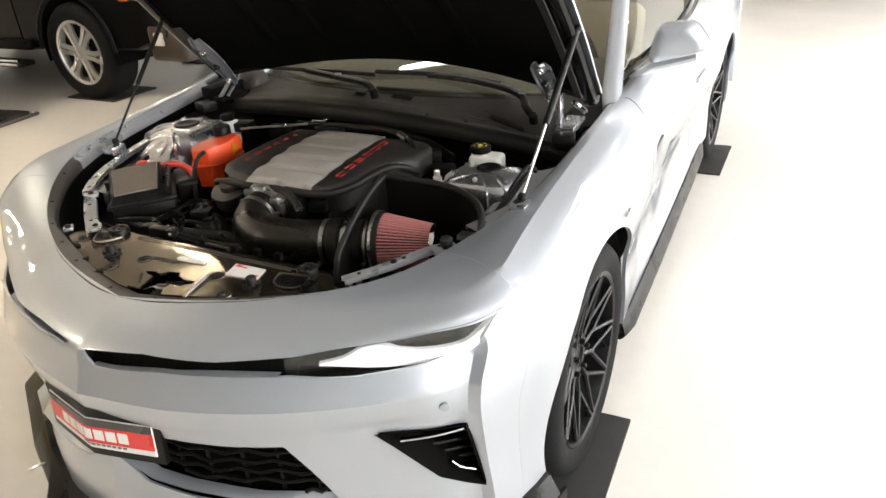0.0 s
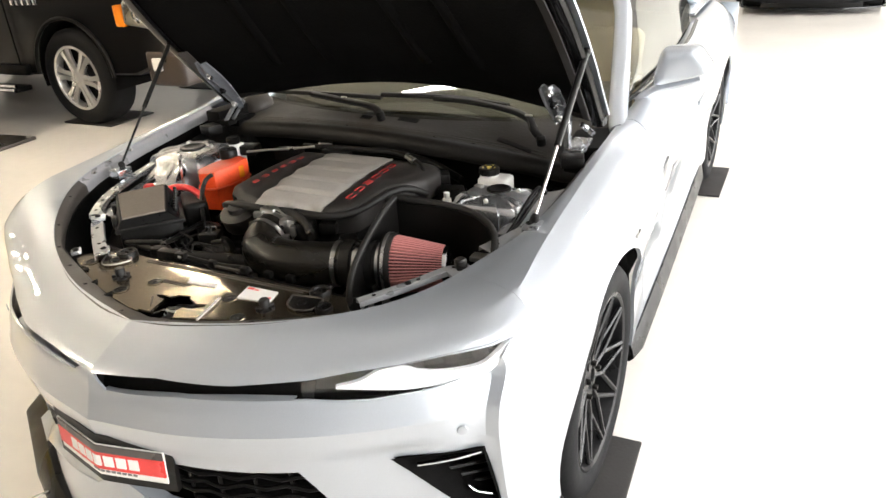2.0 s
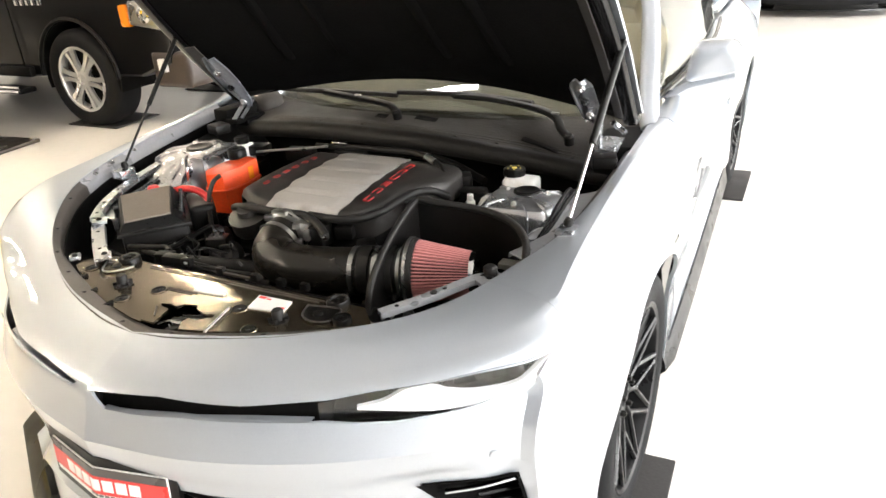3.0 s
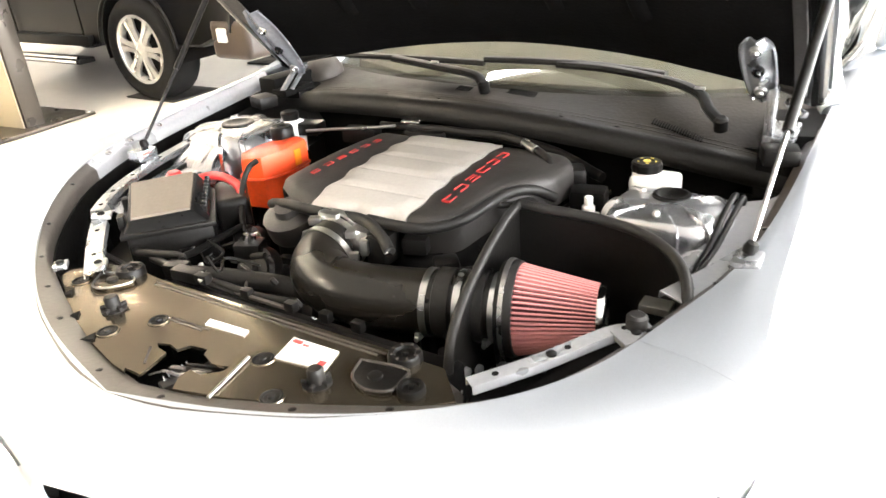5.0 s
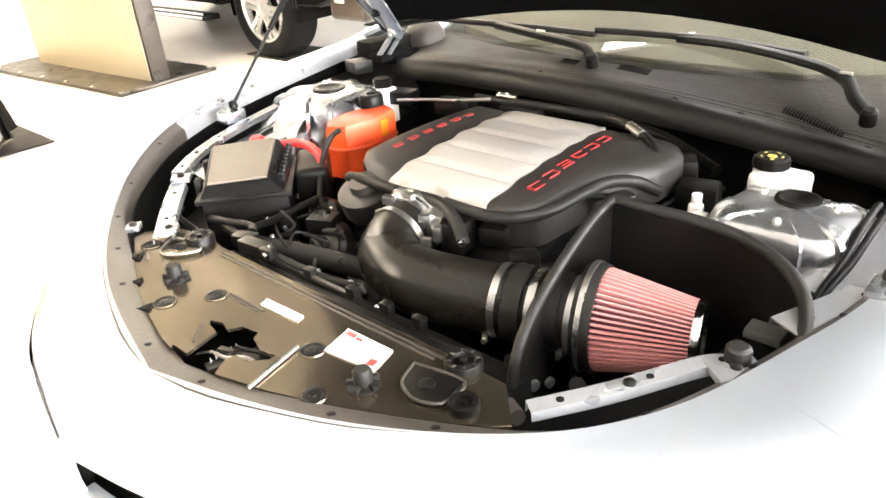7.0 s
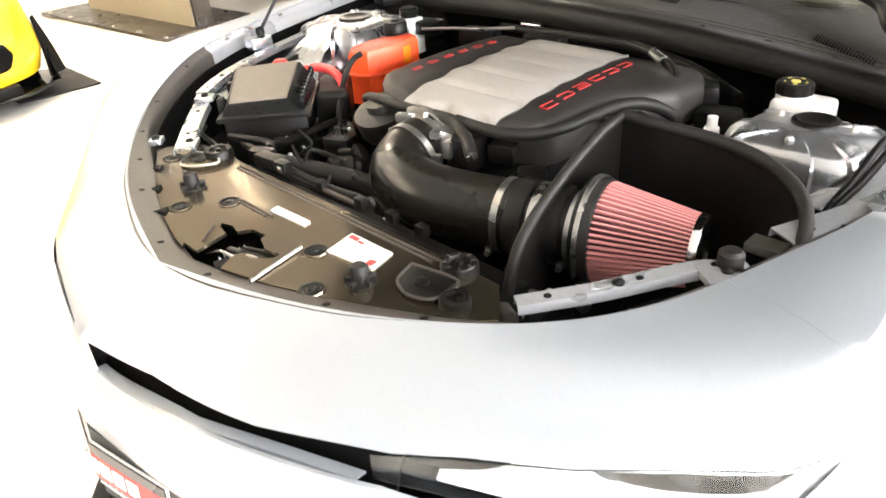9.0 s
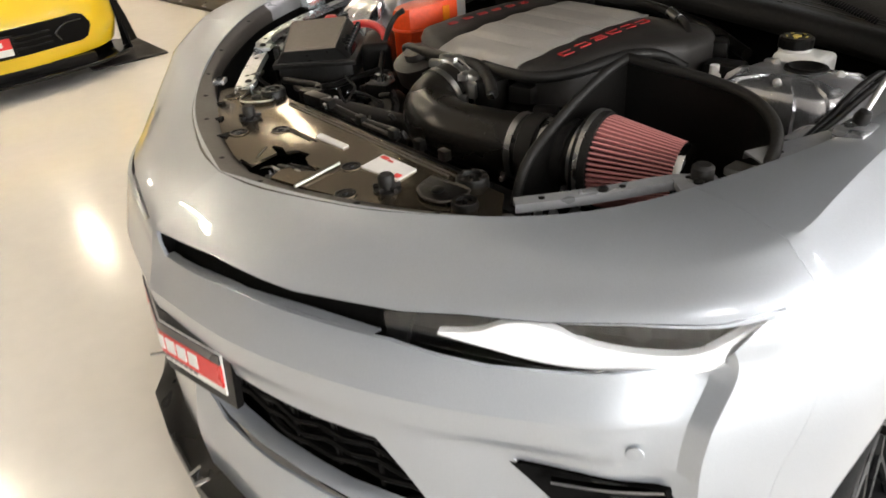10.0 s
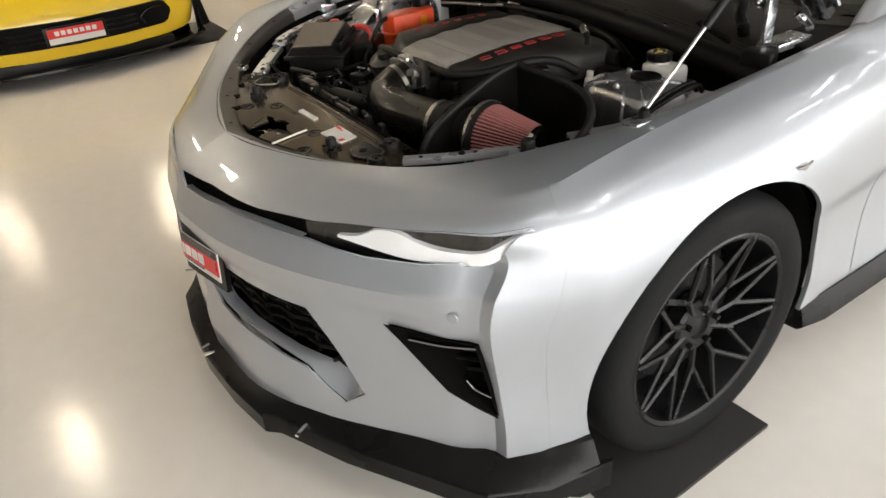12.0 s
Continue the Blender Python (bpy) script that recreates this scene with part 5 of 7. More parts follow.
def build_intake():
    bm = bmesh.new()
    add_hose(bm, [(-.008, -.235, .812), (-.01, -.285, .800), (.015, -.328, .787), (.09, -.347, .778), (.19, -.328, .775), (.30, -.298, .777), (.385, -.275, .777)], .059, 28, 8)
    tube = part("intake_tube", bm, M_TUBE, car, "smooth black intake tube")
    for t, c, d in ((.0, (-.009, -.278, .802), (0, -1, -.2)), (.3, (.255, -.311, .776), (1, .25, .0)), (.4, (.312, -.295, .777), (1, .25, .0)), (.5, (.372, -.279, .777), (1, .25, 0))):
        bm = bmesh.new()
        add_turned(bm, [(.0600, -.006), (.0625, -.006), (.0625, .006), (.0600, .006)], c, d, 32, cap=False)
        cl = part("hose_clamp", bm, M_STEEL, tube, "bright steel hose clamp")
        bm = bmesh.new()
        cv = Vector(c) + Vector((.0, -.048, -.042)) if d[0] else Vector(c) + Vector((-.05, 0, .035))
        add_box(bm, cv, (.012, .016, .014), bevel=.003)
        add_rod(bm, cv + Vector((0, -.012, -.004)), cv + Vector((0, .004, -.004)), .005, n=6)
        part("clamp_screw", bm, M_STEEL, cl)
    for c0 in ((.285, -.303, .777), (.342, -.287, .777)):
        bm = bmesh.new()
        add_turned(bm, [(.061, -.016), (.064, -.014), (.064, .014), (.061, .016)], c0, (1, .25, 0), 32, cap=False)
        part("rubber_sleeve", bm, M_RUBBER, tube)
    # cone filter, pleat by pleat
    a, b = Vector((.405, -.268, .777)), Vector((.542, -.234, .78))
    ax = (b - a).normalized()
    u, v, w = basis(ax)
    n = 54
    step = 6.283185 / n
    cone, core = bmesh.new(), bmesh.new()
    for t0, t1 in ((0.0, 1.0),):
        rings, inner = [], []
        for t in (0, .04, .35, .65, .96, 1):
            r = .081 - .028 * t - (.004 if t in (0, 1) else 0)
            c = a + ax * ((b - a).length * t)
            ring = []
            for i in range(n):
                for off, dr in ((0, .0), (.30, .0), (.40, .013), (.90, .013)):
                    g = (i + off) * step
                    ring.append(c + (u * math.cos(g) + v * math.sin(g)) * (r - dr * (.4 + .6 * (1 - t))))
            rings.append(ring)
            inner.append([c + (u * math.cos(i * step) + v * math.sin(i * step)) * (r - .008 * (.4 + .6 * (1 - t))) for i in range(n)])
        add_rings(cone, rings)
        add_rings(core, inner, cap=False)
    fil = part("cone_filter", cone, M_FILTER, car, "pleated dull red cone air filter", smooth=0)
    # darker inner cone paints the shade down between the pleats
    part("pleat_shade", core, M_PLEATSHADE, fil, "dark red cone painting the shade between the pleats", smooth=40)
    bm = bmesh.new()
    add_turned(bm, [(.070, -.028), (.083, -.026), (.085, -.004), (.083, .003), (.076, .003)], a, ax, 40)
    part("filter_base", bm, M_RUBBER, fil, "black rubber filter base")
    bm = bmesh.new()
    add_turned(bm, [(.0665, -.018), (.0875, -.018), (.0875, -.010), (.0665, -.010)], a, ax, 40)
    part("base_band", bm, M_STEEL, fil)
    bm = bmesh.new()
    add_turned(bm, [(.054, -.006), (.056, 0), (.054, .006), (.046, .009), (.034, .007), (.030, .002), (.001, .002)], b, ax, 36)
    part("filter_cap", bm, M_CHROME, fil, "chrome filter end cap")
    # heat shield: two black walls, edged with rubber bulb
    top = glide([(.343, -.135, .912), (.345, -.218, .896), (.352, -.33, .852), (.364, -.41, .815), (.369, -.443, .765), (.37, -.455, .70)], 4)
    bm = bmesh.new()
    add_shell(bm, [[p, Vector((p.x, p.y * .98, (p.z + .64) / 2)), Vector((p.x, p.y * .95, .64))] for p in top], .005)
    sh = part("heat_shield", bm, M_BLACK, car, "black heat shield box round the filter")
    hole = bmesh.new()
    add_turned(hole, [(.066, 0), (.066, .12)], (.30, -.297, .777), (1, .25, 0), 32)
    cut(sh, [hole])
    back = glide([(.343, -.135, .912), (.40, -.128, .905), (.476, -.112, .897), (.565, -.122, .888), (.635, -.165, .875), (.672, -.225, .855), (.68, -.29, .82)], 4)
    bm = bmesh.new()
    add_shell(bm, [[p, Vector((p.x, p.y, (p.z + .64) / 2)), Vector((p.x, p.y, .64))] for p in back], -.005)
    part("shield_back", bm, M_BLACK, sh)
    for ln, r in ((top, .0085), (back, .0095)):
        bm = bmesh.new()
        add_hose(bm, ln[::3] + [ln[-1]], r, 10, 4)
        part("edge_bulb", bm, M_RUBBER, sh, "rubber edge trim")
    bm = bmesh.new()
    add_box(bm, (.62, -.20, .80), (.05, .035, .014), bevel=.003)
    part("shield_bracket", bm, M_STEEL, sh)
    bm = bmesh.new()
    add_slab(bm, [(.36, -.45), (.55, -.42), (.67, -.28), (.66, -.15), (.36, -.13)], .63, .645)
    part("shield_floor", bm, M_BLACK_MATT, sh)
    for y, z in ((-.40, .72), (-.43, .70), (-.36, .70)):
        bm = bmesh.new()
        add_turned(bm, [(.009, 0), (.009, .006), (.005, .008), (.001, .008)], (.372, y, z), (1, -.2, 0), 12)
        part("shield_bolt", bm, M_STEEL, sh)


build_intake()


def build_fuse_box():
    turn = Matrix.Rotation(radians(49), 4, "Z")
    m = pose(-.461, -.302, 0, 0, 0, 49)
    holder = bmesh.new()
    add_box(holder, m @ V(.010, -.002, .752), (.180, .205, .14), rot=turn, bevel=.012)
    box = part("fuse_box", holder, M_BLACK, car, "black fuse box with a brown sloping lid")
    bm = bmesh.new()
    pts = [(-.084, -.106, .826), (.096, -.106, .826), (.104, .096, .832), (-.086, .096, .832), (-.070, -.086, .848), (.064, -.084, .850), (.076, .074, .886), (-.074, .078, .880)]
    vs = [bm.verts.new(m @ Vector(p)) for p in pts]
    for f in ((0, 3, 2, 1), (0, 1, 5, 4), (1, 2, 6, 5), (2, 3, 7, 6), (3, 0, 4, 7), (4, 5, 6, 7)):
        bm.faces.new([vs[i] for i in f])
    bmesh.ops.bevel(bm, geom=list(bm.edges), offset=.005, segments=2, profile=.6, affect="EDGES")
    lid = part("lid", bm, M_SPLITTER, box, "dark skirt of the lid")
    bm = bmesh.new()
    top = [(-.066, -.081, .851), (.059, -.079, .853), (.071, .069, .887), (-.070, .073, .881)]
    lo = [bm.verts.new(m @ Vector((x, y, z - .006))) for x, y, z in top]
    hi = [bm.verts.new(m @ Vector((x * .96, y * .97, z + .003))) for x, y, z in top]
    bm.faces.new(hi)
    for i in range(4):
        k = (i + 1) % 4
        bm.faces.new((lo[i], lo[k], hi[k], hi[i]))
    part("lid_plate", bm, M_LIDBROWN, lid, "brown plastic lid plate")
    bm = bmesh.new()
    add_box(bm, m @ V(.009, -.003, .823), (.198, .220, .012), rot=turn, bevel=.004)
    part("lid_rim", bm, M_BLACK, box)
    for i in range(9):
        bm = bmesh.new()
        add_box(bm, m @ V(.086 + .0015 * i, -.066 + .0165 * i, .845 + .0026 * i), (.012, .008, .018), rot=turn, bevel=.003)
        part("lid_ridge", bm, M_BLACK_GLOSS, box)
    for y in (-.05, .06):
        bm = bmesh.new()
        add_box(bm, m @ V(-.088, y, .838), (.014, .026, .034), rot=turn, bevel=.004)
        part("lid_catch", bm, M_BLACK, box)
    bm = bmesh.new()
    add_turned(bm, [(.017, 0), (.018, .010), (.013, .016), (.005, .017), (.001, .017)], (-.528, -.212, .868), (0, 0, 1), 20)
    part("red_terminal_cap", bm, M_REDPLASTIC, box, "red terminal cap")
    bm = bmesh.new()
    add_box(bm, m @ V(.146, .045, .775), (.075, .15, .13), rot=turn, bevel=.016, seg=3)
    rel = part("relay_block", bm, M_BLACK, box)
    for k in range(3):
        bm = bmesh.new()
        add_box(bm, m @ V(.172, -.005 + .04 * k, .79), (.01, .028, .05), rot=turn, bevel=.004)
        part("relay", bm, M_BLACK_GLOSS, rel)
    bm = bmesh.new()
    add_box(bm, m @ V(.174, .02, .805), (.006, .008, .026), rot=turn, bevel=.001)
    part("relay_clip", bm, M_STEEL, rel)
    bm = bmesh.new()
    add_hose(bm, [(-.505, -.165, .852), (-.475, -.146, .858), (-.43, -.143, .857), (-.39, -.150, .848), (-.362, -.165, .838), (-.352, -.18, .80)], .0105, 10, 5, rib=.04)
    part("red_cable", bm, M_REDPLASTIC, box, "thick red battery cable")


build_fuse_box()


def build_tanks():
    # orange expansion tank
    bm = bmesh.new()
    add_slab(bm, [(-.495, -.03), (-.448, -.075), (-.388, -.065), (-.36, .0), (-.37, .08), (-.42, .105), (-.47, .08), (-.498, .03)], .755, lambda x, y: .886 + .12 * (x + .43) + .05 * (y + .02), .014)
    t = part("coolant_tank", bm, M_ORANGE, car, "orange translucent coolant tank")
    bm = bmesh.new()
    add_hose(bm, [(-.500, -.01, .832), (-.449, -.079, .832), (-.385, -.068, .832), (-.357, .0, .834), (-.367, .08, .836)], .004, 6, 4)
    part("tank_seam", bm, M_ORANGE, t)
    bm = bmesh.new()
    add_turned(bm, [(.028, -.02), (.03, 0), (.03, .022), (.026, .027), (.012, .027), (.010, .022), (.001, .022)], (-.455, .085, .892), (0, 0, 1), 24)
    part("tank_cap", bm, M_BLACK, t, "black pressure cap")
    bm = bmesh.new()
    add_box(bm, (-.362, .035, .862), (.004, .022, .04), bevel=.001)
    part("warning_mark", bm, M_AMBER, t, "yellow warning mark")
    # pale tank behind
    bm = bmesh.new()
    add_slab(bm, [(-.575, .195), (-.53, .180), (-.512, .20), (-.515, .235), (-.575, .24)], .80, .895, .012)
    w = part("washer_tank", bm, M_WHITE, car, "white plastic washer tank neck")
    bm = bmesh.new()
    add_turned(bm, [(.024, 0), (.026, .018), (.02, .024), (.001, .024)], (-.545, .212, .894), (0, 0, 1), 20)
    part("tank_cap", bm, M_BLACK, w)
    # brake fluid reservoir
    bm = bmesh.new()
    add_box(bm, (.484, .238, .799), (.100, .072, .122), bevel=.014, seg=3)
    add_turned(bm, [(.030, 0), (.030, .022)], (.463, .238, .848), (0, 0, 1), 24)
    r = part("brake_reservoir", bm, M_WHITE, car, "white brake fluid reservoir")
    bm = bmesh.new()
    n = 40
    rings = []
    for rr, h in ((.031, 0), (.0315, .004), (.0315, .017), (.028, .021), (.016, .021), (.014, .019), (.001, .019)):
        rings.append([(.463 + rr * (1.05 if i % 4 < 2 and rr > .03 else 1) * math.cos(6.283185 * i / n), .238 + rr * (1.05 if i % 4 < 2 and rr > .03 else 1) * math.sin(6.283185 * i / n), .866 + h) for i in range(n)])
    add_rings(bm, rings)
    c = part("reservoir_cap", bm, M_BLACK, r, "black knurled cap with yellow symbols", smooth=30)
    bm = bmesh.new()
    add_turned(bm, [(.008, 0), (.008, .002), (.005, .002), (.0045, .001), (.001, .001)], (.463, .238, .886), (0, 0, 1), 20)
    part("yellow_symbol", bm, M_YELLOWMARK, c)
    for i in range(5):
        bm = bmesh.new()
        g = 1.2566 * i
        add_box(bm, (.463 + .019 * math.cos(g), .238 + .019 * math.sin(g), .8875), (.007, .003, .0015), rot=Matrix.Rotation(g + 1.57, 4, "Z"))
        part("yellow_symbol", bm, M_YELLOWMARK, c, smooth=0)
    bm = bmesh.new()
    add_turned(bm, [(.014, 0), (.013, .02), (.009, .024), (.009, .04), (.001, .042)], (.405, .05, .825), (0, 0, 1), 16)
    add_box(bm, (.418, .042, .825), (.024, .016, .024), bevel=.004)
    part("white_connector", bm, M_WHITE, car, "pale plastic connector")


build_tanks()


def build_towers():
    for s in (1, -1):
        c, hx, hy = (Vector((.560, .052, -.011)), .112, .092) if s > 0 else (Vector((-.640, .105, .012)), .128, .122)
        bm = bmesh.new()
        n = 144
        rings = []
        for f, z, p, strap in ((1.10, .64, .55, 1), (1.06, .76, .5, 1), (1.02, .83, .5, 1), (.985, .856, .5, 1), (.93, .872, .52, 1), (.84, .882, .6, .8), (.60, .888, .8, .5), (.42, .890, 1, 0), (.10, .890, 1, 0)):
            ring = []
            for i in range(n):
                a = 6.283185 * (i + .5) / n
                ca, sa = math.cos(a), math.sin(a)
                k = f + (.058 * strap if i % 18 < 4 else 0)
                ring.append(c + Vector((math.copysign(abs(ca) ** p, ca) * hx * k, math.copysign(abs(sa) ** p, sa) * hy * k, z + (.006 * strap if i % 18 < 4 else 0))))
            rings.append(ring)
        add_rings(bm, rings)
        t = part("strut_tower", bm, M_SHEET, car, "ribbed bright metal strut tower", smooth=35)
        bm = bmesh.new()
        k = .80 if s > 0 else 1.0
        add_turned(bm, [(.046 * k, 0), (.045 * k, .005), (.037 * k, .007), (.031 * k, .005), (.026 * k, .002), (.001, .001)], c + Vector((0, .030 if s > 0 else 0, .889)), (0, 0, 1), 32)
        part("mount_cap", bm, M_BLACK, t, "black strut mount")
        for i in range(3):
            a = 2.0944 * i + .5
            bm = bmesh.new()
            add_turned(bm, [(.007, 0), (.007, .006), (.004, .010), (.001, .010)], c + Vector((.066 * math.cos(a), .066 * math.sin(a), .887)), (0, 0, 1), 6)
            part("mount_nut", bm, M_STEEL, t)
        if s < 0:
            # fluted apron spreading from the tower to the rail
            rows = []
            for i in range(73):
                f = i / 72
                a = radians(-62 - 118 * f)
                fl = .5 + .5 * math.cos(6.283185 * f * 8)
                row = []
                for d, z in ((.112, .868), (.135, .858), (.165, .842), (.195, .815), (.21, .77), (.22, .72)):
                    k = d + .0045 * fl * min(1, (d - .112) / .05)
                    row.append(c + Vector((math.cos(a) * k * (1.0 if d < .15 else .92), math.sin(a) * k * 1.12, z + .002 * fl)))
                rows.append(row)
            bm = bmesh.new()
            add_shell(bm, rows, .003)
            part("tower_apron", bm, M_SHEET, t, "fluted bright sheet apron", smooth=50)
        # sheet between the tower and the fender; left one painted black as a shaded hollow
        rows = []
        for y in (-.10, -.06, -.02, .02, .06, .12, .17) if s > 0 else (-.24, -.12, 0, .12, .24, .36, .42):
            w = interp(y, [-.24, -.12, 0, .45], [.69, .735, .748, .762])
            rows.append([Vector((s * (w - .005), y, edge_z(y) - .012)), Vector((s * (w - .025), y, edge_z(y) - .035)), Vector((s * (w - .07), y, edge_z(y) - .05)), Vector((s * (w - .12), y, edge_z(y) - .058)), Vector((s * (w - .16), y, edge_z(y) - .11))])
        bm = bmesh.new()
        add_shell(bm, surface(rows, 3, 4), .003 * s)
        part("fender_sheet", bm, M_BODYGREY if s > 0 else M_BLACK, t, "smooth grey inner fender sheet" if s > 0 else "inner fender sheet, coloured black for the dark hollow there")
        # apron and rail to the front
        rows = []
        for f, y in ((0, .02), (.3, -.10), (.6, -.22), (1, -.36)):
            xo, xi = .715 - .11 * f, .60 - .13 * f
            if s > 0:
                y, xo, xi = .06 - .22 * f, .725 - .03 * f, .672 - .005 * f
            rows.append([Vector((s * xo, y, .842 - .012 * f)), Vector((s * (xo * .6 + xi * .4), y, .846 - .02 * f)), Vector((s * (xi + .01), y, .83 - .03 * f)), Vector((s * xi, y, .74 - .02 * f))])
        if s > 0:
            continue
        bm = bmesh.new()
        add_shell(bm, surface(rows, 5, 4), .004 * s)
        part("inner_rail", bm, M_SHEET, t, "bright sheet-metal rail beside the tower")
        for j in range(4):
            bm = bmesh.new()
            add_turned(bm, [(.006, 0), (.006, .002), (.001, .002)], (s * (.69 - .03 * j), -.03 - .085 * j, .8465 - .005 * j), (0, 0, 1), 12)
            part("rail_hole", bm, M_BLACK_MATT, t)
    # long front brackets
    for pts, w in (([(.470, -.548, .828), (.53, -.468, .832), (.60, -.36, .838), (.632, -.345, .841)], .0105), ([(-.535, -.42, .835), (-.45, -.49, .828), (-.352, -.562, .822)], .016), ([(.655, -.245, .846), (.70, -.16, .854), (.735, -.085, .862)], .026), ([(-.575, -.395, .846), (-.62, -.335, .850), (-.662, -.262, .854), (-.694, -.16, .862), (-.712, -.05, .872), (-.722, .06, .882)], .013)):
        line = glide(pts, 5)
        rows = []
        for i, p in enumerate(line):
            t = (line[min(i + 1, len(line) - 1)] - line[max(i - 1, 0)]).normalized()
            nn = Vector((-t.y, t.x, 0))
            rows.append([p + nn * w + Vector((0, 0, -.010)), p + nn * w, p - nn * w, p - nn * w + Vector((0, 0, -.010))])
        bm = bmesh.new()
        add_shell(bm, rows, .003)
        br = part("support_bracket", bm, M_BRACKET if pts[0][0] > 0 else M_ZINC, car, "bright satin support bracket")
        for i in range(2, len(line) - 1, 5):
            bm = bmesh.new()
            add_turned(bm, [(.005, 0), (.005, .0025), (.001, .0025)], line[i] + Vector((0, 0, .001)), (0, 0, 1), 12)
            part("bracket_hole", bm, M_BLACK_MATT, br)
    for x, y, z, sx, sy in ((.634, -.352, .842, .062, .042), (-.437, -.575, .83, .03, .026), (.545, -.447, .836, .07, .012), (-.545, -.405, .848, .035, .04), (-.375, -.535, .825, .04, .03)):
        bm = bmesh.new()
        add_box(bm, (x, y, z - .005), (sx, sy, .010), rot=Matrix.Rotation(.9 if x > 0 else -.7, 4, "Z"), bevel=.002)
        b = part("bracket_foot", bm, M_BRACKET if x > 0 else M_ZINC, car, "bright bracket foot")
        bm = bmesh.new()
        add_turned(bm, [(.008, 0), (.008, .003), (.004, .006), (.001, .006)], (x, y, z), (0, 0, 1), 12)
        part("bracket_bolt", bm, M_BLACK, b)
    bm = bmesh.new()
    add_turned(bm, [(.016, 0), (.0155, .018), (.011, .022), (.001, .022)], (.630, -.338, .842), (0, 0, 1), 20)
    part("bump_stop", bm, M_RUBBER, car, "black rubber bump stop")


build_towers()


def build_hoses():
    runs = (
        ("coolant_hose", M_RUBBER, .0115, [(-.265, -.10, .80), (-.225, -.20, .845), (-.16, -.228, .866), (-.03, -.236, .868), (.05, -.232, .868), (.115, -.262, .86), (.155, -.29, .845)]),
        ("breather_hose", M_RUBBER, .009, [(-.27, .272, .888), (-.18, .265, .892), (-.075, .270, .895), (.007, .266, .896), (.10, .272, .894), (.19, .234, .890), (.262, .175, .882), (.29, .12, .85)]),
        ("vent_pipe", M_RUBBER, .0068, [(-.350, -.110, .900), (-.366, -.124, .886), (-.364, -.150, .860), (-.345, -.182, .830), (-.304, -.226, .797), (-.288, -.238, .782), (-.262, -.262, .768), (-.240, -.285, .764), (-.205, -.300, .768), (-.17, -.298, .775)]),
        ("cross_hose", M_BLACK, .0075, [(-.300, -.230, .792), (-.306, -.30, .788), (-.305, -.36, .786), (-.288, -.408, .796), (-.25, -.44, .79)]),
        ("cross_hose", M_BLACK, .008, [(-.42, -.425, .79), (-.39, -.436, .80), (-.34, -.428, .803), (-.288, -.414, .803), (-.262, -.428, .803)]),
        ("radiator_hose", M_RUBBER, .022, [(-.33, -.42, .755), (-.22, -.37, .745), (-.10, -.33, .735), (-.02, -.31, .72)]),
        ("wiring_loom", M_BLACK, .008, [(-.36, -.43, .79), (-.28, -.445, .795), (-.22, -.46, .80), (-.13, -.455, .795), (-.05, -.445, .785), (.02, -.43, .78)]),
        ("wiring_loom", M_BLACK, .006, [(-.27, -.455, .80), (-.20, -.47, .805), (-.12, -.46, .79), (0, -.44, .77)]),
        ("lower_hose", M_SEAL, .012, [(.30, -.44, .735), (.36, -.46, .73), (.41, -.49, .74)]),
        ("wiring_loom", M_BLACK, .007, [(.25, -.05, .86), (.30, -.02, .85), (.31, -.10, .80), (.27, -.17, .78), (.20, -.22, .78)]),
        ("wiring_loom", M_BLACK, .006, [(.668, .135, .86), (.668, .115, .884), (.666, .04, .876), (.664, -.04, .852), (.655, -.10, .825), (.65, -.16, .78)]),
        ("wiring_loom", M_BLACK, .006, [(.680, .14, .86), (.682, .115, .880), (.680, .04, .872), (.674, -.04, .850), (.662, -.10, .828), (.655, -.16, .79)]),
        ("heater_hose", M_BLACK, .013, [(-.20, .30, .86), (.0, .33, .87), (.2, .32, .855), (.36, .25, .83)]),
        ("brake_pipe", M_STEEL, .004, [(-.44, .16, .885), (-.36, .19, .89), (-.28, .215, .893), (-.20, .24, .90)]),
        ("brake_pipe", M_BLACK, .005, [(.40, .20, .82), (.33, .16, .80), (.31, .06, .79), (.33, -.03, .79)]),
        ("wiring_loom", M_BLACK, .007, [(-.30, -.05, .80), (-.28, .05, .83), (-.26, .15, .85), (-.24, .25, .86)]),
        ("earth_strap", M_BLACK, .005, [(-.50, -.44, .80), (-.46, -.47, .80), (-.40, -.47, .785), (-.36, -.50, .79)]),
        ("wiring_loom", M_BLACK, .007, [(-.66, .05, .84), (-.64, -.10, .845), (-.60, -.22, .83), (-.56, -.30, .80)]),
    )
    for name, m, r, pts in runs:
        bm = bmesh.new()
        add_hose(bm, pts, r, 10, 6, rib=.03 if name == "wiring_loom" else 0)
        part(name, bm, m, car)
    bm = bmesh.new()
    add_rod(bm, (.168, .2475, .8925), (.212, .2165, .8885), .0112, n=14)
    part("hose_fitting", bm, M_STEEL, car, "bright metal hose fitting")
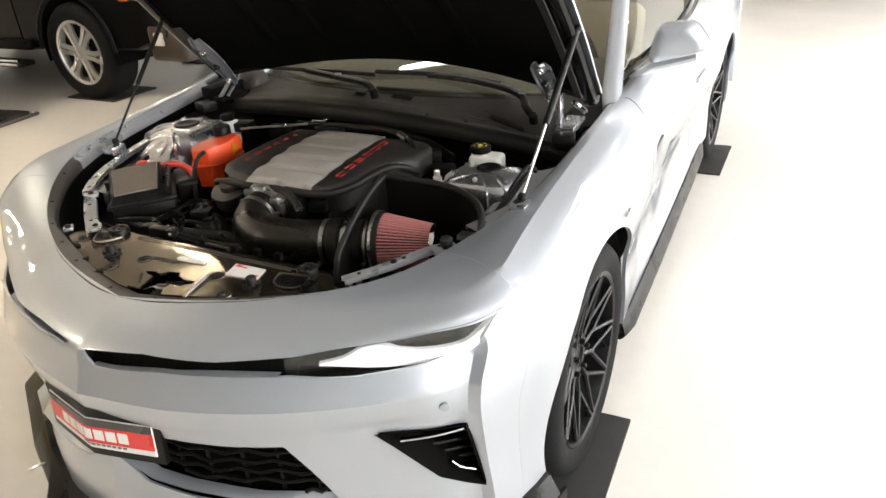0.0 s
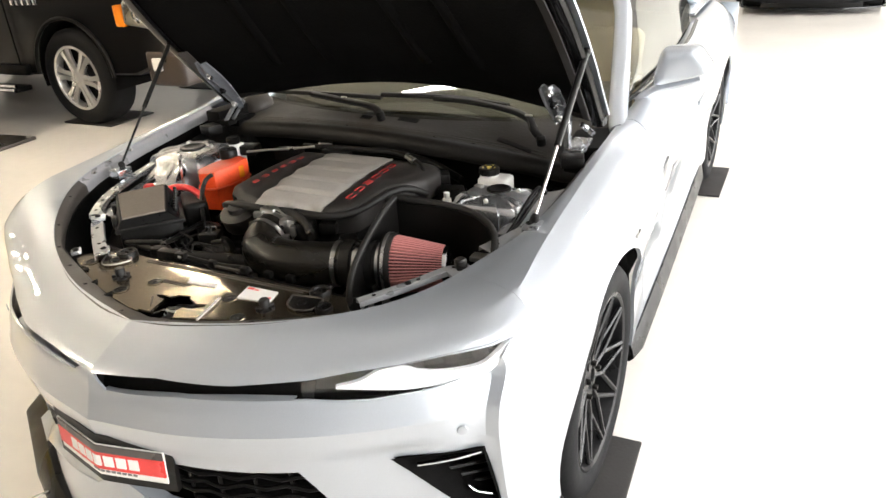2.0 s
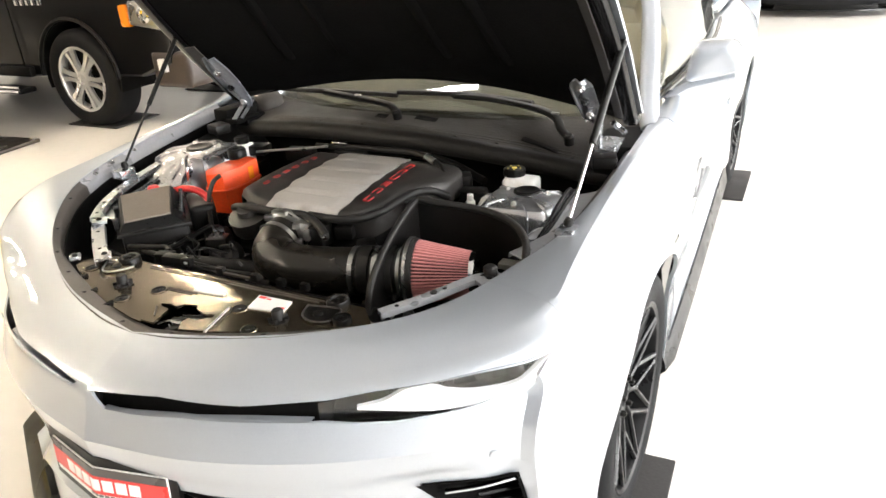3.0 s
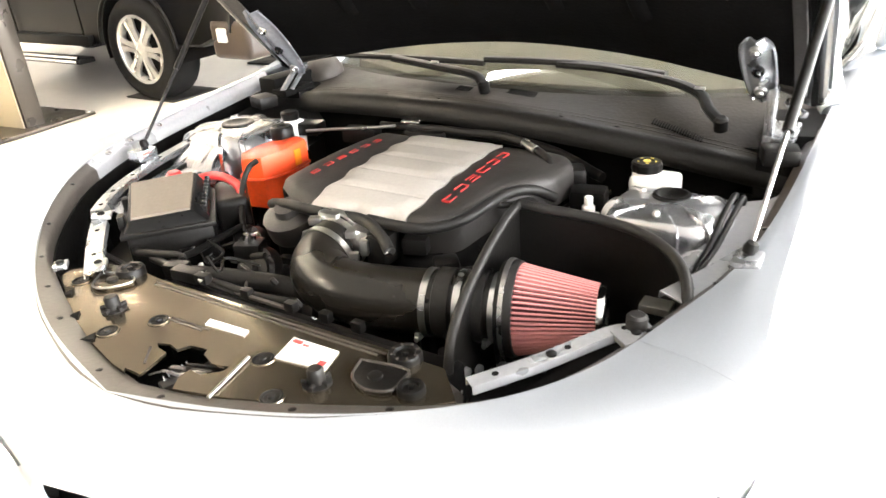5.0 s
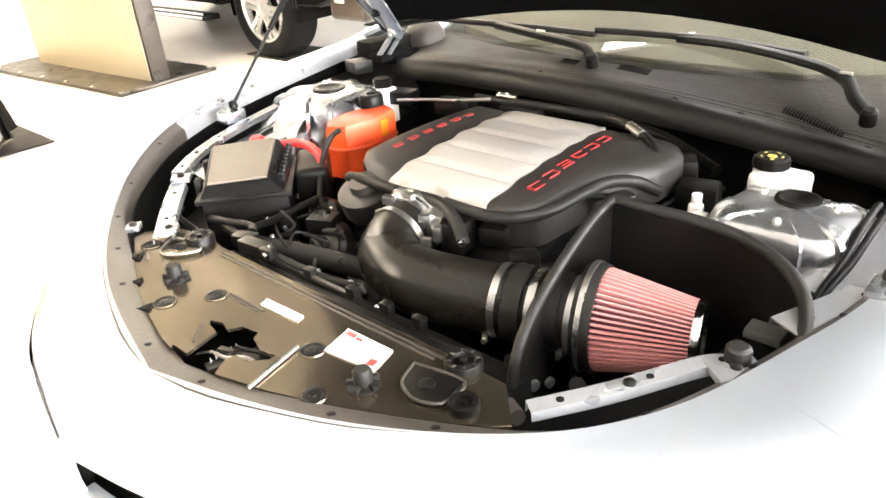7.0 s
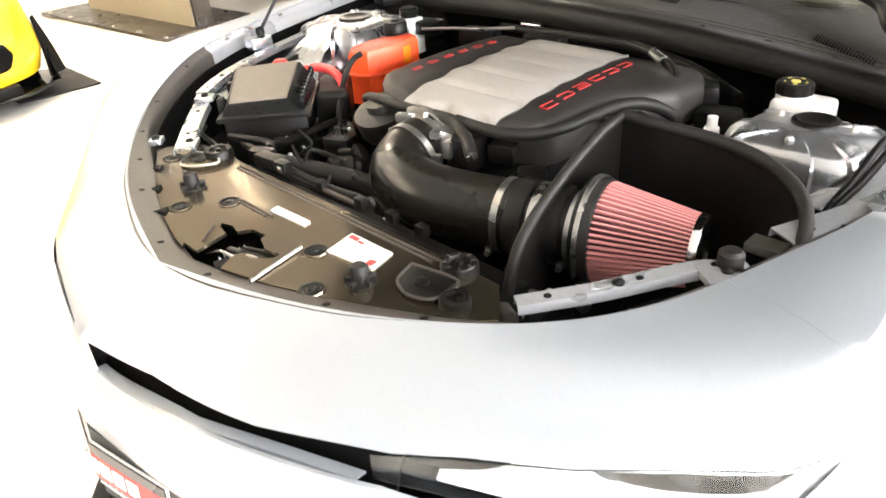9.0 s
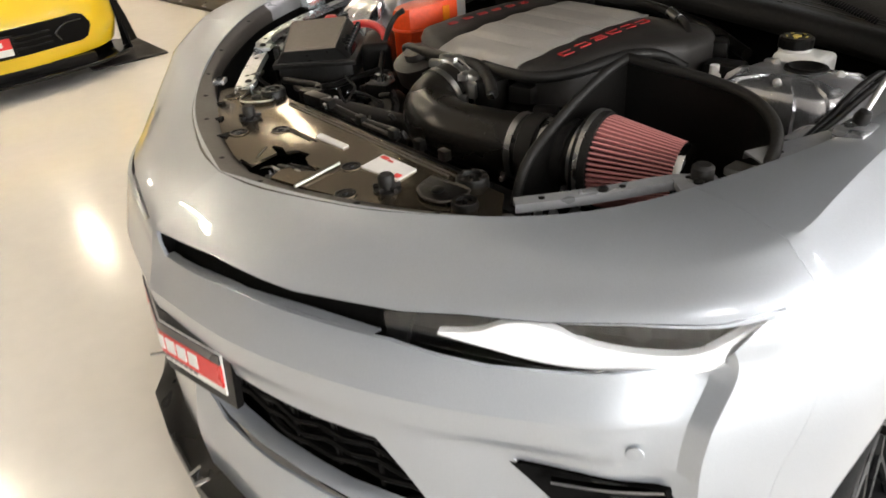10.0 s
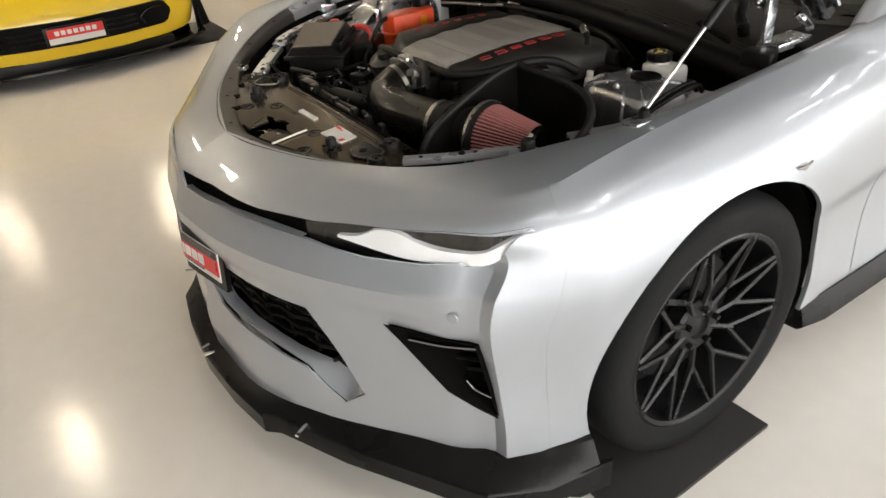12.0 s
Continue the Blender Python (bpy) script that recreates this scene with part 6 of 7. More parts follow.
    # ends, clips and plugs
    for name, m, c, s, a in (("plug", M_BLACK, (-.20, -.465, .805), (.07, .028, .024), .1), ("plug", M_BLACK, (-.25, -.452, .80), (.05, .03, .026), .3), ("plug", M_BLACK, (-.155, -.468, .808), (.03, .02, .02), .1),
                            ("plug", M_BLACK, (.30, -.03, .855), (.05, .035, .03), 1.1), ("plug", M_BLACK, (-.225, -.285, .775), (.06, .05, .035), .4), ("plug", M_BLACK, (.16, -.205, .83), (.05, .06, .035), .3),
                            ("plug", M_BLACK, (.24, -.235, .80), (.05, .045, .05), .7), ("plug", M_BLACK, (-.31, .235, .868), (.10, .05, .04), .2), ("plug", M_BLACK, (-.12, .255, .878), (.11, .03, .025), .05),
                            ("plug", M_BLACK, (-.50, .235, .868), (.08, .06, .035), .2), ("plug", M_BLACK, (.30, .22, .83), (.06, .06, .06), .5), ("plug", M_BLACK, (.36, .17, .80), (.08, .06, .07), .2)):
        bm = bmesh.new()
        add_box(bm, c, s, rot=Matrix.Rotation(a, 4, "Z"), bevel=min(s) * .22)
        part(name, bm, m, car)
    for c, d, l in (((.213, .217, .889), (.72, -.6, -.08), .036), ((-.165, .262, .906), (1, .05, 0), .055), ((.15, -.287, .848), (.5, -.7, -.5), .025), ((-.155, -.462, .812), (1, -.2, -.2), .012), ((-.15, -.475, .806), (1, -.2, -.2), .012), ((-.228, -.29, .80), (.2, .1, 1), .02), ((-.21, -.285, .80), (.2, .1, 1), .02)):
        bm = bmesh.new()
        d = Vector(d).normalized()
        add_rod(bm, Vector(c) - d * l / 2, Vector(c) + d * l / 2, .0065, n=12)
        part("pipe_ferrule", bm, M_CHROME, car, "bright metal ferrule")
    rnd = random.Random(9)
    # small bolt heads, clips and thin wires
    for i in range(46):
        if i % 2:
            x, y, z = rnd.uniform(.27, .44), rnd.uniform(-.08, .30), rnd.uniform(.74, .82)
        else:
            x, y, z = rnd.uniform(-.34, .24), rnd.uniform(-.43, -.24), rnd.uniform(.71, .79)
        bm = bmesh.new()
        add_turned(bm, [(.006, -.012), (.006, .003), (.004, .005), (.001, .005)], (x, y, z), (rnd.uniform(-.5, .5), -.4, 1), 6)
        part("bay_bolt", bm, (M_STEEL, M_ZINC, M_COVERDARK)[i % 3], car)
    for i in range(14):
        x, y = (rnd.uniform(.28, .42), rnd.uniform(-.05, .28)) if i % 2 else (rnd.uniform(-.33, -.02), rnd.uniform(-.42, -.27))
        p = [Vector((x, y, rnd.uniform(.72, .78)))]
        for k in range(3):
            p.append(p[-1] + Vector((rnd.uniform(-.06, .06), rnd.uniform(-.05, .05), rnd.uniform(-.015, .03))))
        bm = bmesh.new()
        add_hose(bm, p, rnd.uniform(.0025, .0045), 6, 5)
        part("thin_wire", bm, (M_BLACK, M_RUBBER, M_SEAL)[i % 3], car)
    rnd = random.Random(4)
    for i in range(40):
        x, y = rnd.uniform(-.5, .5), rnd.uniform(-.40, .36)
        if -.25 < x < .27 and -.24 < y < .28:
            continue
        bm = bmesh.new()
        if i % 2:
            add_box(bm, (x, y, rnd.uniform(.62, .76)), (rnd.uniform(.02, .06), rnd.uniform(.02, .06), rnd.uniform(.03, .1)), rot=Matrix.Rotation(rnd.uniform(0, 3), 4, "Z"), bevel=.005)
        else:
            add_rod(bm, (x, y, rnd.uniform(.6, .66)), (x + rnd.uniform(-.06, .06), y + rnd.uniform(-.06, .06), rnd.uniform(.70, .78)), rnd.uniform(.006, .016), n=10)
        part("bay_fitting", bm, (M_BLACK, M_COVERDARK, M_BLACK_MATT, M_BLACK)[i % 4], car)


build_hoses()


def seal_point(x, d=0.0):
    return Vector((x, .345 + .12 * x * x + d, .912 - .045 * x - .12 * x * x))


def build_cowl():
    xs = [-.74 + 1.48 * i / 20 for i in range(21)]
    bm = bmesh.new()
    rows = []
    for x in xs:
        a = seal_point(x)
        f = .50 + .16 * (x / .74) ** 2
        rows.append([a + Vector((0, 0, .012)), a + Vector((0, .05, .024)), Vector((x, (a.y + f) / 2 + .02, (a.z + .945) / 2 + .010)), Vector((x, f + .015, .949 - .006 * (x / .74) ** 2))])
    add_shell(bm, surface(rows, 2, 4), -.005)
    cw = part("cowl_panel", bm, M_COWL, car, "dark grey plastic cowl under the windscreen")
    bm = bmesh.new()
    rows = [[seal_point(x, -.006) + Vector((0, 0, -.022)), seal_point(x, -.014) + Vector((0, 0, -.008)), seal_point(x, -.004) + Vector((0, 0, .014)), seal_point(x, .02) + Vector((0, 0, .018))] for x in xs]
    add_shell(bm, surface(rows, 2, 3), -.01)
    part("cowl_seal", bm, M_RUBBER, cw, "black rubber bulkhead seal")
    def cowl_z(x, y):
        a, f = seal_point(x), .50 + .16 * (x / .74) ** 2
        ys = [a.y, a.y + .05, (a.y + f) / 2 + .02, f + .015]
        return interp(y, ys, [a.z + .012, a.z + .024, (a.z + .945) / 2 + .010, .949 - .006 * (x / .74) ** 2])

    for cx, y, n in ((.055, .475, 14), (.475, .440, 20), (-.12, .470, 8)):
        for i in range(n):
            x = cx + .0062 * (i - n / 2)
            yy = y - .12 * (x - cx)
            bm = bmesh.new()
            add_box(bm, (x, yy, cowl_z(x, yy) + .004), (.003, .030, .005), rot=Matrix.Rotation(.2, 4, "X"))
            part("vent_slat", bm, M_BLACK_MATT, cw, smooth=0)
    # paler bead paints the lit line along the seal's top edge
    bm = bmesh.new()
    add_hose(bm, [seal_point(x, .004) + Vector((0, 0, .020)) for x in xs[::2]], .0065, 8, 4)
    part("seal_lit_edge", bm, M_SEAL, cw, "paler bead painting the lit top edge of the seal")
    for d in (.045, .058):
        bm = bmesh.new()
        add_hose(bm, [Vector((x, seal_point(x).y + d, cowl_z(x, seal_point(x).y + d) + .003)) for x in xs[1:-1:2]], .0032, 6, 4)
        part("cowl_ridge", bm, M_COWL, cw)
    # black slab painting the shade of a pressed recess, and clips
    bm = bmesh.new()
    add_slab(bm, [(.375, .405), (.50, .378), (.512, .405), (.385, .432)], .86, lambda x, y: cowl_z(x, y) + .005, .003)
    part("recess_shade", bm, M_BLACK, cw)
    for x in (-.52, -.33, -.15, .2, .34, .58):
        yy = seal_point(x).y + .03
        bm = bmesh.new()
        add_turned(bm, [(.009, 0), (.009, .004), (.005, .006), (.001, .006)], (x, yy, cowl_z(x, yy)), (0, -.2, 1), 14)
        part("cowl_clip", bm, M_BLACK_GLOSS, cw)
    # wiper arms lying on the cowl
    for arm, blade in (([(-.05, .45, .968), (-.10, .485, .985), (-.25, .525, .992), (-.42, .56, 1.0)], [(-.12, .585, .995), (-.3, .575, 1.0), (-.5, .575, 1.0), (-.70, .62, .99)]),
                       ([(.570, .420, .932), (.535, .450, .950), (.50, .500, .972), (.42, .545, .985), (.25, .585, .998), (.10, .60, 1.0)], [(.40, .57, .995), (.22, .60, 1.002), (.05, .60, 1.005), (-.12, .59, 1.005)])):
        bm = bmesh.new()
        add_hose(bm, arm, .0155, 8, 6, squash=.7)
        w = part("wiper", bm, M_BLACK, car, "black windscreen wiper arm")
        bm = bmesh.new()
        add_hose(bm, blade, .012, 8, 6, squash=.8)
        part("wiper_blade", bm, M_RUBBER, w)
        bm = bmesh.new()
        add_turned(bm, [(.016, -.02), (.016, .006), (.010, .012), (.001, .012)], arm[0], (0, -.3, 1), 20)
        part("wiper_pivot", bm, M_BLACK, w)
        bm = bmesh.new()
        q = Vector(arm[2])
        add_rod(bm, q + Vector((-.012, .0, .012)), q + Vector((.012, .0, .012)), .004, n=8)
        part("wiper_clip", bm, M_STEEL, w)


build_cowl()


def build_hood_gear():
    for s in (1, -1):
        # gas strut: dark cylinder above, bright rod below; left rod's dark reflection is painted
        a, b = (Vector((.738, -.118, .893)), Vector((.765, .235, 1.245))) if s > 0 else (Vector((-.737, -.130, .905)), Vector((-.736, .222, 1.285)))
        mid = a.lerp(b, .42)
        bm = bmesh.new()
        add_rod(bm, mid, b, .0095 if s > 0 else .0075, n=14)
        st = part("gas_strut", bm, M_BLACK, car, "black gas strut holding the hood")
        bm = bmesh.new()
        add_rod(bm, a, mid, .0040, n=12)
        part("strut_rod", bm, M_STEEL if s > 0 else M_RIM, st, "bright strut rod" if s > 0 else "strut rod, coloured dark for its dim reflection")
        for p in (a, b):
            bm = bmesh.new()
            add_turned(bm, [(.004, -.014), (.011, -.008), (.012, 0), (.009, .010), (.001, .013)], p, (s * .3, 0, 1), 14)
            part("ball_socket", bm, M_BLACK, st)
        bm = bmesh.new()
        add_box(bm, a + Vector((0, -.01, -.025)), (.045, .06, .03), bevel=.006)
        part("strut_foot", bm, M_ZINC, st)
        # hinge: leg up from the body and a pressed plate under the hood
        bm = bmesh.new()
        if s > 0:
            add_box(bm, (.674, .358, .955), (.012, .020, .15), rot=Matrix.Rotation(.04, 4, "X"), bevel=.003)
            add_box(bm, (.684, .350, .985), (.010, .034, .10), bevel=.003)
        else:
            add_rod(bm, (-.705, .345, .918), (-.628, .362, 1.012), .0075, n=10)
            add_rod(bm, (-.685, .372, .925), (-.605, .372, 1.010), .0060, n=10)
        hg = part("hood_hinge", bm, M_ZINC if s > 0 else M_BRACKET, car, "bright stamped hood hinge")
        spine = [((.657, .372, 1.005), .018), ((.655, .350, 1.04), .027), ((.652, .31, 1.085), .031), ((.650, .27, 1.13), .029), ((.650, .255, 1.147), .016)] if s > 0 else \
                [((-.625, .368, .992), .014), ((-.620, .345, 1.02), .029), ((-.612, .29, 1.08), .043), ((-.606, .235, 1.14), .045), ((-.600, .19, 1.19), .026)]
        rows = []
        for p, w in spine:
            c = Vector(p)
            rows.append([c + Vector((q * w, -.010 * (1 - abs(q)) - (.006 if abs(q) == 1 else 0), -.008 * (1 - abs(q)) - (.006 if abs(q) == 1 else 0))) for q in (-1, -.85, -.4, 0, .4, .85, 1)])
        bm = bmesh.new()
        add_shell(bm, surface(rows, 4, 3), -.004)
        pt = part("hinge_plate", bm, M_ZINC if s > 0 else M_HINGE, hg, "bright pressed hinge plate")
        for f in (.22, .5, .76):
            k = f * (len(spine) - 1)
            i = int(k)
            c = Vector(spine[i][0]).lerp(Vector(spine[i + 1][0]), k - i) + Vector((0, -.013, -.011))
            bm = bmesh.new()
            add_turned(bm, [(.013, -.004), (.012, .003), (.007, .004), (.006, .010), (.001, .010)], c, (0, -.72, -.66), 12)
            part("hinge_bolt", bm, M_STEEL if f != .5 else M_BLACK_GLOSS, pt)
        bm = bmesh.new()
        add_box(bm, (s * .70, .40, .925), (.06, .13, .02), bevel=.005)
        part("hinge_foot", bm, M_ZINC if s > 0 else M_BLACK_MATT, hg)
        bm = bmesh.new()
        add_hose(bm, [(s * .735, .44, .955), (s * .715, .45, .965), (s * .70, .43, .985)], .009, 8, 4)
        part("hinge_link", bm, M_ZINC if s > 0 else M_BLACK, hg)
        bm = bmesh.new()
        add_box(bm, (s * .715, .285, .915), (.07, .06, .035), rot=Matrix.Rotation(.3 * s, 4, "Z"), bevel=.008)
        part("cowl_end_cap", bm, M_BLACK, car)
        if s < 0:
            # black block behind the hinge and the rounded shroud at the cowl's end
            bm = bmesh.new()
            add_box(bm, (-.752, .435, .935), (.075, .17, .06), rot=Matrix.Rotation(-.1, 4, "Z"), bevel=.008)
            part("hinge_cover", bm, M_BLACK_MATT, car, "black plastic block beside the hinge")
            bm = bmesh.new()
            add_turned(bm, [(.060, -.06), (.064, -.02), (.062, .012), (.050, .034), (.028, .046), (.001, .050)], (-.705, .56, .945), (.15, -.25, 1), 28)
            part("cowl_shroud", bm, M_SEAL, car, "rounded grey-brown cowl shroud")
        # body corner below the hinge
        bm = bmesh.new()
        add_slab(bm, [(s * .765, .40), (s * .775, .62), (s * .72, .72), (s * .64, .60), (s * .66, .38)], .78, .925, .01)
        part("cowl_corner", bm, M_BLACK_MATT, car)


build_hood_gear()

# ---------------------------------------------------------------- round the coupe


def build_mats():
    for x, y, r in ((.768, -.085, 2), (.72, 2.745, 0), (-.76, -.06, -1), (-.74, 2.76, 1), (-4.775, 2.985, 0), (-8.3, 2.985, 1), (-4.775, 4.5, 0), (-4.40, .25, 0)):
        bm = bmesh.new()
        add_box(bm, (0, 0, .007), (.47, .52, .014), bevel=.004)
        w = 1.4 if x < -4 else 1.0
        ob = part("floor_mat", bm, M_MAT)
        ob.matrix_world = pose(x, y, 0, 0, 0, r) @ Matrix.Diagonal((w, 1.0, 1.0, 1.0))
        tagged(ob, "black rubber mat under a tyre on the floor", "mat", "mats under the tyres")


build_mats()


def build_totem():
    t = thing("display_stand", "champagne metal display panel on a bolted dark base plate", "stand")
    m = pose(-4.74, 1.30, 0, 0, 0, 5)
    bm = bmesh.new()
    add_box(bm, m @ V(-1.15, .46, .018), (2.3, .92, .028), rot=Matrix.Rotation(radians(5), 4, "Z"), bevel=.004)
    part("base_plate", bm, M_TOTEMSIDE, t, "dark bronze base plate")
    bm = bmesh.new()
    add_box(bm, m @ V(-1.06, .36, 1.13), (1.86, .012, 2.2), rot=Matrix.Rotation(radians(5), 4, "Z"), bevel=.002)
    part("front_panel", bm, M_TOTEM, t, "champagne brushed metal front panel")
    bm = bmesh.new()
    add_box(bm, m @ V(-1.06, .45, 1.13), (1.90, .16, 2.22), rot=Matrix.Rotation(radians(5), 4, "Z"), bevel=.004)
    part("side_frame", bm, M_TOTEMSIDE, t, "dark bronze frame")
    for i in range(6):
        bm = bmesh.new()
        add_turned(bm, [(.022, 0), (.022, .008), (.014, .014), (.001, .015)], m @ V(-.04 - .42 * i, .03, .03), (0, 0, 1), 16)
        part("base_bolt", bm, M_STEEL, t, "bright bolt head")
    bm = bmesh.new()
    add_turned(bm, [(.022, 0), (.022, .008), (.014, .014), (.001, .015)], m @ V(-.04, .88, .03), (0, 0, 1), 16)
    part("base_bolt", bm, M_STEEL, t, "bright bolt head")


build_totem()


def build_pickup():
    t = thing("pickup_truck", "black pickup truck with bright alloy wheels and chrome side step", "truck")
    y0, w = 2.72, 2.0
    # side profile in x and z, extruded across
    prof = [(-3.55, .62), (-3.50, .80), (-3.52, 1.05), (-3.62, 1.16), (-4.5, 1.24), (-5.25, 1.27), (-9.2, 1.30), (-9.25, .62), (-8.9, .52), (-5.4, .46), (-3.9, .50)]
    bm = bmesh.new()
    rings = []
    for yy, k in ((y0 + .03, .97), (y0, .995), (y0 + .02, 1.0), (y0 + w - .02, 1.0), (y0 + w, .995), (y0 + w - .03, .97)):
        rings.append([(-6.4 + (x + 6.4) * k, yy if i else yy, .85 + (z - .85) * k) for i, (x, z) in enumerate(prof)])
    add_rings(bm, rings)
    body = part("body", bm, M_BLACKPAINT, t, "black painted lower body", smooth=30)
    cs = []
    for x in (-4.74, -8.3):
        for yy in (y0 - .2, y0 + w - .35):
            c = bmesh.new()
            add_turned(c, [(.50, 0), (.50, .55)], (x, yy, .47), (0, 1, 0), 40)
            cs.append(c)
    cut(body, cs)
    bm = bmesh.new()
    cab = [(-5.15, 1.26), (-5.75, 1.82), (-6.1, 1.90), (-7.5, 1.90), (-7.75, 1.80), (-7.85, 1.28)]
    rings = []
    for yy, k in ((y0 + .10, .96), (y0 + .16, 1.0), (y0 + w - .16, 1.0), (y0 + w - .10, .96)):
        rings.append([(-6.5 + (x + 6.5) * k, yy + ((z - 1.26) * .12 if yy < 3.7 else -(z - 1.26) * .12), 1.26 + (z - 1.26) * k) for x, z in cab])
    add_rings(bm, rings)
    part("cab", bm, M_BLACKPAINT, t, "black cab", smooth=30)
    for xa, xb in ((-6.55, -5.55), (-7.6, -6.65)):
        bm = bmesh.new()
        rows = [[Vector((x, y0 + .085 + (z - 1.26) * .12, z)) for z in (1.33, 1.55, 1.76)] for x in (xa, (xa + xb) / 2, xb - (.22 if xb > -6 else 0))]
        add_shell(bm, rows, .004)
        part("side_window", bm, M_DARKGLASS, t)
    # door seams and lower cladding
    for x in (-5.5, -6.6, -7.7):
        bm = bmesh.new()
        add_box(bm, (x, y0 + .003, .86), (.008, .012, .72))
        part("door_seam", bm, M_BLACK_MATT, t, smooth=0)
    bm = bmesh.new()
    add_box(bm, (-6.6, y0 + .02, .50), (2.4, .10, .10), bevel=.02)
    part("sill", bm, M_BLACK, t)
    # side step with chrome strips
    bm = bmesh.new()
    add_box(bm, (-6.7, y0 - .10, .345), (2.62, .17, .05), bevel=.015)
    st = part("side_step", bm, M_BLACK, t, "black running board")
    for yy, z in ((y0 - .190, .345), (y0 - .172, .382)):
        bm = bmesh.new()
        add_hose(bm, [(-8.0, yy, z), (-6.7, yy, z), (-5.4, yy, z)], .015, 8, 3)
        part("chrome_strip", bm, M_CHROME, st, "chrome strip")
    # front: bumper, lamps, grille
    bm = bmesh.new()
    add_box(bm, (-3.60, y0 + 1.0, .56), (.42, 1.98, .30), bevel=.05, seg=3)
    bp = part("front_bumper", bm, M_BROWNPL, t, "dark brown-black plastic bumper")
    for yy in (y0 + .02, y0 + 1.98):
        bm = bmesh.new()
        add_box(bm, (-3.66, yy - .008 if yy < 3 else yy + .008, .60), (.10, .05, .11), bevel=.015)
        part("fog_lamp", bm, M_WHITE, bp, "pale fog lamp")
        bm = bmesh.new()
        add_box(bm, (-3.70, yy + (.05 if yy < 3 else -.05), 1.0), (.46, .18, .20), rot=Matrix.Rotation(.12, 4, "Y"), bevel=.04, seg=3)
        hl = part("headlight", bm, M_STEEL, t, "bright headlight cluster")
        bm = bmesh.new()
        add_box(bm, (-3.98, yy + (.012 if yy < 3 else -.012), 1.0), (.10, .10, .18), bevel=.02)
        part("side_marker", bm, M_AMBER, hl, "amber side marker")
        bm = bmesh.new()
        add_turned(bm, [(.07, 0), (.075, .02), (.05, .03), (.045, .01), (.001, .0)], (-3.72, yy - .035 if yy < 3 else yy + .035, 1.02), (0, -1 if yy < 3 else 1, 0), 24)
        part("lamp_bowl", bm, M_CHROME, hl)
    bm = bmesh.new()
    add_box(bm, (-3.50, y0 + 1.0, .93), (.05, 1.3, .34), bevel=.02)
    gr = part("grille", bm, M_BLACK_GLOSS, t, "black front grille")
    for i in range(5):
        bm = bmesh.new()
        add_box(bm, (-3.47, y0 + 1.0, .80 + .065 * i), (.02, 1.26, .016), bevel=.004)
        part("grille_bar", bm, M_CHROME, gr)
    for i, (x, z) in enumerate(((-5.02, 1.12), (-5.10, 1.12), (-5.18, 1.12), (-5.26, 1.12), (-5.34, 1.12))):
        bm = bmesh.new()
        add_box(bm, (x, y0 - .004, z), (.05, .012, .045), bevel=.004)
        part("badge_bar", bm, M_CHROME, t)
    # arch lips and wheels
    tb = bmesh.new()
    add_turned(tb, [(.27, .0), (.29, .02), (.34, .03), (.39, .015), (.415, -.02), (.42, -.06), (.42, -.20), (.41, -.25), (.36, -.28), (.28, -.28)], (0, 0, 0), (0, -1, 0), 48, cap=False)
    rb = bmesh.new()
    add_turned(rb, [(.275, -.005), (.280, .014), (.256, .016), (.243, -.02), (.24, -.22)], (0, 0, 0), (0, -1, 0), 48, cap=False)
    for i in range(6):
        a = 1.047198 * i + .2
        e, n = Vector((math.cos(a), 0, math.sin(a))), Vector((-math.sin(a), 0, math.cos(a)))
        for side in (-1, 1):
            quad = [(.05, side * .003), (.05, side * .042), (.17, side * .044), (.266, side * .074), (.266, side * .020), (.17, side * .006)]
            front = [rb.verts.new(e * r + n * o + Vector((0, -.010 + (.018 if r < .1 else 0) * 0 + .012 * abs(o) / .09, 0))) for r, o in quad]
            back = [rb.verts.new(e * r + n * o * .92 + Vector((0, .022, 0))) for r, o in quad]
            fs = [rb.faces.new(front), rb.faces.new(list(reversed(back)))]
            for q in range(6):
                fs.append(rb.faces.new((front[q], back[q], back[(q + 1) % 6], front[(q + 1) % 6])))
    add_turned(rb, [(.085, -.06), (.08, .0), (.06, .012), (.04, .012), (.038, .004), (.001, .004)], (0, 0, 0), (0, -1, 0), 28)
    bb = bmesh.new()
    add_turned(bb, [(.236, -.045), (.236, -.20), (.001, -.20)], (0, 0, 0), (0, -1, 0), 40)
    first = None
    for x, yy, rz in ((-4.74, y0 + .02, 0), (-8.3, y0 + .02, 0), (-4.74, y0 + w - .02, 180), (-8.3, y0 + w - .02, 180)):
        mm = pose(x, yy, .445, 0, 20, rz) @ Matrix.Scale(1.06, 4)
        if first is None:
            wh = part("wheel", bb, M_LINER, t)
            ty = part("tyre", tb, M_TYRE, wh, "chunky black tyre")
            ri = part("rim", rb, M_ALLOY, wh, "bright polished alloy rim with split spokes")
            first = (wh, ty, ri)
            wh.matrix_basis = mm
        else:
            wh = like("wheel", first[0], t, mm)
            like("tyre", first[1], wh, None, "chunky black tyre")
            like("rim", first[2], wh, None, "bright polished alloy rim with split spokes")
        bm = bmesh.new()
        s = 1 if rz == 0 else -1
        rows = []
        for i in range(21):
            a = math.pi * (-.08 + 1.16 * i / 20)
            rows.append([Vector((x + .49 * math.cos(a), yy + s * d, .47 + .49 * math.sin(a))) for d in (.0, .25, .5)])
        add_shell(bm, rows, .006 * s)
        part("wheel_arch_liner", bm, M_BLACK_MATT, t)
        bm = bmesh.new()
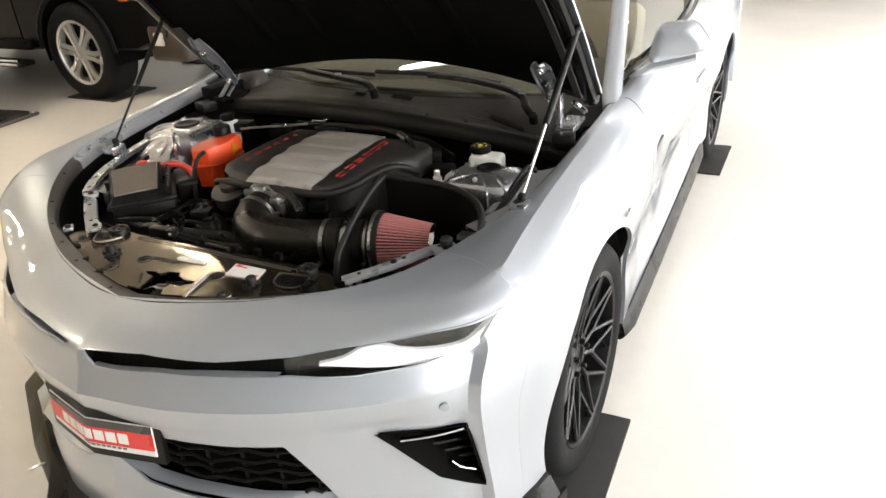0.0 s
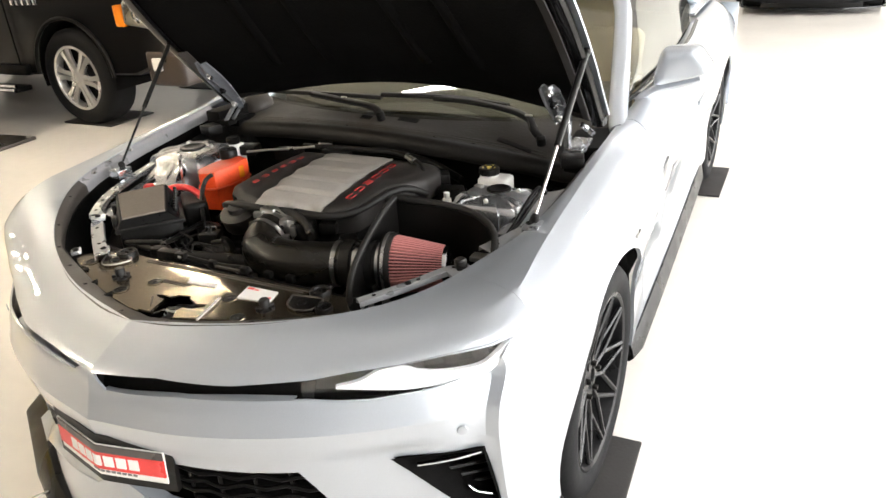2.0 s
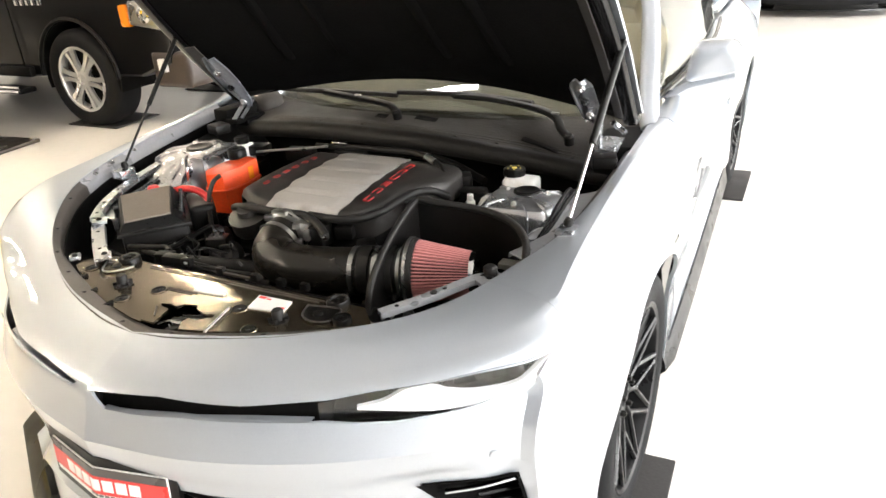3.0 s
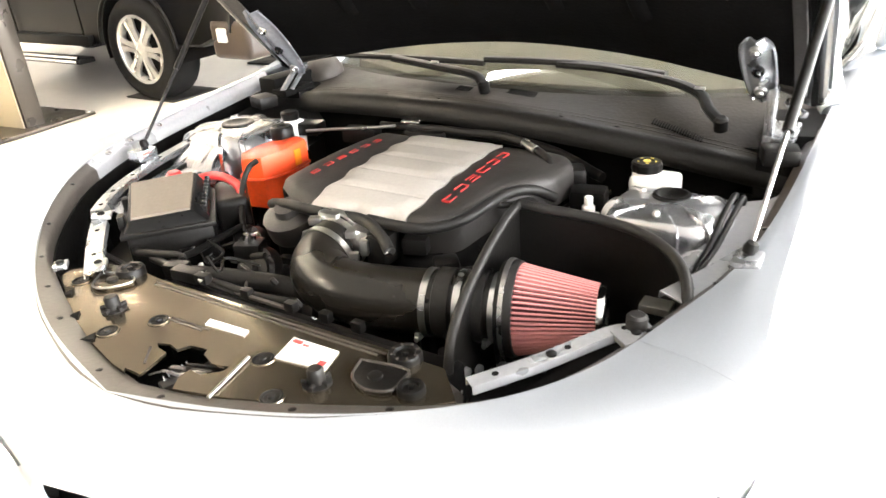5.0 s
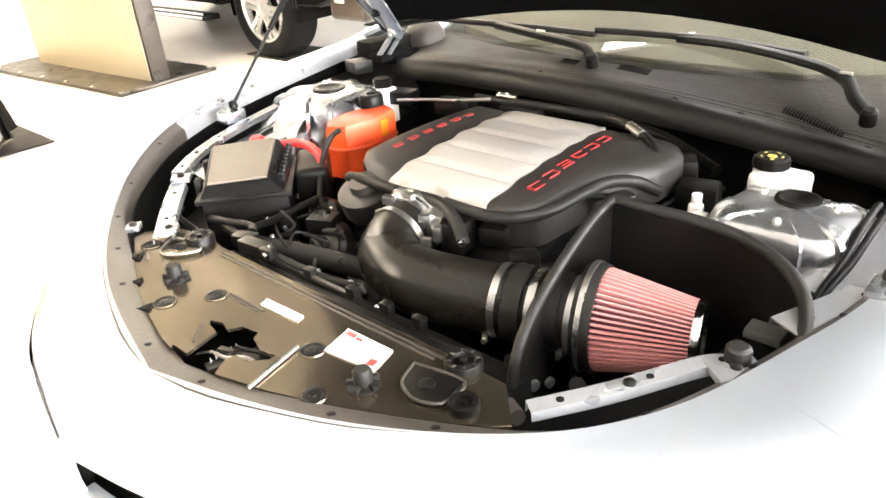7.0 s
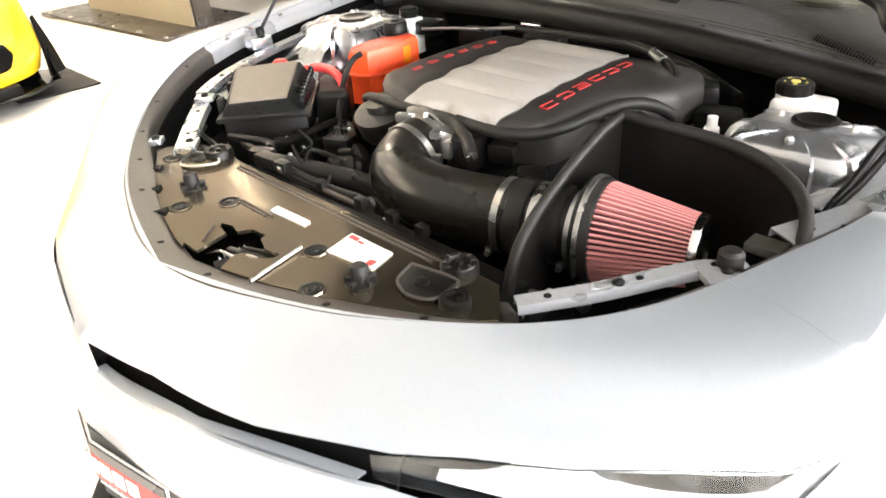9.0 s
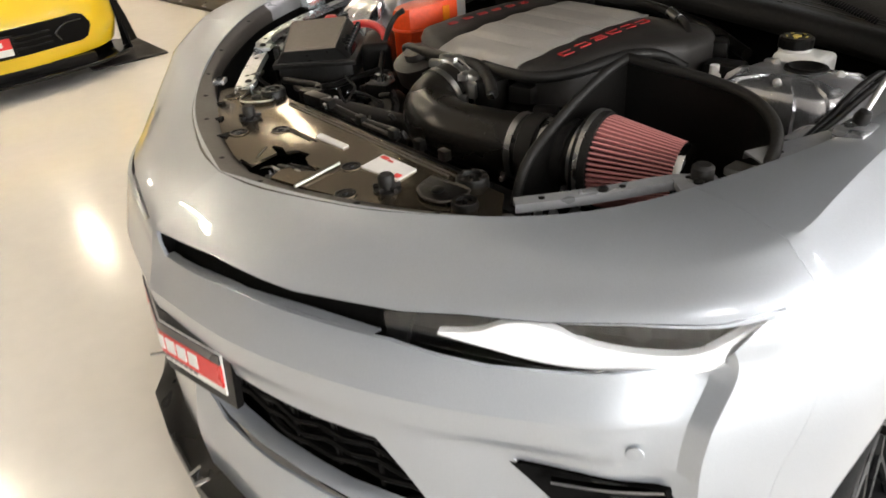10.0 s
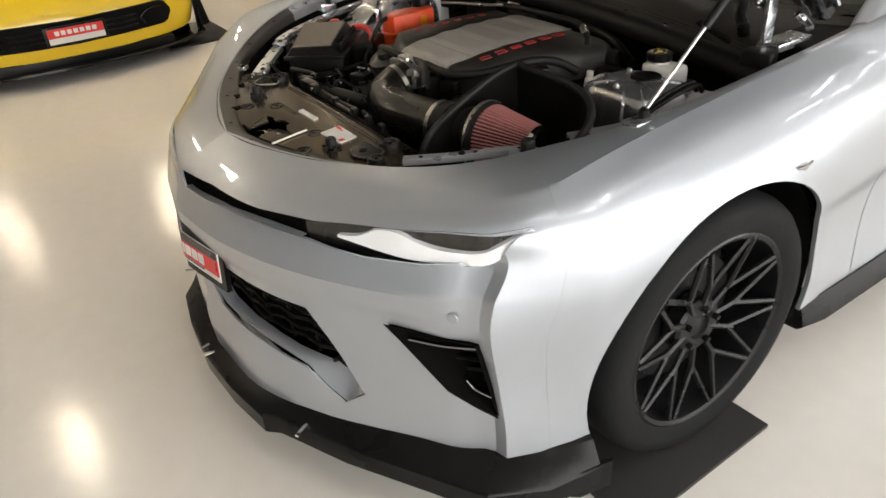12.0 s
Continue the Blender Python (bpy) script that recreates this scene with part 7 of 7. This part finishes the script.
        add_hose(bm, [(x + .51 * math.cos(math.pi * (i / 12)), yy - s * .018, .47 + .51 * math.sin(math.pi * (i / 12))) for i in range(13)], .018, 8, 2)
        part("arch_lip", bm, M_BLACK, t)
    bm = bmesh.new()
    add_box(bm, (-6.4, y0 + 1.0, .50), (5.2, 1.0, .12))
    part("underbody", bm, M_BLACK_MATT, t)


build_pickup()


def build_low_coupe(m, paint_mat, label, plate):
    """A low wide coupe; its nose is at the origin and faces -y."""
    t = thing("sports_car", label, "car", at=m)

    def rib(x, y, z0, zt, ztop_y):
        return [Vector((x * .97, y + .02, z0)), Vector((x, y, z0 + .10)), Vector((x, y + .005, .34)), Vector((x * .99, y + .03, .46)), Vector((x * .95, y + .12, zt - .03)), Vector((x * .86, y + ztop_y, zt))]

    front = [rib(0.0001, .0, .16, .62, .34), rib(.30, .015, .16, .625, .34), rib(.58, .07, .165, .64, .36), rib(.80, .20, .17, .67, .36), rib(.92, .42, .18, .72, .26)]
    side = [rib(.945, .75, .20, .78, .10), rib(.955, 1.0, .20, .81, .06), rib(.93, 1.5, .20, .80, .04), rib(.92, 2.3, .20, .83, .04), rib(.96, 3.1, .20, .90, .04), rib(.95, 3.7, .22, .93, .04), rib(.85, 4.35, .28, .93, .0)]
    half = front + side
    ribs = list(reversed([[Vector((-p.x, p.y, p.z)) for p in r] for r in half[1:]])) + half
    bm = bmesh.new()
    add_shell(bm, surface(ribs, 5, 4), -.01)
    body = part("body", bm, paint_mat, t, "painted lower body")
    cs = []
    for y in (.93, 3.62):
        c = bmesh.new()
        add_turned(c, [(.37, 0), (.37, 3)], (-1.5, y, .345), (1, 0, 0), 40)
        cs.append(c)
    cut(body, cs)
    bm = bmesh.new()
    deck = []
    for y, w, z in ((.32, .10, .615), (.40, .55, .64), (.62, .80, .70), (1.0, .83, .81), (1.5, .82, .83), (2.4, .80, .86), (3.2, .84, .93), (4.3, .74, .93)):
        deck.append([Vector((x * w, y + (.02 if abs(x) > .9 else 0), z + .03 * (1 - x * x))) for x in (-1, -.5, 0, .5, 1)])
    add_shell(bm, surface(deck, 4, 3), -.01)
    part("hood_and_deck", bm, paint_mat, t, "painted hood and rear deck")
    bm = bmesh.new()
    rows = []
    for y, w, z in ((1.35, .70, .84), (1.85, .60, 1.08), (2.25, .55, 1.22), (2.7, .54, 1.21), (3.2, .56, 1.08), (3.8, .6, .95)):
        rows.append([Vector((x * (w + .16 * (1 - h)), y, .84 + (z - .84) * h)) for x, h in ((-1, 0), (-1, .6), (-.85, 1), (0, 1.03), (.85, 1), (1, .6), (1, 0))])
    add_shell(bm, surface(rows, 4, 3), -.01)
    part("cabin", bm, M_DARKGLASS, t, "dark glass cabin")
    # wide round-ended intake in the nose
    def nose_y(x):
        return interp(abs(x), [0, .3, .58, .7, .8], [0, .015, .07, .13, .20])

    rows = []
    for i in range(41):
        x = -.68 + 1.36 * i / 40
        q = max(0, (abs(x) - .60) / .08)
        h = .080 * math.sqrt(max(.02, 1 - q * q))
        rows.append([Vector((x, nose_y(x) - .030, .318 + .02 * abs(x) + h * k)) for k in (-1, -.5, 0, .5, 1)])
    bm = bmesh.new()
    add_shell(bm, rows, .04)
    gr = part("front_grille", bm, M_BLACK_MATT, t, "black round-ended front intake")
    for s in (1, -1):
        bm = bmesh.new()
        add_hose(bm, [(s * .47, nose_y(.47) - .034, .28), (s * .45, nose_y(.45) - .034, .33), (s * .52, nose_y(.52) - .034, .375), (s * .62, nose_y(.62) - .034, .375)], .008, 8, 4)
        part("intake_strake", bm, M_BLACK_GLOSS, gr)
    for z in (.285, .32, .355):
        bm = bmesh.new()
        add_hose(bm, [(x, nose_y(x) - .034, z) for x in (-.42, -.2, 0, .2, .42)], .006, 6, 4)
        part("grille_bar", bm, M_BLACK, gr)
    # splitter and corner fins
    bm = bmesh.new()
    out = [(0, -.07), (.4, -.05), (.72, .05), (.93, .22), (.99, .48), (.90, .55), (.7, .35), (0, .2)]
    add_slab(bm, [(-x, y) for x, y in reversed(out[1:])] + out, .085, .105, .003)
    sp = part("splitter", bm, M_BLACK_GLOSS, t, "black front splitter")
    for s in (1, -1):
        bm = bmesh.new()
        add_shell(bm, [[Vector((s * .93, .20, .10)), Vector((s * .925, .24, .20))], [Vector((s * .975, .34, .10)), Vector((s * .955, .38, .30))], [Vector((s * 1.0, .50, .10)), Vector((s * .97, .54, .36))]], .012 * s)
        part("corner_fin", bm, M_BLACK_GLOSS, sp)
        bm = bmesh.new()
        add_shell(bm, [[Vector((s * .90, .27, .11)), Vector((s * .915, .31, .30)), Vector((s * .925, .38, .47))], [Vector((s * 1.03, .40, .11)), Vector((s * 1.0, .42, .28)), Vector((s * .95, .44, .47))]], .014 * s)
        part("dive_plane", bm, M_BLACK_MATT, sp, "upright black corner blade")
        bm = bmesh.new()
        rows = [[Vector((s * x, y, z)), Vector((s * (x - .03), y + .05, z + .05))] for x, y, z in ((.55, .20, .53), (.68, .28, .56), (.80, .42, .61))]
        add_shell(bm, rows, .012 * s)
        part("headlight", bm, M_STEEL, t, "slim headlight")
        bm = bmesh.new()
        add_box(bm, (s * .90, 2.3, .16), (.10, 2.1, .06), bevel=.015)
        part("side_skirt", bm, M_BLACK_GLOSS, t)
    bm = bmesh.new()
    add_box(bm, (0, .06, .128), (1.3, .05, .07), bevel=.01)
    part("lower_lip", bm, M_BLACK, t)
    for y in (.93, 3.62):
        for s in (1, -1):
            put_wheel(t, pose(s * .93, y, .345, 0, 0, 0 if s > 0 else 180), M_RIM, .97)
    bm = bmesh.new()
    add_box(bm, (0, 2.3, .22), (1.5, 4.0, .16))
    part("underbody", bm, M_BLACK_MATT, t)
    if plate:
        bm = bmesh.new()
        add_box(bm, (0, -.046, .315), (.40, .014, .125), bevel=.004)
        pl = part("number_plate", bm, M_BLACK, t, "red and white dealer plate")
        for z, h, m2, nm in ((.335, .06, M_PLATERED, "red_band"), (.285, .038, M_WHITE, "white_band")):
            bm = bmesh.new()
            add_box(bm, (0, -.055, z), (.36, .006, h))
            pb = part(nm, bm, m2, pl, smooth=0)
            if nm == "red_band":
                for i in range(7):
                    bm = bmesh.new()
                    add_box(bm, (-.12 + .04 * i, -.059, z), (.028, .004, .028))
                    part("white_bar", bm, M_WHITE, pb, smooth=0)
    return t


build_low_coupe(pose(-3.86, -.65, 0, 0, 0, 90), M_YELLOW, "bright yellow low sports car with a black splitter", True)
build_low_coupe(pose(1.25, 10.0, 0, 0, 0, 0), M_BLACKPAINT, "black low sports car parked across the showroom", False)
